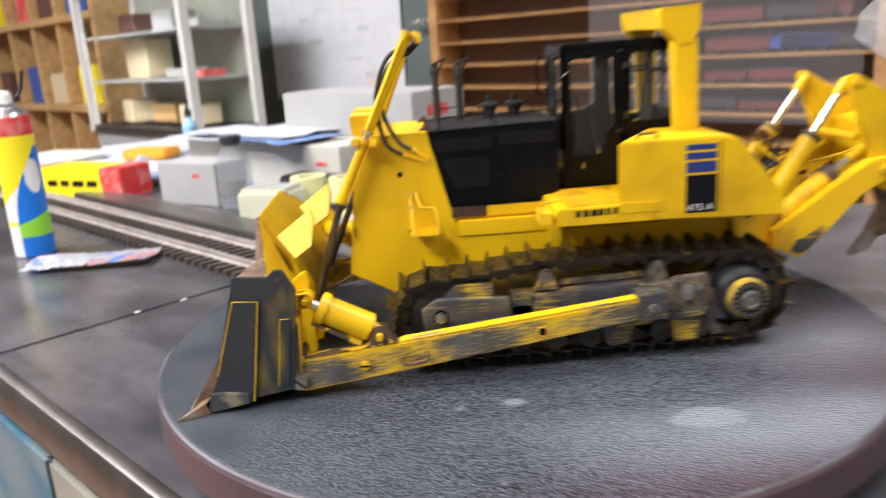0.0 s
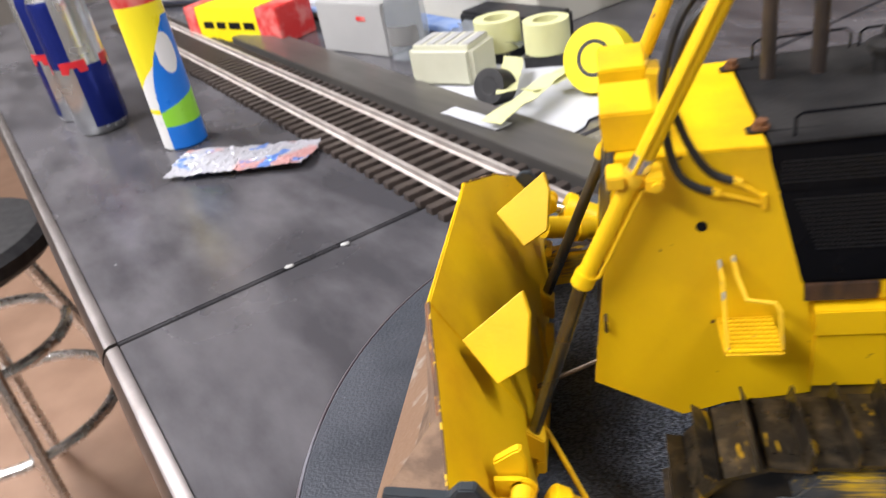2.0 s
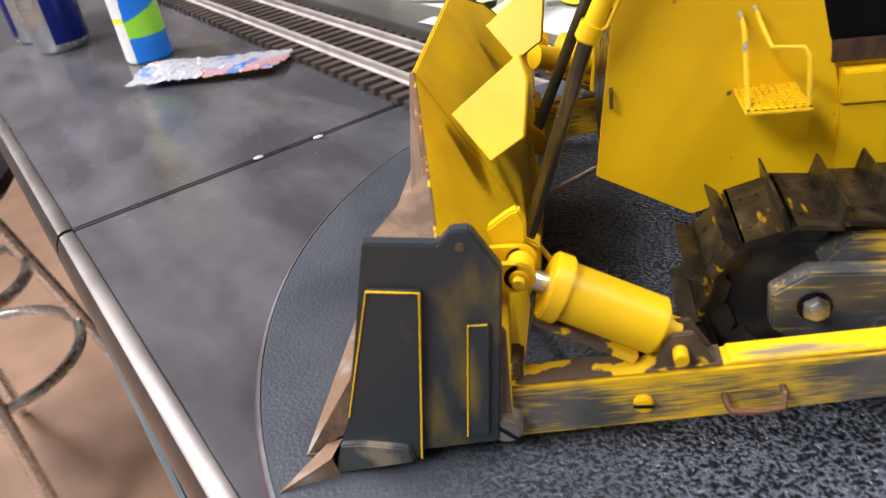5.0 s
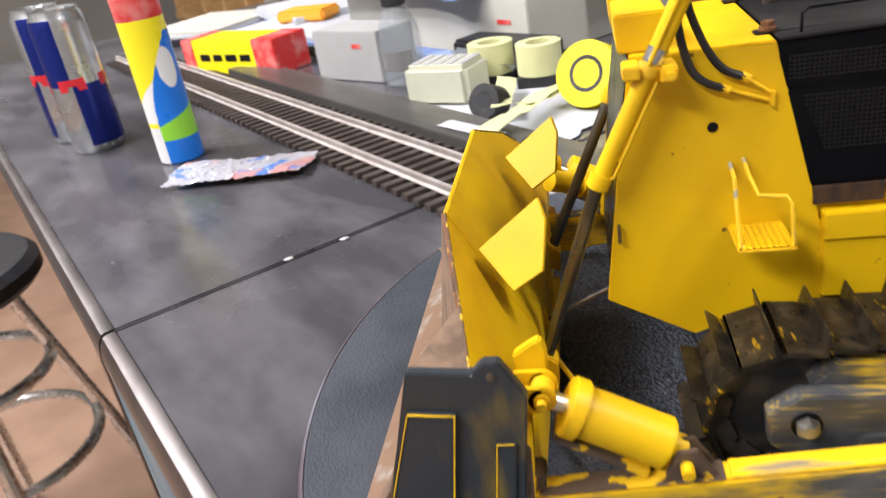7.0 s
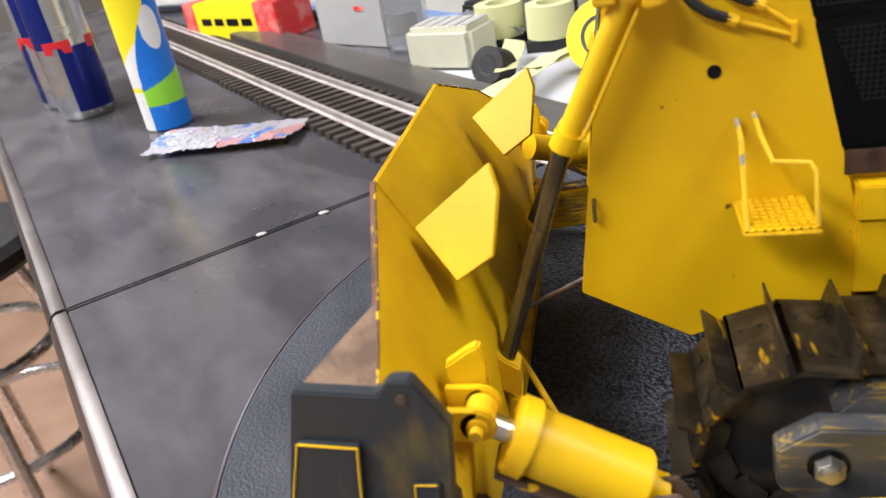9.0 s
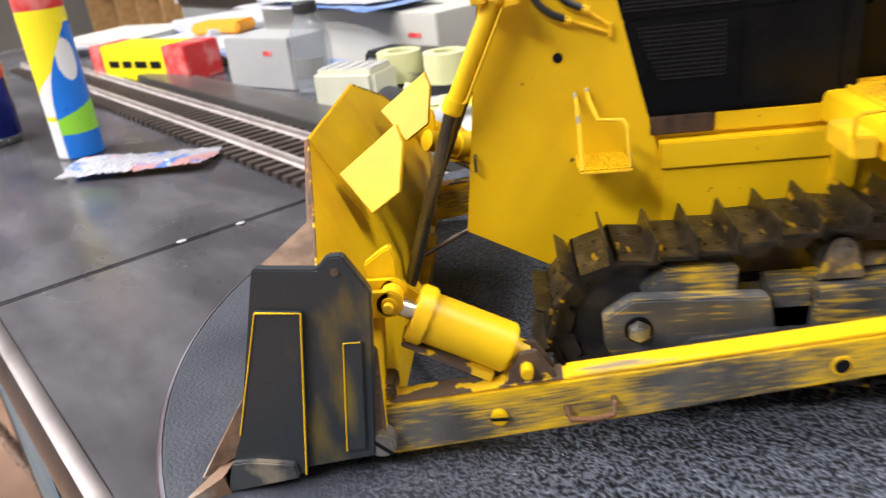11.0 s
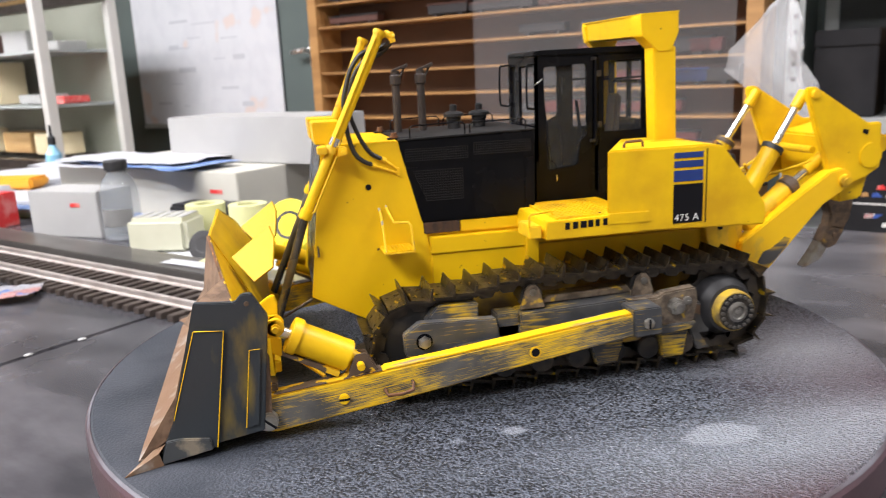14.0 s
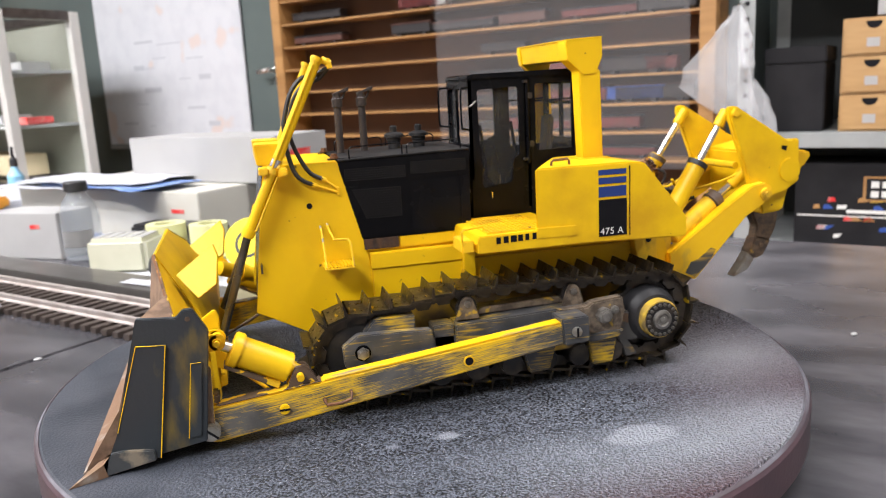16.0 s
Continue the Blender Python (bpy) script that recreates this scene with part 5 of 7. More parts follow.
for s in (-1, 1):
    yc = s * 0.0450
    bm = B(); lathe(bm, [(0.0010, -0.0055), (0.0120, -0.0055), (0.0135, -0.0050), (0.0166, -0.0045), (0.0166, -0.0030), (0.0150, -0.0028), (0.0150, 0.0028), (0.0166, 0.0030), (0.0166, 0.0045), (0.0135, 0.0050), (0.0120, 0.0055), (0.0010, 0.0055)], 40)
    bmesh.ops.transform(bm, matrix=Matrix.Translation((XF, yc, ZC)) @ Matrix.Rotation(radians(90), 4, "X") @ Matrix.Diagonal((0.78, 0.78, 1, 1)), verts=bm.verts)
    part("idler", bm, dark_steel, dozer, "dark steel front idler wheel")
    # sprocket: toothed wheel with a hub and bolts
    bm = B()
    pts = []
    for k in range(44):
        a = 2 * math.pi * k / 44
        r = 0.0146 if (k // 2) % 2 else 0.0126
        pts.append((XR + r * math.cos(a), ZR + r * math.sin(a)))
    prism(bm, pts, *sorted((yc - 0.003, yc + 0.003)), 0.0002)
    spr = part("sprocket", bm, dark_steel, dozer, "dark toothed drive sprocket")
    bm = B(); lathe(bm, [(0.0108, -0.006), (0.0112, -0.004), (0.0112, 0.0042), (0.0106, 0.0056), (0.0094, 0.0072), (0.0090, 0.0084), (0.0076, 0.0088)], 48)
    place = Matrix.Translation((XR, yc + s * 0.0040, ZR)) @ Matrix.Rotation(radians(-90 if s > 0 else 90), 4, "X")
    bmesh.ops.transform(bm, matrix=place, verts=bm.verts); part("drive_case", bm, rubber, spr, "dull black final drive cover")
    bm = B(); lathe(bm, [(0.0078, 0.0), (0.0078, 0.0118), (0.0074, 0.0126), (0.0050, 0.0128), (0.0040, 0.0126)], 40); bmesh.ops.transform(bm, matrix=place, verts=bm.verts); part("hub_ring", bm, hub_yellow, spr, "grimy yellow hub ring"); bm = B(); lathe(bm, [(0.0070, 0.0124), (0.0070, 0.0131), (0.0, 0.0131)], 40); bmesh.ops.transform(bm, matrix=place, verts=bm.verts); part("hub_face", bm, dark_steel, spr)
    bm = B(); lathe(bm, [(0.0040, 0.0130), (0.0038, 0.0138), (0.0030, 0.0142), (0.0026, 0.0142), (0.0022, 0.0134), (0.0012, 0.0134), (0.0010, 0.0140), (0.0, 0.0141)], 30); bmesh.ops.transform(bm, matrix=place, verts=bm.verts); part("hub_cap", bm, scuffed_steel, spr)
    bolt = None
    for k in range(18):
        a = 2 * math.pi * k / 18
        m = pose((XR + 0.0060 * math.cos(a)) * K, (yc + s * 0.0172) * K, (ZR + 0.0060 * math.sin(a)) * K)
        if bolt is None:
            bm = B(); cyl(bm, (0, -0.0006, 0), (0, 0.0008, 0), 0.00070, seg=8); bolt = part("hub_bolt", bm, scuffed_steel, spr); bolt.matrix_basis = m
        else:
            copies(bolt, [m])
    # track frame
    bm = B(); prism(bm, [(-0.0408, 0.0270), (-0.0404, 0.0196), (-0.0340, 0.0150), (-0.0080, 0.0170), (-0.0066, 0.0230), (-0.0080, 0.0298), (-0.0350, 0.0310)], *span(s, 0.0548, 0.0590), 0.0004); yk = part("idler_yoke", bm, yoke_paint, dozer, "worn grey idler yoke")
    bm = B(); prism(bm, [(-0.0325, 0.0296), (-0.0130, 0.0288), (-0.0130, 0.0348), (-0.0276, 0.0352)], *span(s, 0.0460, 0.0546), 0.0005); part("yoke_top", bm, yoke_paint, yk)
    bm = B(); prism(bm, [(-0.0260, 0.0170), (-0.0235, 0.0218), (-0.0060, 0.0232), (-0.0060, 0.0180)], *span(s, 0.0588, 0.0596), 0.0003); part("yoke_rib", bm, yoke_paint, yk)
    bm = B(); cyl(bm, (-0.0338, s * 0.0588, 0.0244), (-0.0338, s * 0.0594, 0.0244), 0.0029, seg=24); part("washer", bm, black, yk); bm = B(); cyl(bm, (-0.0338, s * 0.0592, 0.0244), (-0.0338, s * 0.0610, 0.0244), 0.0023, seg=6, bev=0.0003); cyl(bm, (-0.0338, s * 0.0608, 0.0244), (-0.0338, s * 0.0616, 0.0244), 0.0015, seg=16, bev=0.0002); part("bolt", bm, scuffed_steel, yk, "scuffed steel bolt and washer")
    bm = B(); box(bm, -0.0300, 0.0780, *span(s, 0.0430, 0.0545), 0.0130, 0.0255, 0.0006); fr = part("track_frame", bm, frame_grey, dozer, "grimy grey track frame with yellow remains")
    bm = B(); prism(bm, [(0.0020, 0.0200), (0.0022, 0.0292), (0.0430, 0.0304), (0.0560, 0.0306), (0.0560, 0.0220)], *span(s, 0.0450, 0.0560), 0.0005); part("upper_frame", bm, yoke_paint, fr)
    bm = B(); prism(bm, [(0.0100, 0.0300), (0.0560, 0.0308), (0.0540, 0.0335), (0.0150, 0.0325)], *span(s, 0.0410, 0.0490), 0.0004); part("frame_deck", bm, warm_grime, fr, "brown oily deck plate")
    bm = B(); box(bm, -0.0062, 0.0018, *span(s, 0.0460, 0.0545), 0.0200, 0.0294, 0.0004); part("spring_box", bm, yoke_paint, fr)
    for x in (0.0076, 0.0506):
        z = 0.0300
        bm = B(); prism(bm, [(x - 0.0048, z), (x + 0.0048, z), (x + 0.0022, z + 0.0075), (x + 0.0010, z + 0.0088), (x - 0.0012, z + 0.0088), (x - 0.0024, z + 0.0072)], *span(s, 0.0520, 0.0535), 0.0003)
        prism(bm, [(x - 0.0030, z), (x + 0.0030, z), (x + 0.0014, z + 0.0072), (x - 0.0014, z + 0.0072)], *span(s, 0.0440, 0.0522), 0.0004)
        ca = part("carrier_bracket", bm, warm_grime, fr)
        bm = B(); cyl(bm, (x, s * 0.0533, z + 0.0060), (x, s * 0.0541, z + 0.0060), 0.0013, seg=14); part("pin", bm, scuffed_steel, ca)
        bm = B(); cyl(bm, (x, s * 0.0420, z + 0.0045), (x, s * 0.0520, z + 0.0045), 0.0042, seg=22, bev=0.0004); part("carrier_roller", bm, dark_steel, fr)
    bm = B(); prism(bm, [(0.0420, 0.0304), (0.0540, 0.0306), (0.0560, 0.0322), (0.0690, 0.0332), (0.0700, 0.0270), (0.0680, 0.0190), (0.0430, 0.0200)], *span(s, 0.0540, 0.0590), 0.0006); part("trunnion_block", bm, warm_grime, fr, "brown greasy trunnion block")
    bm = B(); cyl(bm, (0.0602, s * 0.0585, 0.0270), (0.0602, s * 0.0625, 0.0270), 0.0031, seg=8, bev=0.0005); cyl(bm, (0.0602, s * 0.0622, 0.0270), (0.0602, s * 0.0636, 0.0270), 0.0020, seg=18, bev=0.0003); cyl(bm, (0.0652, s * 0.0585, 0.0284), (0.0652, s * 0.0604, 0.0284), 0.0016, seg=14, bev=0.0002); box(bm, 0.0646, 0.0658, *span(s, 0.0600, 0.0612), 0.0280, 0.0288); part("trunnion_pin", bm, scuffed_steel, fr)
    bm = B(); prism(bm, [(0.0535, 0.0200), (0.0540, 0.0165), (0.0665, 0.0175), (0.0690, 0.0200)], *span(s, 0.0540, 0.0602), 0.0003); prism(bm, [(0.0548, 0.0168), (0.0668, 0.0178), (0.0650, 0.0068), (0.0565, 0.0066)], *span(s, 0.0540, 0.0582), 0.0005); part("guard_plate", bm, yoke_paint, fr)
    bm = B(); prism(bm, [(0.0668, 0.0195), (0.0690, 0.0192), (0.0770, 0.0078), (0.0722, 0.0070)], *span(s, 0.0530, 0.0560), 0.0004); part("scraper", bm, frame_grey, fr)
    bm = B(); prism(bm, [(0.0275, 0.0170), (0.0418, 0.0180), (0.0385, 0.0070), (0.0305, 0.0066)], *span(s, 0.0540, 0.0575), 0.0005); part("guard_plate", bm, yoke_paint, fr)
    for x in (-0.018, -0.004, 0.010, 0.024, 0.038, 0.052, 0.066):
        bm = B(); cyl(bm, (x, s * 0.0420, 0.0105), (x, s * 0.0560, 0.0105), 0.0044, seg=20, bev=0.0004); part("track_roller", bm, dark_steel, fr)
    # the chain: links in one mesh each, shoes on them
    tr = None
    for i, (p, a) in enumerate(SHOES):
        m = Matrix.Translation((p.x * K, yc * K, p.y * K)) @ Matrix.Rotation(-(a - math.pi), 4, "Y") @ Matrix.Rotation(radians((9.0 if p.y < 0.01 else 7.5) + 2.5 * math.sin(i * 2.3)), 4, "Y")
        if tr is None:
            track = new("track"); track.parent = dozer; track.empty_display_size = 0.01
            tagged(track, label="chain of steel shoes with worn yellow paint")
            tr = part("track_shoe", shoe_mesh(), track_steel, track); tr.matrix_basis = m
            ln = part("track_link", link_mesh(), dark_steel, track); ln.matrix_basis = m
        else:
            copies(tr, [m]); copies(ln, [m])

# ripper at the back
bm = B(); box(bm, 0.098, 0.112, -0.0225, 0.0225, 0.0240, 0.0560, 0.0008); part("rear_case", bm, yellow_grime, dozer)
for s in (-1, 1):
    y0 = 0.0170
    bm = B(); prism(bm, [(0.1085, 0.0392), (0.1090, 0.0320), (0.1215, 0.0262), (0.1470, 0.0525), (0.1590, 0.0590), (0.1600, 0.0650), (0.1560, 0.0672), (0.1490, 0.0660), (0.1340, 0.0565)], *span(s, 0.0200, 0.0265), 0.0005); ra = part("ripper_arm", bm, arm_yellow, dozer, "yellow ripper arm with grey scuffs")
    bm = B(); prism(bm, [(0.1165, 0.0300), (0.1212, 0.0275), (0.1262, 0.0318), (0.1300, 0.0362), (0.1316, 0.0392), (0.1290, 0.0402), (0.1262, 0.0380), (0.1226, 0.0356), (0.1190, 0.0345)], *span(s, 0.0264, 0.02665)); part("scuff", bm, worn_arm, ra, "bare grey scuffed metal")
    bm = B(); prism(bm, [(0.1395, 0.1010), (0.1430, 0.1015), (0.1480, 0.0985), (0.1700, 0.0850), (0.1764, 0.0852), (0.1772, 0.0660), (0.1700, 0.0618), (0.1610, 0.0590), (0.1520, 0.0620), (0.1500, 0.0700), (0.1400, 0.0965)], *span(s, 0.0190, 0.0225), 0.0006); rp = part("ripper_plate", bm, yellow, dozer, "yellow triangular ripper side plate")
    bm = B(); cyl(bm, (0.1425, s * 0.0180, 0.0985), (0.1425, s * 0.0240, 0.0985), 0.0019, seg=16, bev=0.0003); part("pin", bm, yellow_grime, rp)
    bm = B(); cyl(bm, (0.1716, s * 0.0220, 0.0712), (0.1716, s * 0.0231, 0.0712), 0.0056, seg=26, bev=0.0003); part("round_boss", bm, yellow, rp)
    bm = B(); cyl(bm, (0.1562, s * 0.0255, 0.0620), (0.1562, s * 0.0282, 0.0620), 0.0028, seg=20, bev=0.0004); cyl(bm, (0.1562, s * 0.0281, 0.0620), (0.1562, s * 0.0288, 0.0620), 0.0014, seg=12); part("arm_pin", bm, yellow_grime, rp)
    bm = B(); prism(bm, [(0.1668, 0.0812), (0.1672, 0.0826), (0.1700, 0.0822), (0.1694, 0.0800)], *span(s, 0.0221, 0.0226)); part("slot", bm, black_decal, rp)
    a, b = Vector((0.1415, s * 0.0165, 0.0985)), Vector((0.1120, s * 0.0185, 0.0530))
    d = (b - a).normalized()
    bm = B(); cyl(bm, a.lerp(b, 0.45), b, 0.0040, seg=22, bev=0.0005); rc = part("ripper_cylinder", bm, yellow, dozer, "yellow ripper cylinder")
    bm = B(); cyl(bm, a - d * 0.001, a.lerp(b, 0.13), 0.0024, seg=16, bev=0.0003); part("rod_eye", bm, yellow, rc)
    bm = B(); cyl(bm, a.lerp(b, 0.10), a.lerp(b, 0.5), 0.0016, seg=16); part("rod", bm, chrome, rc, "bright steel rod")
    bm = B(); cyl(bm, a.lerp(b, 0.46), a.lerp(b, 0.50), 0.0046, seg=22); part("band", bm, rubber if s < 0 else brown_grime, rc)
    a, b = Vector((0.1545, s * 0.0150, 0.0720)), Vector((0.1130, s * 0.0205, 0.0450))
    d = (b - a).normalized()
    bm = B(); cyl(bm, a.lerp(b, 0.42), b, 0.0040, seg=22, bev=0.0005); rc = part("ripper_cylinder", bm, yellow_grime, dozer, "grimy yellow ripper cylinder")
    bm = B(); cyl(bm, a, a.lerp(b, 0.24), 0.0026, seg=16, bev=0.0003); part("rod_eye", bm, yellow, rc)
    bm = B(); cyl(bm, a.lerp(b, 0.2), a.lerp(b, 0.45), 0.0017, seg=16); part("rod", bm, chrome, rc)
    bm = B(); cyl(bm, a.lerp(b, 0.40), a.lerp(b, 0.50), 0.0047, seg=22, bev=0.0006); part("gland", bm, flaking, rc)
    bm = B(); tube(bm, [(0.1180, s * 0.0120, 0.0700), (0.1250, s * 0.0080, 0.0640), (0.1330, s * 0.0110, 0.0650), (0.1420, s * 0.0150, 0.0680), (0.1470, s * 0.0170, 0.0700)], 0.0006, 7); part("oil_pipe", bm, yellow, rc)
    bm = B(); tube(bm, [(0.1080, s * 0.0100, 0.0560), (0.1150, s * 0.0120, 0.0660), (0.1220, s * 0.0100, 0.0600), (0.1290, s * 0.0130, 0.0610)], 0.0008, 7); part("hose", bm, rubber, rc)
bm = B(); prism(bm, [(0.1560, 0.0800), (0.1760, 0.0840), (0.1770, 0.0795), (0.1845, 0.0790), (0.1868, 0.0770), (0.1825, 0.0712), (0.1768, 0.0695), (0.1720, 0.0520), (0.1610, 0.0510), (0.1580, 0.0600)], -0.0188, 0.0188, 0.0010); part("ripper_beam", bm, yellow, dozer, "yellow cross beam of the ripper")
bm = B(); tube(bm, [(0.1480, -0.016, 0.0745), (0.1480, 0.016, 0.0745)], 0.0016, 10, False); part("cross_tube", bm, yellow, dozer)
bm = B(); prism(bm, [(0.1680, 0.0560), (0.1800, 0.0560), (0.1818, 0.0470), (0.1805, 0.0400), (0.1770, 0.0335), (0.1690, 0.0355), (0.1702, 0.0420), (0.1675, 0.0480)], -0.0030, 0.0030, 0.0005); shank = part("ripper_shank", bm, brown_grime, dozer, "brown rusty ripper shank")
bm = B(); prism(bm, [(0.1692, 0.0372), (0.1684, 0.0350), (0.1655, 0.0290), (0.1690, 0.0262), (0.1737, 0.0275), (0.1772, 0.0335), (0.1776, 0.0352)], -0.0036, 0.0036, 0.0006); tip = part("ripper_tip", bm, brown_grime, shank, "rusty ripper tip holder"); bm = B(); prism(bm, [(0.1658, 0.0296), (0.1627, 0.0246), (0.1578, 0.0179), (0.1660, 0.0212), (0.1694, 0.0264)], -0.0030, 0.0030, 0.0004); part("point", bm, bare_edge, tip, "scraped bright steel point")
bm = B(); cyl(bm, (0.1722, -0.0042, 0.0325), (0.1722, 0.0042, 0.0325), 0.0011, seg=14); part("pin", bm, brown_grime, shank)

# crumpled brown tape wound round a ripper cylinder, with a dangling hose end
bm = B(); bmesh.ops.create_icosphere(bm, subdivisions=4, radius=0.0044)
for v in bm.verts:
    n = v.co.normalized()
    v.co = n * (0.0044 + 0.0008 * math.sin(9 * n.x + 4 * n.z) + 0.0006 * math.sin(17 * n.y + 11 * n.z) + 0.0004 * math.sin(31 * n.x + 23 * n.y)) + Vector((0.1236, 0.0172, 0.0722))
part("tape_wrap", bm, rust, dozer, "crumpled brown wrapping round a ripper cylinder")
bm = B(); tube(bm, [(0.1250, 0.0130, 0.0720), (0.1285, 0.0120, 0.0700), (0.1278, 0.0120, 0.0660), (0.1240, 0.0125, 0.0620), (0.1180, 0.0130, 0.0560)], 0.0007, 7); part("loose_hose", bm, rubber, dozer, "loose black hose end")

# ---- things on the table ----
white_card = mat("white_card", (0.375, 0.375, 0.372), 0.6, alt=(0.31, 0.31, 0.308), scale=12, amount=0.5)
cream_card = mat("cream_card", (0.50, 0.49, 0.44), 0.6, alt=(0.43, 0.42, 0.37), scale=12, amount=0.5)
paper_white = mat("paper", (0.45, 0.46, 0.49), 0.7, alt=(0.40, 0.42, 0.47), scale=14, amount=0.5)
blue_print = mat("blue_print", (0.10, 0.20, 0.50), 0.5, alt=(0.35, 0.45, 0.65), scale=30, amount=0.7)
film_yellow = mat("yellow_carton", (0.85, 0.70, 0.01), 0.4)
film_red = mat("red_carton", (0.62, 0.03, 0.03), 0.4, alt=(0.7, 0.35, 0.32), scale=60, amount=0.5)
foam_mat = mat("pale_cream_plastic", (0.56, 0.56, 0.44), 0.45, alt=(0.50, 0.50, 0.38), scale=40, amount=0.5)
tape_mat = mat("pale_yellow_tape", (0.58, 0.58, 0.31), 0.6, alt=(0.50, 0.50, 0.26), scale=30, amount=0.5)
tie_mat = mat("dark_sleeper_plastic", (0.035, 0.026, 0.022), 0.55, alt=(0.06, 0.045, 0.038), scale=60, amount=0.6)
rail_mat = mat("rail_steel", (0.60, 0.55, 0.52), 0.42, metal=0.55, alt=(0.42, 0.36, 0.33), scale=60, amount=0.6)
bar_mat = mat("grey_steel_bar", (0.16, 0.15, 0.14), 0.35, metal=0.6, alt=(0.10, 0.095, 0.09), scale=20, amount=0.7, stretch=(0.3, 2, 2))
can_silver = mat("can_silver", (0.60, 0.62, 0.64), 0.25, metal=0.9)
can_blue = mat("can_blue", (0.012, 0.025, 0.22), 0.22, metal=0.6)
can_red = mat("can_red", (0.55, 0.02, 0.03), 0.3)
spray_blue = mat("spray_blue", (0.01, 0.16, 0.62), 0.3)
spray_green = mat("spray_green", (0.25, 0.60, 0.04), 0.3)
spray_yellow = mat("spray_yellow", (0.85, 0.72, 0.02), 0.3)
spray_white = mat("spray_white", (0.72, 0.72, 0.72), 0.3)
bottle_clear = bpy.data.materials.new("clear_plastic")
bottle_clear.use_nodes = True
bc = bottle_clear.node_tree.nodes["Principled BSDF"]
bc.inputs["Base Color"].default_value = (0.34, 0.37, 0.40, 1)
bc.inputs["Roughness"].default_value = 0.08
bc.inputs["Alpha"].default_value = 0.36


def carton(name, size, material, label, at, turn, category="box", bev=0.001):
    bm = B(); box(bm, -size[0] / 2, size[0] / 2, -size[1] / 2, size[1] / 2, 0, size[2], bev)
    g = group_of(name, at, label, category, rz=TURN + turn)
    part("carton", bm, material, g)
    return g


def bars(parent, face, x0, z0, widths, h, gap, material, depth=0.0003):
    """A line of unreadable print: plain bars on the front (y = face) of a box."""
    bm = B()
    x = x0
    for w in widths:
        box(bm, x, x + w, face - depth, face, z0, z0 + h)
        x += w + gap
    part("print", bm, material, parent)


# model railway track, sleepers each on its own
rt = group_of("railway_track", room(-0.60, 0.0455, TABLE), "length of large-gauge model railway track with dark sleepers", "railway track", rz=TURN)
sl = None
for i in range(75):
    u = -0.42 + i * 0.01155
    m = pose(u * K, 0, 0)
    if sl is None:
        bm = B(); box(bm, -0.0031, 0.0031, -0.0320, 0.0320, 0.0, 0.0042, 0.0004); sl = part("sleeper", bm, tie_mat, rt); sl.matrix_basis = m
    else:
        copies(sl, [m])
for w in (-0.0165, 0.0165):
    bm = B(); prism(bm, [(w - 0.0022, 0.0042), (w + 0.0022, 0.0042), (w + 0.0022, 0.0049), (w + 0.0006, 0.0056), (w + 0.0006, 0.0076), (w + 0.0014, 0.0080), (w + 0.0014, 0.0094), (w - 0.0014, 0.0094), (w - 0.0014, 0.0080), (w - 0.0006, 0.0076), (w - 0.0006, 0.0056), (w - 0.0022, 0.0049)], -0.425, 0.437, axis="x")
    part("rail", bm, rail_mat, rt, "worn bright rail")

# steel bars lying beside the track
bm = B(); box(bm, -0.735, -0.19, 0.0800, 0.1080, 0, 0.0085, 0.0006); solid("steel_bar", bm, bar_mat, "flat grey steel bar lying on the table", "steel bar", at=(0, 0, TABLE), rz=TURN)
bm = B(); box(bm, -0.700, -0.22, 0.1095, 0.1200, 0, 0.0060, 0.0006); solid("steel_bar", bm, bar_mat, "narrow dark steel bar beside the flat bar", "steel bar", at=(0, 0, TABLE), rz=TURN)


def drink_can(at, turn):
    g = group_of("drink_can", at, "blue and silver slim drink can with red marks", "drink can", rz=turn, group="drink cans")
    bm = B()
    prof = [(0.0155, 0.0012), (0.0175, 0.0), (0.0192, 0.002), (0.0210, 0.007), (0.0210, 0.055), (0.0210, 0.100), (0.0202, 0.105), (0.0180, 0.1095), (0.0182, 0.1115), (0.0172, 0.1115), (0.0168, 0.1095)]
    lathe(bm, prof, 32)
    for f in bm.faces:
        c = f.calc_center_median()
        a = (math.degrees(math.atan2(c.y, c.x)) + 360) % 360
        up = c.z > 0.055
        f.material_index = 0 if c.z < 0.006 or c.z > 0.104 else (1 if (int(a // 90) % 2 == 0) == up else 0)
    part("can_body", bm, [can_silver, can_blue], g)
    for a in (0, 90, 180, 270):
        bm = B()
        ring = [[bm.verts.new((rr * math.cos(radians(a + da)), rr * math.sin(radians(a + da)), zz)) for rr, zz in ((0.0207, 0.060), (0.0213, 0.060), (0.0213, 0.051 if abs(da) > 8 else 0.055), (0.0207, 0.051 if abs(da) > 8 else 0.055))] for da in range(-28, 29, 4)]
        for p, q in zip(ring, ring[1:]):
            for k in range(4):
                bm.faces.new((p[k], p[(k + 1) % 4], q[(k + 1) % 4], q[k]))
        bm.faces.new(ring[0]); bm.faces.new(ring[-1][::-1])
        bmesh.ops.recalc_face_normals(bm, faces=bm.faces)
        part("red_mark", bm, can_red, g)
    bm = B(); cyl(bm, (0, 0, 0.1088), (0, 0, 0.1096), 0.0165, seg=24); tube(bm, [(0.004, 0.006, 0.1102), (0.010, 0.003, 0.1102), (0.010, -0.003, 0.1102), (0.004, -0.006, 0.1102)], 0.0008, 6); part("lid", bm, can_silver, g)
    return g


drink_can(room(-0.596, -0.082, TABLE), 20)
drink_can(room(-0.655, -0.088, TABLE), 75)

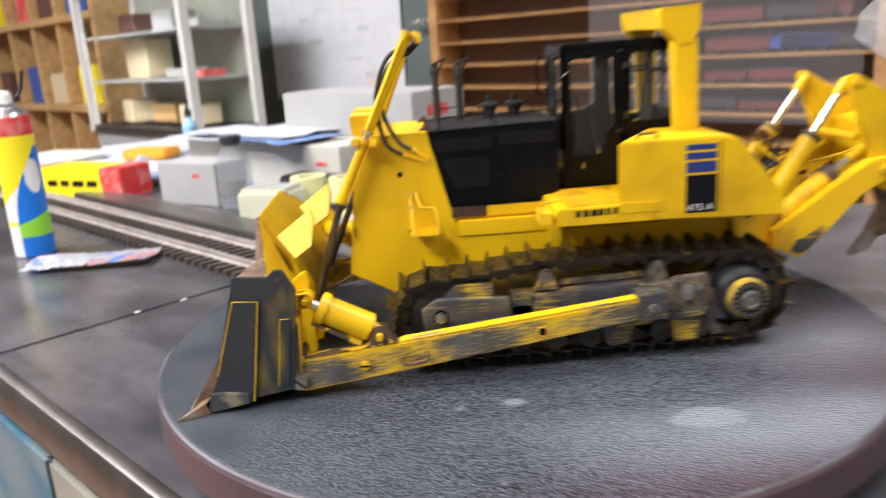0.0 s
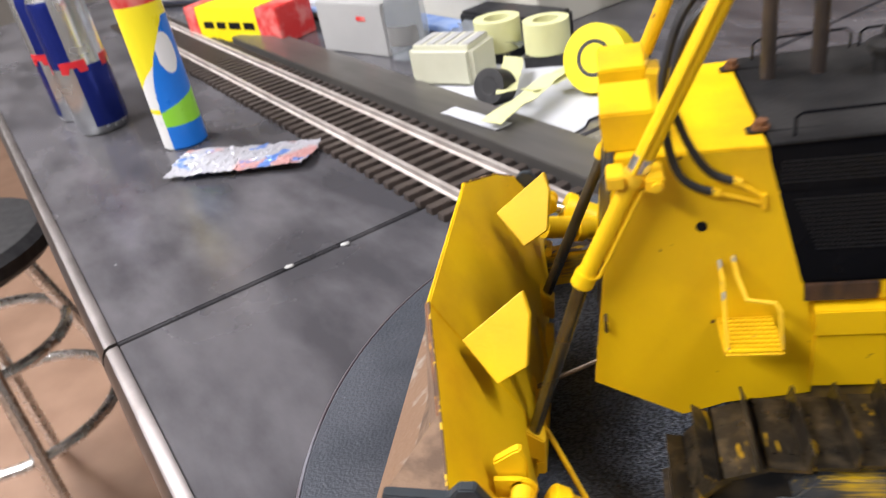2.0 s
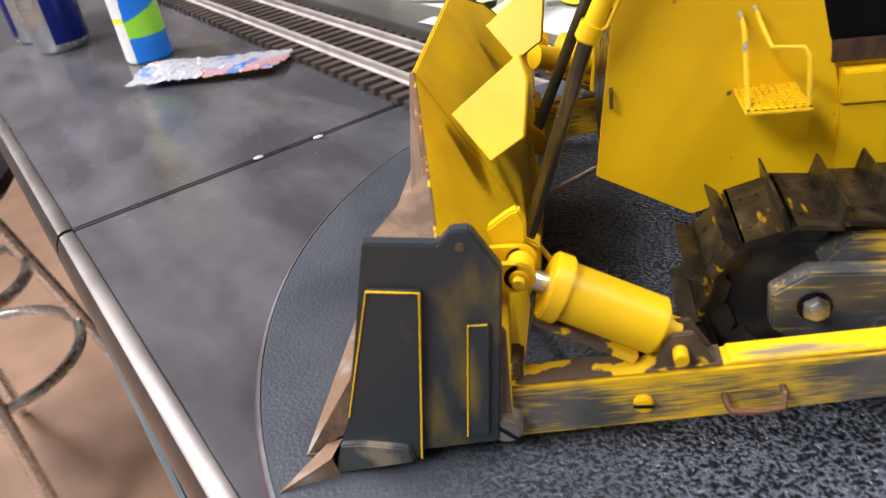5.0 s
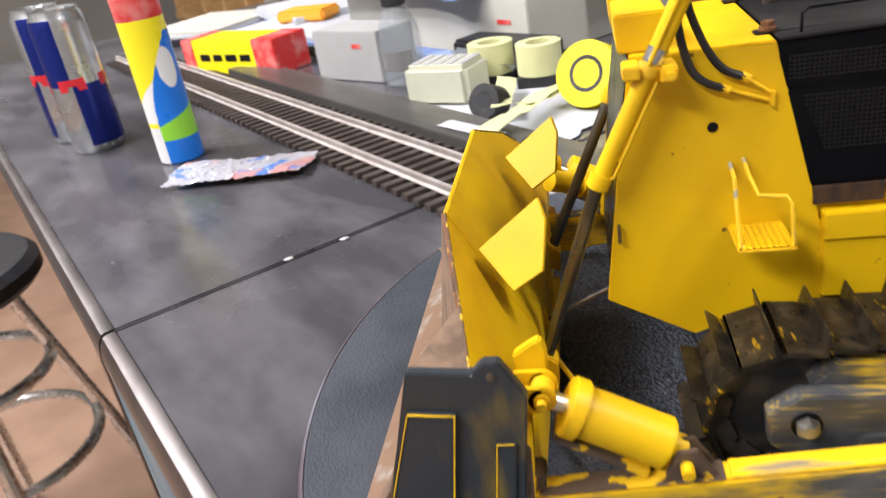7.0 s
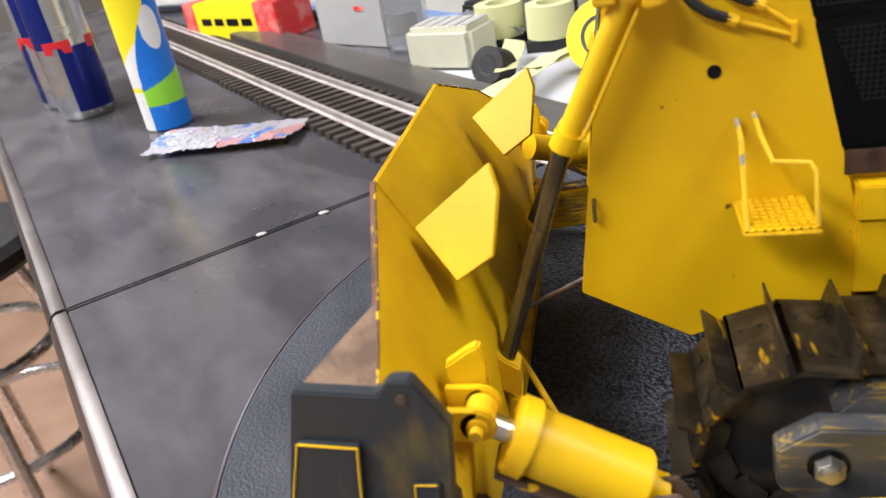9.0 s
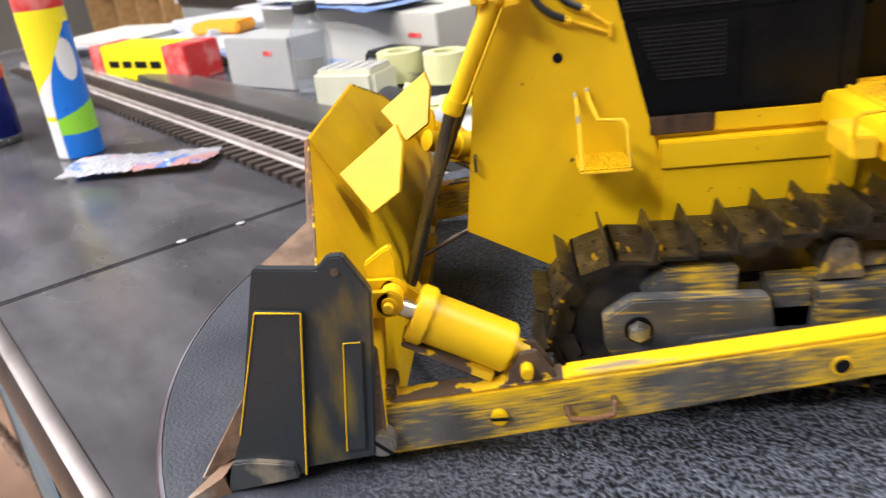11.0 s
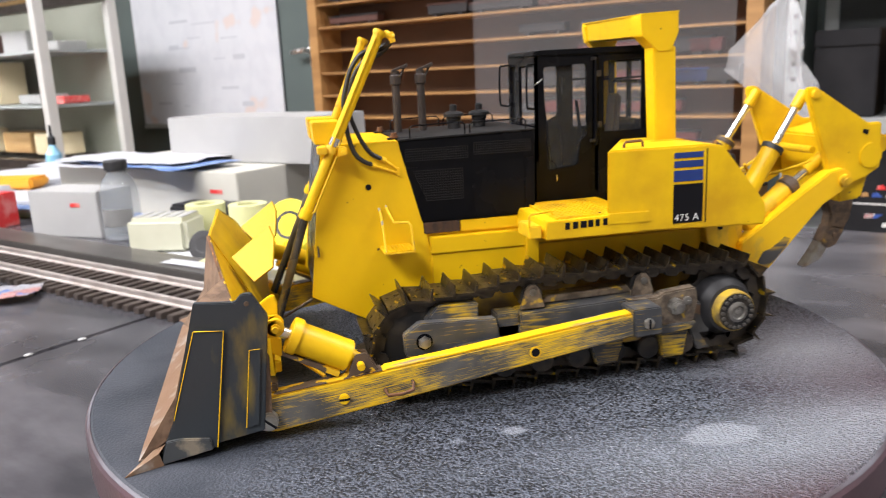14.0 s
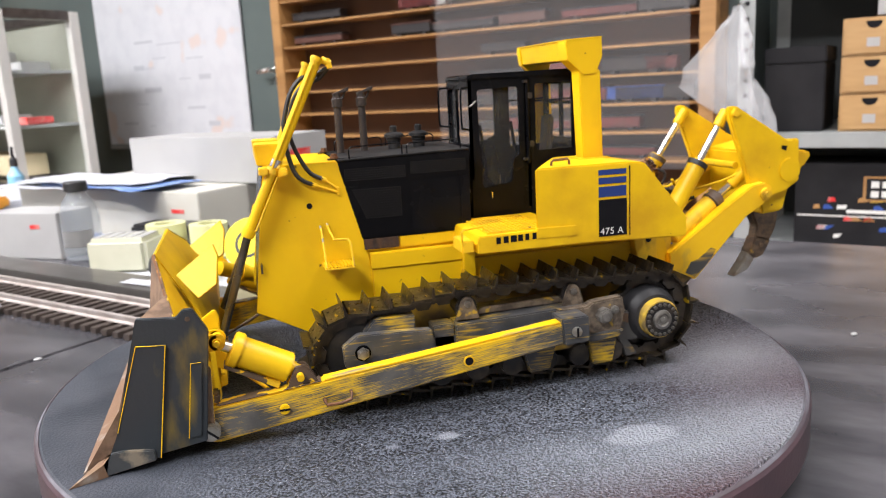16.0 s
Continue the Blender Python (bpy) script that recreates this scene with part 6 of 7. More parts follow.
sp = group_of("spray_can", room(-0.490, -0.045, TABLE), "blue, green and yellow aerosol can with red collar", "spray can")
bm = B()
lathe(bm, [(0.0172, 0.0), (0.0188, 0.0015)] + [(0.0188, 0.0015 + 0.0985 * k / 120) for k in range(1, 121)] + [(0.0186, 0.1015)], 150)
for f in bm.faces:
    c = f.calc_center_median()
    a = math.degrees(math.atan2(c.y, c.x))
    start = -95 + 80 * max(0.0, (c.z - 0.030) / 0.060) ** 2
    blue = start < a < 75 and c.z < 0.092
    oval = ((a + 30) / 26) ** 2 + ((c.z - 0.068) / 0.014) ** 2 < 1
    f.material_index = (3 if oval else 1 if 0.018 < c.z < 0.034 + 0.0001 * (a + 40) else 0) if blue else 2 if c.z > 0.050 + 0.00025 * (a + 120) or 0.028 < c.z < 0.031 else 3
part("can_body", bm, [spray_blue, spray_green, spray_yellow, spray_white], sp)
bm = B(); lathe(bm, [(0.0188, 0.1012), (0.0190, 0.1020), (0.0190, 0.1160), (0.0180, 0.1172)], 36); part("collar", bm, film_red, sp, "red collar band")
bm = B(); lathe(bm, [(0.0180, 0.1170), (0.0170, 0.1190), (0.0120, 0.1230), (0.0080, 0.1240), (0.0080, 0.1270)], 30); part("dome", bm, can_silver, sp)
bm = B(); lathe(bm, [(0.0060, 0.1265), (0.0065, 0.1340), (0.0040, 0.1370)], 16); part("nozzle", bm, spray_white, sp)
bm = B(); tube(bm, [(0.006, 0.004, 0.128), (0.014, 0.006, 0.138), (0.018, 0.006, 0.152)], 0.0016, 8); part("straw", bm, rubber, sp)
sp.scale = (0.84, 0.84, 1.0)


def sheet(name, at, turn, size, material, label, lift=0.004, seed=1, nx=24, ny=12, rough=0.003, category="paper", thick=0.0004):
    """A thin crumpled sheet."""
    bm = B()
    rng = random.Random(seed)
    ph = [(rng.uniform(20, 120), rng.uniform(20, 120), rng.uniform(0, 6)) for _ in range(6)]
    grid = []
    for j in range(ny + 1):
        row = []
        for i in range(nx + 1):
            x, y = (i / nx - 0.5) * size[0], (j / ny - 0.5) * size[1]
            z = sum(math.sin(a * x + b * y + c) for a, b, c in ph) / 6
            ex = rng.uniform(-1, 1) * size[1] * 0.03
            row.append(bm.verts.new((x + ex, y + ex, lift + rough * z + rng.uniform(-0.15, 0.15) * rough)))
        grid.append(row)
    for j in range(ny):
        for i in range(nx):
            bm.faces.new((grid[j][i], grid[j][i + 1], grid[j + 1][i + 1], grid[j + 1][i]))
    g = bmesh.ops.extrude_face_region(bm, geom=bm.faces[:])
    bmesh.ops.translate(bm, verts=[v for v in g["geom"] if isinstance(v, bmesh.types.BMVert)], vec=(0, 0, thick))
    bmesh.ops.recalc_face_normals(bm, faces=bm.faces)
    return solid(name, bm, material, label, category, at=at, rz=TURN + turn)


wrapper = mat("printed_foil_wrapper", (0.40, 0.40, 0.44), 0.3, metal=0.2, alt=(0.50, 0.22, 0.20), scale=30, amount=0.8, spots=(0.10, 0.20, 0.50), spot_scale=50, spot_at=0.62, lo=0.57, hi=0.63, bump=1.0, bump_scale=120)
sheet("wrapper", room(-0.407, -0.030, TABLE), 47, (0.098, 0.040), wrapper, "crumpled white printed foil wrapper", 0.0050, 3, 60, 22, 0.0046, "wrapper")
for x, y in ((-0.2555, -0.063), (-0.2530, -0.033), (0.150, 0.195)):
    bm = B(); bmesh.ops.create_icosphere(bm, subdivisions=2, radius=0.0016); bmesh.ops.scale(bm, vec=(1.6, 1.0, 0.5), verts=bm.verts)
    solid("paint_chip", bm, white_card, "tiny white paint chip on the table", "paint chip", at=room(x, y, TABLE + 0.0008), rz=30)

# cartons behind the track
g = carton("film_box", (0.150, 0.046, 0.036), film_yellow, "yellow and red carton lying on the table", room(-0.752, 0.108, TABLE), 20)
for x0, x1 in ((-0.0755, -0.055), (0.042, 0.0755)):
    bm = B(); box(bm, x0, x1, -0.0235, 0.0235, -0.0000, 0.0364, 0.001); part("red_end", bm, film_red, g)
bars(g, -0.0232, -0.046, 0.014, (0.016, 0.014, 0.018, 0.016), 0.007, 0.006, black_decal)
g = carton("small_carton", (0.088, 0.046, 0.045), white_card, "plain white carton with a small red mark", room(-0.569, 0.159, TABLE), 14)
bars(g, -0.0232, 0.010, 0.030, (0.012,), 0.004, 0.002, film_red)
g = group_of("plastic_bottle", room(-0.503, 0.160, TABLE), "clear plastic bottle with black cap and label", "bottle")
bm = B(); lathe(bm, [(0.0140, 0.0), (0.0172, 0.002), (0.0176, 0.036), (0.0170, 0.046), (0.0140, 0.056), (0.0088, 0.0625), (0.0078, 0.066)], 32); o = part("bottle_body", bm, bottle_clear, g); o.visible_shadow = False
bm = B()
ring = [[bm.verts.new((0.0179 * math.cos(radians(a)), 0.0179 * math.sin(radians(a)), z)) for z in (0.014, 0.030)] for a in range(-150, -49, 10)]
for p, q in zip(ring, ring[1:]):
    bm.faces.new((p[0], q[0], q[1], p[1]))
bmesh.ops.solidify(bm, geom=bm.faces[:], thickness=0.0003)
part("bottle_label", bm, white_card, g, "small white label")
bm = B(); lathe(bm, [(0.0098, 0.0655), (0.0106, 0.0662), (0.0106, 0.0735), (0.0096, 0.0745)], 24); part("cap", bm, rubber, g, "black screw cap")
g = group_of("slotted_holder", room(-0.416, 0.146, TABLE), "pale cream plastic holder with slots", "holder", rz=TURN + 27)
bm = B(); box(bm, -0.027, 0.027, -0.020, 0.020, 0, 0.031, 0.004); part("holder_body", bm, foam_mat, g)
for i in range(5):
    bm = B(); box(bm, -0.022 + i * 0.0098, -0.016 + i * 0.0098, -0.014, 0.014, 0.0310, 0.0318); part("slot", bm, white_card, g)
for u, w, r, t in ((-0.421, 0.193, 0.0180, 25), (-0.379, 0.207, 0.0172, 40)):
    g = group_of("tape_roll", room(u, w, TABLE + 0.010), "roll of pale yellow masking tape", "tape roll", rz=TURN + t, group="pale tape rolls")
    bm = B(); lathe(bm, [(r * 0.55, 0.0), (r, 0.0), (r, 0.023), (r * 0.55, 0.023), (r * 0.55, 0.0)], 28); part("tape", bm, tape_mat, g)
    bm = B(); box(bm, -r * 0.9, r * 0.9, -r * 0.9, r * 0.9, -0.010, -0.0003); part("stand_block", bm, rubber, g)
for u, w, r in ((-0.345, 0.132, 0.012), (-0.300, 0.185, 0.022)):
    g = group_of("tape_roll", room(u, w, TABLE), "roll of tape with dark core standing on paper", "tape roll", rz=TURN + 20)
    bm = B(); lathe(bm, [(r * 0.55, -0.008), (r, -0.008), (r, 0.008), (r * 0.55, 0.008)], 28)
    bmesh.ops.transform(bm, matrix=Matrix.Translation((0, 0, r)) @ Matrix.Rotation(radians(68), 4, "X"), verts=bm.verts); part("tape", bm, rubber if r < 0.02 else film_yellow, g)
    bm = B(); lathe(bm, [(r * 0.30, -0.0078), (r * 0.55, -0.0082), (r * 0.55, 0.0082), (r * 0.30, 0.0078)], 28)
    bmesh.ops.transform(bm, matrix=Matrix.Translation((0, 0, r)) @ Matrix.Rotation(radians(68), 4, "X"), verts=bm.verts); part("core", bm, rubber, g)
for u, w, t, ln in ((-0.306, 0.128, -68, 0.085), (-0.352, 0.150, -42, 0.070), (-0.318, 0.165, -80, 0.060)):
    sheet("tape_strip", room(u, w, TABLE), t, (ln, 0.014), tape_mat, "loose strip of pale yellow tape", 0.014, int(ln * 999) + int(t), 12, 3, 0.004, "tape strip")
sheet("paper_sheet", room(-0.345, 0.165, TABLE), 10, (0.15, 0.12), paper_white, "white sheet of paper lying on the table", 0.0012, 5, 10, 8, 0.0006)

sheet("paper_strip", room(-0.316, 0.094, TABLE + 0.0086), 4, (0.056, 0.012), paper_white, "narrow white paper strip on the steel bar", 0.0006, 9, 8, 3, 0.0004)
sheet("plastic_film", room(-0.445, 0.205, TABLE), 20, (0.085, 0.060), bottle_clear, "crumpled clear plastic film", 0.014, 31, 26, 18, 0.012, "plastic film")
bm = B(); box(bm, -0.05, 0.05, -0.018, 0.018, 0, 0.024, 0.003); solid("dark_case", bm, rubber, "small dark case among the clutter", "case", at=room(-0.455, 0.235, TABLE), rz=TURN + 8)

# large white boxes with papers
g = carton("flat_box", (0.30, 0.20, 0.052), cream_card, "large flat white cardboard box", room(-0.60, 0.345, TABLE), 3)
bars(g, -0.1003, 0.110, 0.030, (0.018,), 0.004, 0.002, film_red)
g = carton("large_box", (0.225, 0.088, 0.050), white_card, "large white cardboard box stacked on another", room(-0.520, 0.364, TABLE + 0.0525), 3)
bm = B(); box(bm, 0.1126, 0.1129, -0.020, 0.014, 0.022, 0.034); part("print", bm, film_red, g)
bm = B(); box(bm, -0.14, 0.155, -0.012, 0.012, 0, 0.006, 0.001); solid("blue_folder", bm, blue_print, "thin dark blue folder under the boxes", "folder", at=room(-0.470, 0.228, TABLE), rz=TURN + 3)
for i, (u, w, z, t) in enumerate(((-0.66, 0.262, 0.0535, 8), (-0.60, 0.268, 0.0560, -6), (-0.63, 0.272, 0.0590, 3))):
    sheet("paper_sheet", room(u, w, TABLE + z), t, (0.21, 0.085), paper_white if i != 1 else blue_print, "loose sheets of paper on the flat box", 0.0015, 20 + i, 16, 8, 0.0016)
for i, (u, w, sx, sy, h, t) in enumerate(((-0.80, 0.235, 0.26, 0.15, 0.022, 12), (-0.90, 0.30, 0.22, 0.16, 0.030, -8), (-1.06, 0.18, 0.18, 0.14, 0.020, 25))):
    g = group_of("paper_stack", room(u, w, TABLE), "uneven stack of white papers and envelopes", "paper stack", rz=TURN + t)
    for k in range(5):
        bm = B(); box(bm, -sx / 2 + 0.014 * math.sin(k * 2.1), sx / 2 + 0.014 * math.sin(k * 1.3), -sy / 2 + 0.010 * math.cos(k), sy / 2 + 0.010 * math.cos(k * 2), h * k / 5, h * (k + 0.9) / 5)
        part("envelope", bm, (paper_white, cream_card, paper_white, blue_print, paper_white)[(k + i) % 5], g)
bm = B(); box(bm, -0.035, 0.035, -0.02, 0.02, 0, 0.014, 0.003); solid("orange_packet", bm, mat("orange_packet", (0.8, 0.35, 0.03), 0.5), "small orange packet on the paper stack", "packet", at=room(-0.83, 0.225, TABLE + 0.0225), rz=TURN + 30)
g = group_of("dropper_bottle", room(-1.05, 0.40, TABLE), "small light blue dropper bottle with black top", "bottle")
bm = B(); lathe(bm, [(0.011, 0.0), (0.0125, 0.002), (0.0125, 0.040), (0.006, 0.050), (0.005, 0.056)], 20); part("bottle_body", bm, mat("light_blue_plastic", (0.25, 0.50, 0.68), 0.3), g)
bm = B(); lathe(bm, [(0.006, 0.055), (0.006, 0.066), (0.0025, 0.070), (0.0020, 0.086)], 16); part("cap", bm, rubber, g)

# panel under the table's edge and a stool
g = group_of("apron_panel", room(0, 0, 0), "pale painted panel under the table edge with a blue end", "panel", rz=TURN)
bm = B(); box(bm, -0.165, 0.10, -0.1545, -0.1500, -0.200, -0.056, 0.002); part("panel", bm, mat("pale_panel_paint", (0.26, 0.25, 0.20), 0.5, alt=(0.16, 0.17, 0.17), scale=12, amount=0.7), g)
bm = B(); box(bm, -0.290, -0.166, -0.1550, -0.1500, -0.180, -0.056, 0.002); part("blue_end", bm, mat("dull_blue_paint", (0.03, 0.11, 0.17), 0.5, alt=(0.14, 0.18, 0.20), scale=20, amount=0.8), g)
stool = group_of("stool", room(-1.00, -0.285, FLOOR), "round black stool with chrome tube legs and foot ring", "stool")
bm = B(); lathe(bm, [(0.0, 0.455), (0.130, 0.455), (0.140, 0.465), (0.140, 0.480), (0.130, 0.490), (0.0, 0.494)], 40); part("seat", bm, rubber, stool)
for k in range(4):
    a = math.pi / 4 + k * math.pi / 2
    bm = B(); tube(bm, [(0.08 * math.cos(a), 0.08 * math.sin(a), 0.455), (0.13 * math.cos(a), 0.13 * math.sin(a), 0.25), (0.19 * math.cos(a), 0.19 * math.sin(a), 0.0)], 0.0095, 10); part("leg", bm, chrome, stool, "chrome tube leg")
for z, r in ((0.22, 0.128), (0.34, 0.105)):
    bm = B(); tube(bm, [(r * math.cos(2 * math.pi * k / 32), r * math.sin(2 * math.pi * k / 32), z) for k in range(33)], 0.0080, 10, False); part("foot_ring", bm, chrome, stool, "chrome foot ring")

# ---- furniture along the far wall ----
pine = mat("pine_wood", (0.48, 0.30, 0.13), 0.5, alt=(0.36, 0.21, 0.085), scale=14, amount=0.8, stretch=(0.4, 3, 3), bump=0.15)
oak = mat("brown_shelf_wood", (0.42, 0.23, 0.085), 0.45, alt=(0.30, 0.155, 0.055), scale=14, amount=0.8, stretch=(0.4, 3, 3), bump=0.15)
steel_grey = mat("grey_steel_paint", (0.32, 0.34, 0.34), 0.45, alt=(0.25, 0.27, 0.27), scale=20, amount=0.5)
dark_back = mat("dark_backing", (0.035, 0.04, 0.042), 0.7, alt=(0.05, 0.055, 0.055), scale=5, amount=0.6)
rack_back = mat("brown_backing", (0.13, 0.065, 0.035), 0.6, alt=(0.09, 0.045, 0.025), scale=6, amount=0.7)
black_card = mat("black_card", (0.010, 0.010, 0.012), 0.6, alt=(0.018, 0.018, 0.020), scale=20, amount=0.6, spec=0.2)
model_dark = mat("model_dark", (0.03, 0.028, 0.03), 0.4)
model_brown = mat("model_brown", (0.10, 0.045, 0.035), 0.45)
model_red = mat("model_red", (0.15, 0.022, 0.020), 0.5, alt=(0.09, 0.02, 0.018), scale=40, amount=0.7)
model_blue = mat("model_blue", (0.03, 0.08, 0.32), 0.4)
model_green = mat("model_green", (0.10, 0.28, 0.06), 0.4)
beige_card = mat("beige_card", (0.55, 0.46, 0.30), 0.6)
pane_glass = glass("cabinet_glass", (0.95, 0.97, 0.96), 0.02, 1.1)
haze = bpy.data.materials.new("hazy_plastic")
haze.use_nodes = True
hb = haze.node_tree.nodes["Principled BSDF"]
hb.inputs["Base Color"].default_value = (0.55, 0.55, 0.56, 1)
hb.inputs["Roughness"].default_value = 0.3
hb.inputs["Alpha"].default_value = 0.065
bag_mat = bpy.data.materials.new("bag_film")
bag_mat.use_nodes = True
hb = bag_mat.node_tree.nodes["Principled BSDF"]
hb.inputs["Base Color"].default_value = (0.80, 0.82, 0.85, 1)
hb.inputs["Roughness"].default_value = 0.2
hb.inputs["Alpha"].default_value = 0.27


# paper plan on the wall
plan_mat = mat("printed_plan_paper", (0.60, 0.62, 0.66), 0.6, alt=(0.53, 0.55, 0.60), scale=18, amount=0.6, spots=(0.62, 0.54, 0.52), spot_scale=9, spot_at=0.62)
g = group_of("wall_plan", room(-1.459, 1.035, 0.006), "large white printed plan hung on the wall", "wall plan", rz=TURN)
bm = B(); box(bm, -0.272, 0.272, 0.004, 0.010, 0.0, 0.72, 0.001); part("plan_sheet", bm, plan_mat, g)
rng = random.Random(4)
faint = mat("faint_print", (0.46, 0.48, 0.53), 0.7)
for k in range(26):
    x, z = rng.uniform(-0.24, 0.20), rng.uniform(0.04, 0.64)
    bm = B(); box(bm, x, x + rng.uniform(0.02, 0.09), 0.0034, 0.0040, z, z + rng.choice((0.003, 0.006, 0.012))); part("print_mark", bm, faint, g)
bm = B(); box(bm, -0.276, 0.276, 0.002, 0.012, -0.012, -0.002, 0.002); part("bottom_rail", bm, steel_grey, g)
dr = group_of("door_1", room(-1.105, 1.03, FLOOR), "green-grey painted steel door with a handle", "door", rz=TURN, kind="structure")
bm = B(); box(bm, -0.066, 0.066, 0.0, 0.018, 0.01, 1.75, 0.003); part("door_leaf", bm, green_grey, dr)
bm = B(); box(bm, 0.022, 0.040, -0.004, 0.001, 0.835, 0.895, 0.002); cyl(bm, (0.031, -0.004, 0.87), (0.031, -0.030, 0.87), 0.006, seg=12); tube(bm, [(0.031, -0.028, 0.87), (0.010, -0.030, 0.868), (-0.004, -0.028, 0.866)], 0.006, 8); part("door_handle", bm, chrome, dr, "bright lever handle on a plate")

# wooden rack with model wagons
rack = group_of("display_rack", room(-0.595, 0.97, FLOOR), "brown wooden wall rack of many narrow shelves", "display rack", rz=TURN)
for x in (-0.413, 0.468):
    bm = B(); box(bm, x - 0.012, x + 0.012, -0.004, 0.075, 0.0, 1.32, 0.001); part("side_board", bm, oak, rack)
bm = B(); box(bm, -0.401, 0.456, 0.068, 0.076, 0.0, 1.32); part("back_board", bm, rack_back, rack)
LEVELS = [0.258 - 0.0460 * k for k in range(-6, 13)]
board = None
for z in LEVELS:
    m = pose(0, 0, (z - FLOOR) * K)
    if board is None:
        bm = B(); box(bm, -0.400, 0.455, 0.0, 0.068, -0.0042, 0.0, 0.0006); board = part("shelf_board", bm, oak, rack); board.matrix_basis = m
    else:
        copies(board, [m])


def wagon(u, z, length, height, material, roof, k):
    g = group_of("model_wagon", room(u, 1.005, z), "small model railway wagon on the rack shelf", "model wagon", rz=TURN, group="wagons on the rack")
    bm = B(); box(bm, -length / 2, length / 2, -0.012, 0.012, 0.006, height, 0.0015); part("wagon_body", bm, material, g)
    bm = B(); box(bm, -length / 2 - 0.002, length / 2 + 0.002, -0.013, 0.013, height, height + 0.003, 0.001); part("roof", bm, roof, g)
    for x in (-length * 0.32, length * 0.32):
        bm = B(); cyl(bm, (x, -0.010, 0.004), (x, 0.010, 0.004), 0.0042, seg=10); part("axle", bm, model_dark, g)


# the upper shelves are full of dark rolling stock, the lower ones stand empty but for the end behind the sheet
rng = random.Random(11)
for k, z in enumerate(LEVELS[3:13]):
    u = -0.985 if k < 6 else -0.56
    while u < -0.17:
        ln = rng.choice((0.07, 0.09, 0.11, 0.13))
        if rng.random() < (0.85 if u > -0.58 else 0.7) and u + ln < -0.15 and (k < 5 or u > -0.62):
            wagon(u + ln / 2, z, ln, rng.choice((0.018, 0.023, 0.027)), rng.choice((model_dark, model_dark, model_brown, model_dark, model_dark, model_red)), rng.choice((model_dark, model_dark, model_brown)), 0)
        u += ln + rng.choice((0.004, 0.012, 0.03))
wagon(-0.655, LEVELS[6], 0.10, 0.026, white_card, model_red, 0)
wagon(-0.25, LEVELS[10], 0.10, 0.024, model_blue, model_blue, 0)
wagon(-0.205, LEVELS[9], 0.05, 0.022, model_red, model_red, 0)
bm = B(); box(bm, -0.605, -0.150, 0.955, 0.9575, -0.03, 0.42); o = solid("plastic_sheet", bm, haze, "hazy clear plastic sheet in front of the rack", "plastic sheet", at=(0, 0, 0), rz=TURN); o.visible_shadow = False

# steel shelving with drawers, boxes and a bag
shelf = group_of("steel_shelving", room(0.134, 0.97, FLOOR), "grey steel shelving with perforated uprights", "shelving", rz=TURN)
for x, y in ((-0.205, 0.0), (-0.205, 0.30), (0.42, 0.0), (0.42, 0.30)):
    bm = B(); box(bm, x - 0.011, x + 0.011, y - 0.0015, y + 0.0015, 0, 1.5); box(bm, x - 0.011, x - 0.008, y, y + 0.02, 0, 1.5)
    up = part("upright", bm, steel_grey, shelf)
    if y == 0.0 and x < 0:
        bm = B()
        for k in range(22):
            box(bm, x - 0.003, x + 0.003, -0.0022, -0.0014, 0.60 + k * 0.022, 0.606 + k * 0.022)
        part("slots", bm, black_decal, up)
for z in (0.043, 0.34, 0.555, 0.7235, 1.02):
    bm = B(); box(bm, -0.19, 0.41, 0.0, 0.30, z - 0.022 if z > 0.7 and z < 0.8 else z - 0.016, z, 0.001); part("shelf_board", bm, steel_grey, shelf)
bm = B(); box(bm, -0.20, 0.42, 0.305, 0.312, 0.02, 1.5); part("back_sheet", bm, dark_back, shelf)
SZ = FLOOR + 0.7237
for k in range(3):
    for j in range(3):
        g = group_of("drawer_box", room(0.092 + j * 0.0785, 1.06, SZ + k * 0.0520), "light wooden drawer box with half-round finger hole and white label", "drawer box", rz=TURN, group="wooden drawer boxes")
        bm = B(); box(bm, -0.0385, 0.0385, -0.075, 0.075, 0.0, 0.0512, 0.0012); part("case", bm, pine, g)
        bm = B(); box(bm, -0.0350, 0.0350, -0.0775, -0.0752, 0.003, 0.046, 0.0008); part("drawer_front", bm, pine, g)
        bm = B(); prism(bm, [(0.010 * math.cos(a), 0.0462 + 0.010 * math.sin(a)) for a in [math.pi + math.pi * q / 12 for q in range(13)]], -0.0780, -0.0774); part("finger_hole", bm, black_decal, g)
        bm = B(); box(bm, -0.008, 0.008, -0.0781, -0.0776, 0.012, 0.024); part("label_card", bm, white_card, g)
bm = B(); box(bm, -0.05, 0.12, -0.07, 0.07, 0, 0.030, 0.001); solid("white_box", bm, white_card, "white box on top of the drawer boxes", "box", at=room(0.140, 1.06, SZ + 0.1570), rz=TURN + 4)
g = group_of("black_box", room(-0.008, 1.05, SZ), "plain black box on the steel shelf", "box", rz=TURN)
bm = B(); box(bm, -0.0412, 0.0412, -0.0592, 0.0592, 0, 0.098, 0.002); part("box_body", bm, black_card, g)
bm = B(); box(bm, -0.042, 0.042, -0.06, 0.06, 0.0985, 0.122, 0.002); part("lid", bm, black_card, g)
SB = FLOOR + 0.5552
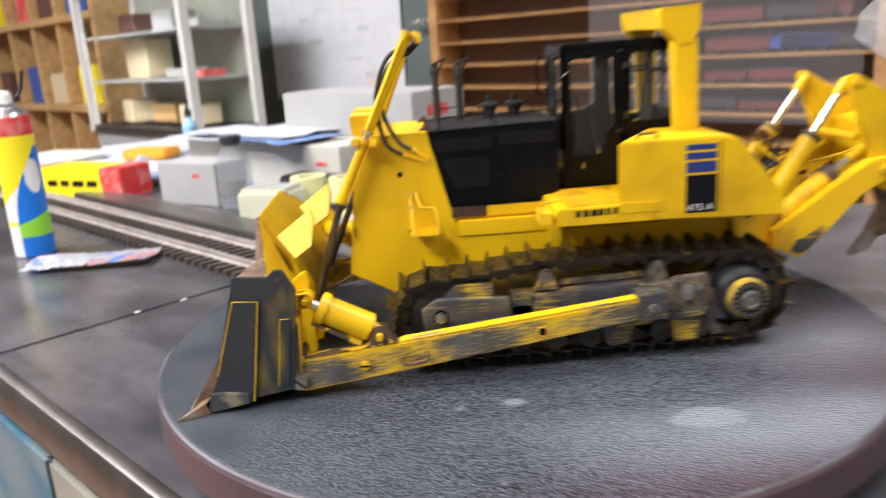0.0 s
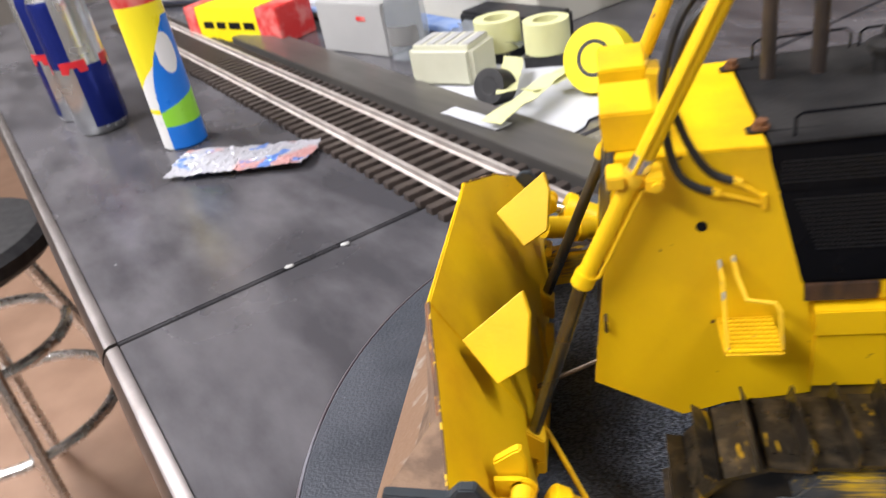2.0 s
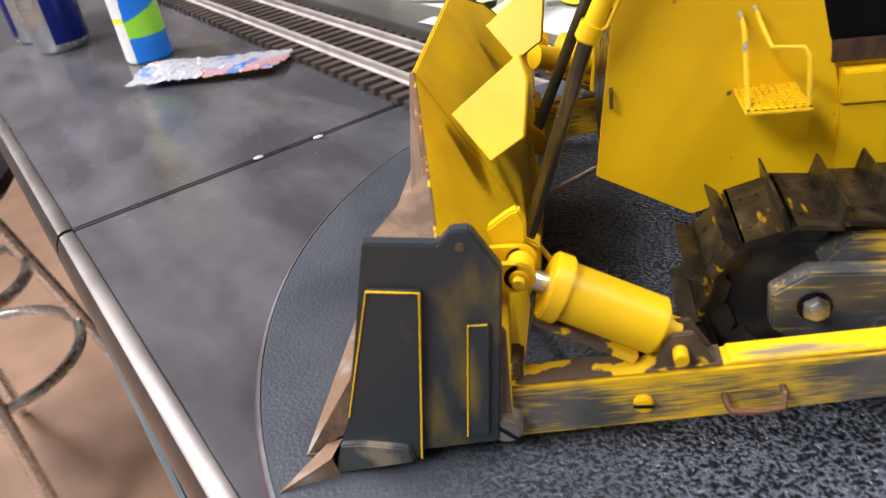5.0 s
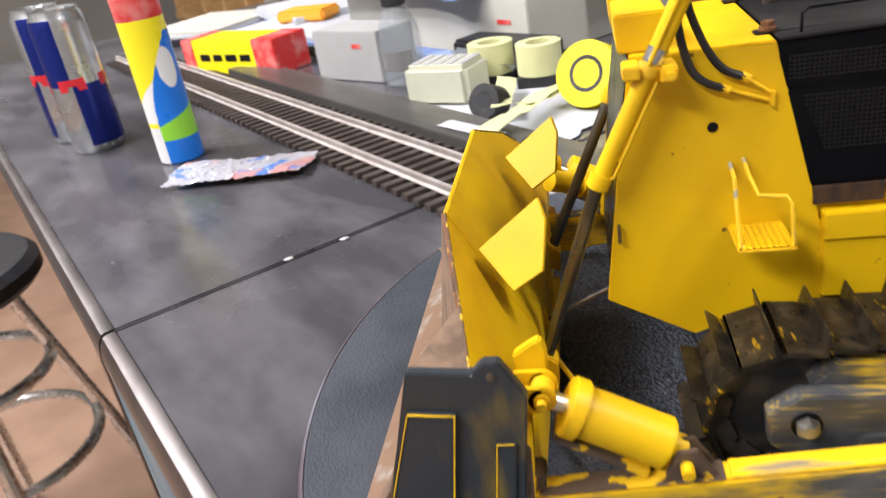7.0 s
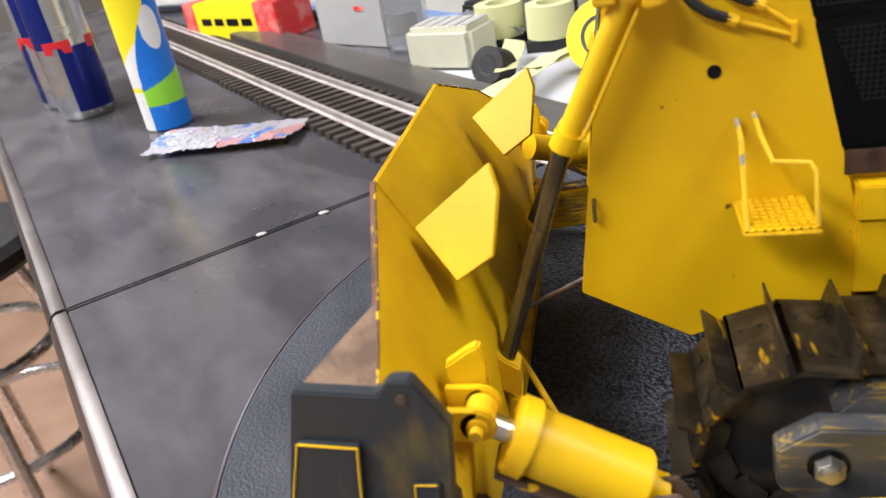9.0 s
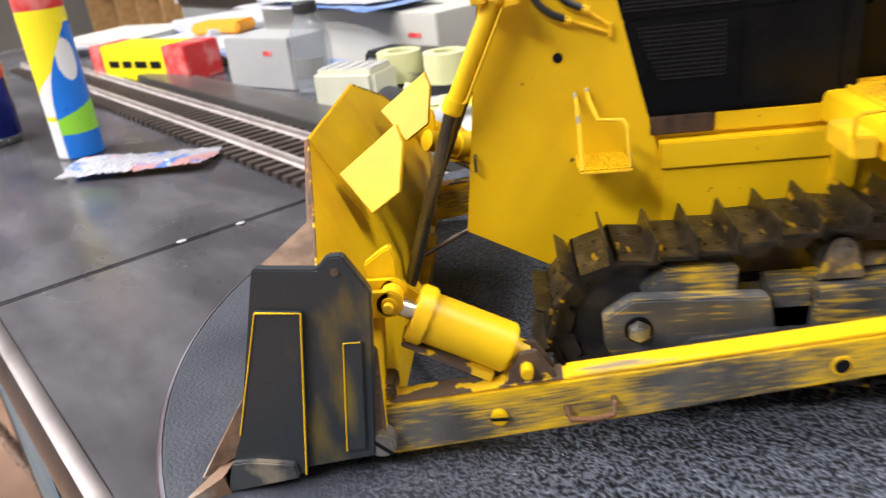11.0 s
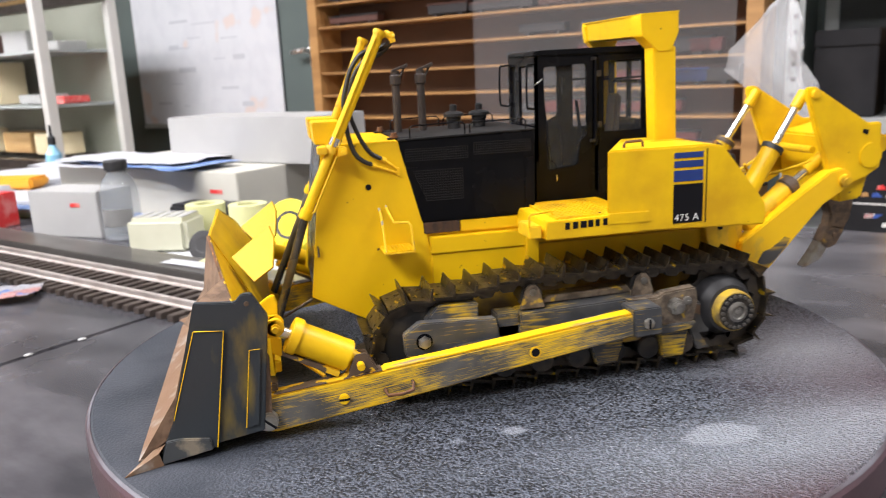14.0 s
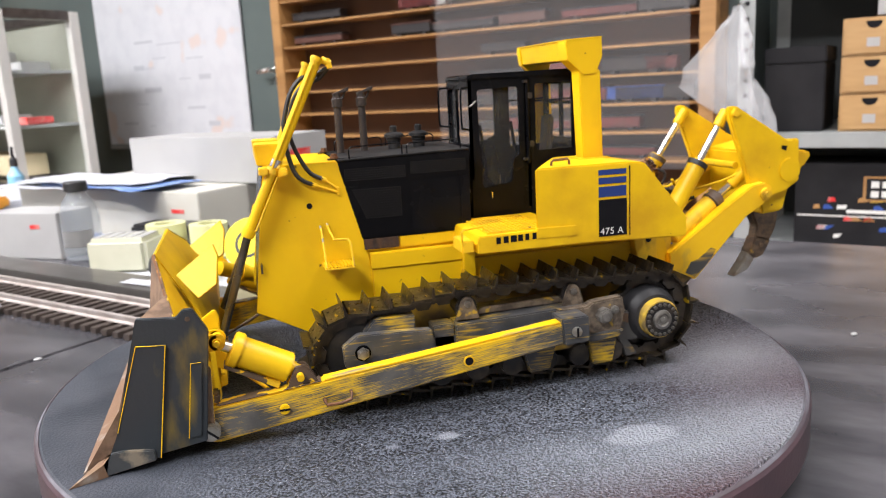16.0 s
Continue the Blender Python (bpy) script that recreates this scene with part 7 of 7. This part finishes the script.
for k, (u, ln) in enumerate(((0.10, 0.20), (0.31, 0.18))):
    g = group_of("model_kit_box", room(u, 1.05, SB), "black model kit box with gold frame and coloured prints", "box", rz=TURN)
    bm = B(); box(bm, -ln / 2, ln / 2, -0.06, 0.06, 0, 0.122, 0.001); part("carton", bm, black_card, g)
    bm = B(); box(bm, -0.01, 0.075, -0.0612, -0.0602, 0.068, 0.104, 0.0004); part("gold_frame", bm, oak, g)
    bm = B(); box(bm, -0.006, 0.071, -0.0618, -0.0612, 0.071, 0.101, 0.0003); part("dark_field", bm, black_card, g)
    bars(g, -0.0619, 0.000, 0.088, (0.010, 0.008, 0.010, 0.009), 0.009, 0.004, white_print)
    bm = B()
    for q in range(4):
        box(bm, 0.000 + q * 0.0135, 0.010 + q * 0.0135, -0.0622, -0.0618, 0.074, 0.083)
    part("print", bm, white_print, g)
    bm = B(); box(bm, -ln / 2 + 0.004, ln / 2 - 0.004, -0.0606, -0.0601, 0.044, 0.046); box(bm, -0.03, 0.03, -0.0608, -0.0602, 0.050, 0.055); part("print", bm, white_print, g)
    rng = random.Random(k)
    for q in range(34):
        x, z = rng.uniform(-ln / 2 + 0.01, ln / 2 - 0.02), rng.choice((0.012, 0.024, 0.038, 0.055, 0.066))
        bm = B(); prism(bm, [(x, z), (x + rng.uniform(0.006, 0.016), z + 0.001), (x + rng.uniform(0.006, 0.014), z + 0.007), (x + 0.001, z + 0.006)], -0.0610, -0.0602); part("picture", bm, (film_red, oak, model_blue, white_print, spray_yellow)[q % 5], g)
for k, (u, w, h, mt) in enumerate(((0.02, 0.10, 0.10, model_dark), (0.16, 0.12, 0.14, black_card), (0.33, 0.14, 0.11, beige_card))):
    bm = B(); box(bm, -w / 2, w / 2, -0.06, 0.06, 0, h, 0.001); solid("storage_box", bm, mt, "dark storage box on the lower shelf", "box", at=room(u, 1.06, FLOOR + 0.3402), rz=TURN)

bm = B()
rng = random.Random(8)
rings = []
for j, (z, r, cx) in enumerate(((0.0, 0.005, 0.0), (-0.010, 0.009, 0.0), (-0.025, 0.017, -0.004), (-0.05, 0.029, -0.010), (-0.085, 0.042, -0.018), (-0.105, 0.046, -0.019), (-0.13, 0.040, -0.004), (-0.16, 0.029, 0.018), (-0.19, 0.018, 0.036))):
    ring = []
    for k in range(30):
        a = 2 * math.pi * k / 30
        f = 1 + 0.22 * math.sin(3 * a + j) + 0.16 * math.sin(7 * a + 2 * j) + rng.uniform(-0.10, 0.10)
        ring.append(bm.verts.new((cx + r * f * math.cos(a), 0.45 * r * f * math.sin(a), z + rng.uniform(-0.004, 0.004))))
    rings.append(ring)
for a, b in zip(rings, rings[1:]):
    for k in range(30):
        bm.faces.new((a[k], a[(k + 1) % 30], b[(k + 1) % 30], b[k]))
o = solid("plastic_bag", bm, bag_mat, "thin clear plastic bag hung on the shelving upright", "plastic bag", at=room(-0.080, 0.945, 0.205), rz=TURN)
bm = B(); tube(bm, [room(-0.080, 0.945, 0.200), room(-0.078, 0.955, 0.211), room(-0.073, 0.968, 0.209)], 0.0015, 6); solid("bag_hook", bm, chrome, "small wire hook on the upright", "hook")

# glass cabinet
post_white = mat("white_cabinet_paint", (0.62, 0.62, 0.60), 0.4, alt=(0.52, 0.52, 0.50), scale=10, amount=0.5)
vit = group_of("glass_cabinet", room(-1.778, 0.82, FLOOR), "tall aluminium and glass display cabinet", "glass cabinet", rz=TURN)
X0, X1, Y0, Y1, Z0, Z1 = -0.30, 0.293, -0.175, -0.005, 0.64, 1.02
bm = B(); box(bm, X0, X1, Y0, Y1, 0.0, Z0, 0.002); part("base_cabinet", bm, steel_grey, vit)
for x in (X0, X1):
    for y in (Y0, Y1):
        bm = B(); box(bm, x - 0.011, x + 0.011, y - 0.011, y + 0.011, Z0, Z1, 0.001); part("post", bm, post_white, vit, "white painted post")
for z in (Z0 + 0.008, Z1 - 0.008):
    for y in (Y0, Y1):
        bm = B(); box(bm, X0 + 0.011, X1 - 0.011, y - 0.009, y + 0.009, z - 0.010, z + 0.010); part("rail", bm, alu, vit)
    for x in (X0, X1):
        bm = B(); box(bm, x - 0.009, x + 0.009, Y0 + 0.011, Y1 - 0.011, z - 0.010, z + 0.010); part("rail", bm, alu, vit)
bm = B(); box(bm, X0 + 0.012, X1 - 0.012, Y0 - 0.002, Y0 + 0.002, Z0 + 0.02, Z1 - 0.02); o = part("pane", bm, pane_glass, vit); o.visible_shadow = False
bm = B(); box(bm, X1 - 0.002, X1 + 0.002, Y0 + 0.012, Y1 - 0.012, Z0 + 0.02, Z1 - 0.02); o = part("pane", bm, pane_glass, vit); o.visible_shadow = False
bm = B(); box(bm, X0 + 0.011, X1 - 0.011, Y1 - 0.004, Y1 + 0.002, Z0, Z1); part("back_panel", bm, mat("cabinet_back", (0.32, 0.33, 0.28), 0.6, alt=(0.26, 0.27, 0.22), scale=8, amount=0.6), vit)
for z in (0.778, 0.895):
    bm = B(); box(bm, X0 + 0.012, X1 - 0.012, Y0 + 0.012, Y1 - 0.006, z - 0.006, z); part("glass_shelf", bm, steel_grey, vit)
for i, (x, y, z, sx, sz, mt) in enumerate(((-0.20, 0.05, 0.66, 0.10, 0.06, beige_card), (-0.05, 0.08, 0.66, 0.12, 0.05, pine), (0.12, 0.06, 0.66, 0.10, 0.05, beige_card), (0.22, 0.04, 0.7782, 0.06, 0.016, film_red),
                                            (0.10, 0.05, 0.7782, 0.09, 0.022, white_card), (-0.12, 0.06, 0.7782, 0.16, 0.10, beige_card), (0.05, 0.06, 0.8952, 0.09, 0.05, white_card), (0.20, 0.06, 0.8952, 0.07, 0.020, white_card), (-0.15, 0.06, 0.8952, 0.12, 0.05, model_brown))):
    bm = B(); box(bm, -sx / 2, sx / 2, -0.035, 0.035, 0, sz, 0.002)
    b0 = -1.778 + x
    solid("boxed_item", bm, mt, "small box or part kept in the glass cabinet", "box", at=room(b0, 0.69 + y, FLOOR + z + (0.001 if z > 0.7 else 0.0)), rz=TURN + (i * 13) % 20 - 10)

# raw wooden shelf further back
ws = group_of("wooden_shelf", room(-2.75, 0.88, FLOOR), "raw pine shelf unit with uneven dividers", "shelf", rz=TURN)
for z in (0.25, 0.48, 0.70, 0.98, 1.25):
    bm = B(); box(bm, -0.60, 0.55, -0.15, 0.15, z - 0.022, z, 0.001); part("shelf_board", bm, pine, ws)
for x in (-0.59, -0.22, 0.02, 0.25, 0.54):
    bm = B(); box(bm, x - 0.013, x + 0.013, -0.14, 0.15, 0.0, 1.25, 0.001); part("divider", bm, pine, ws)
bm = B(); box(bm, -0.60, 0.55, 0.151, 0.158, 0.0, 1.25); part("back_board", bm, rack_back, ws)
rng = random.Random(21)
for z in (0.7002, 0.9802, 1.2502):
    for x in (-0.42, -0.10, 0.13, 0.38):
        sx, sz = rng.uniform(0.10, 0.17), rng.uniform(0.06, 0.14)
        bm = B(); box(bm, -sx / 2, sx / 2, -0.08, 0.08, 0, sz, 0.002)
        solid("stored_box", bm, rng.choice((film_yellow, film_red, white_card, model_blue, beige_card, model_brown)), "coloured carton stored on the pine shelf", "box", at=room(-2.75 + x, 0.84, FLOOR + z), rz=TURN)
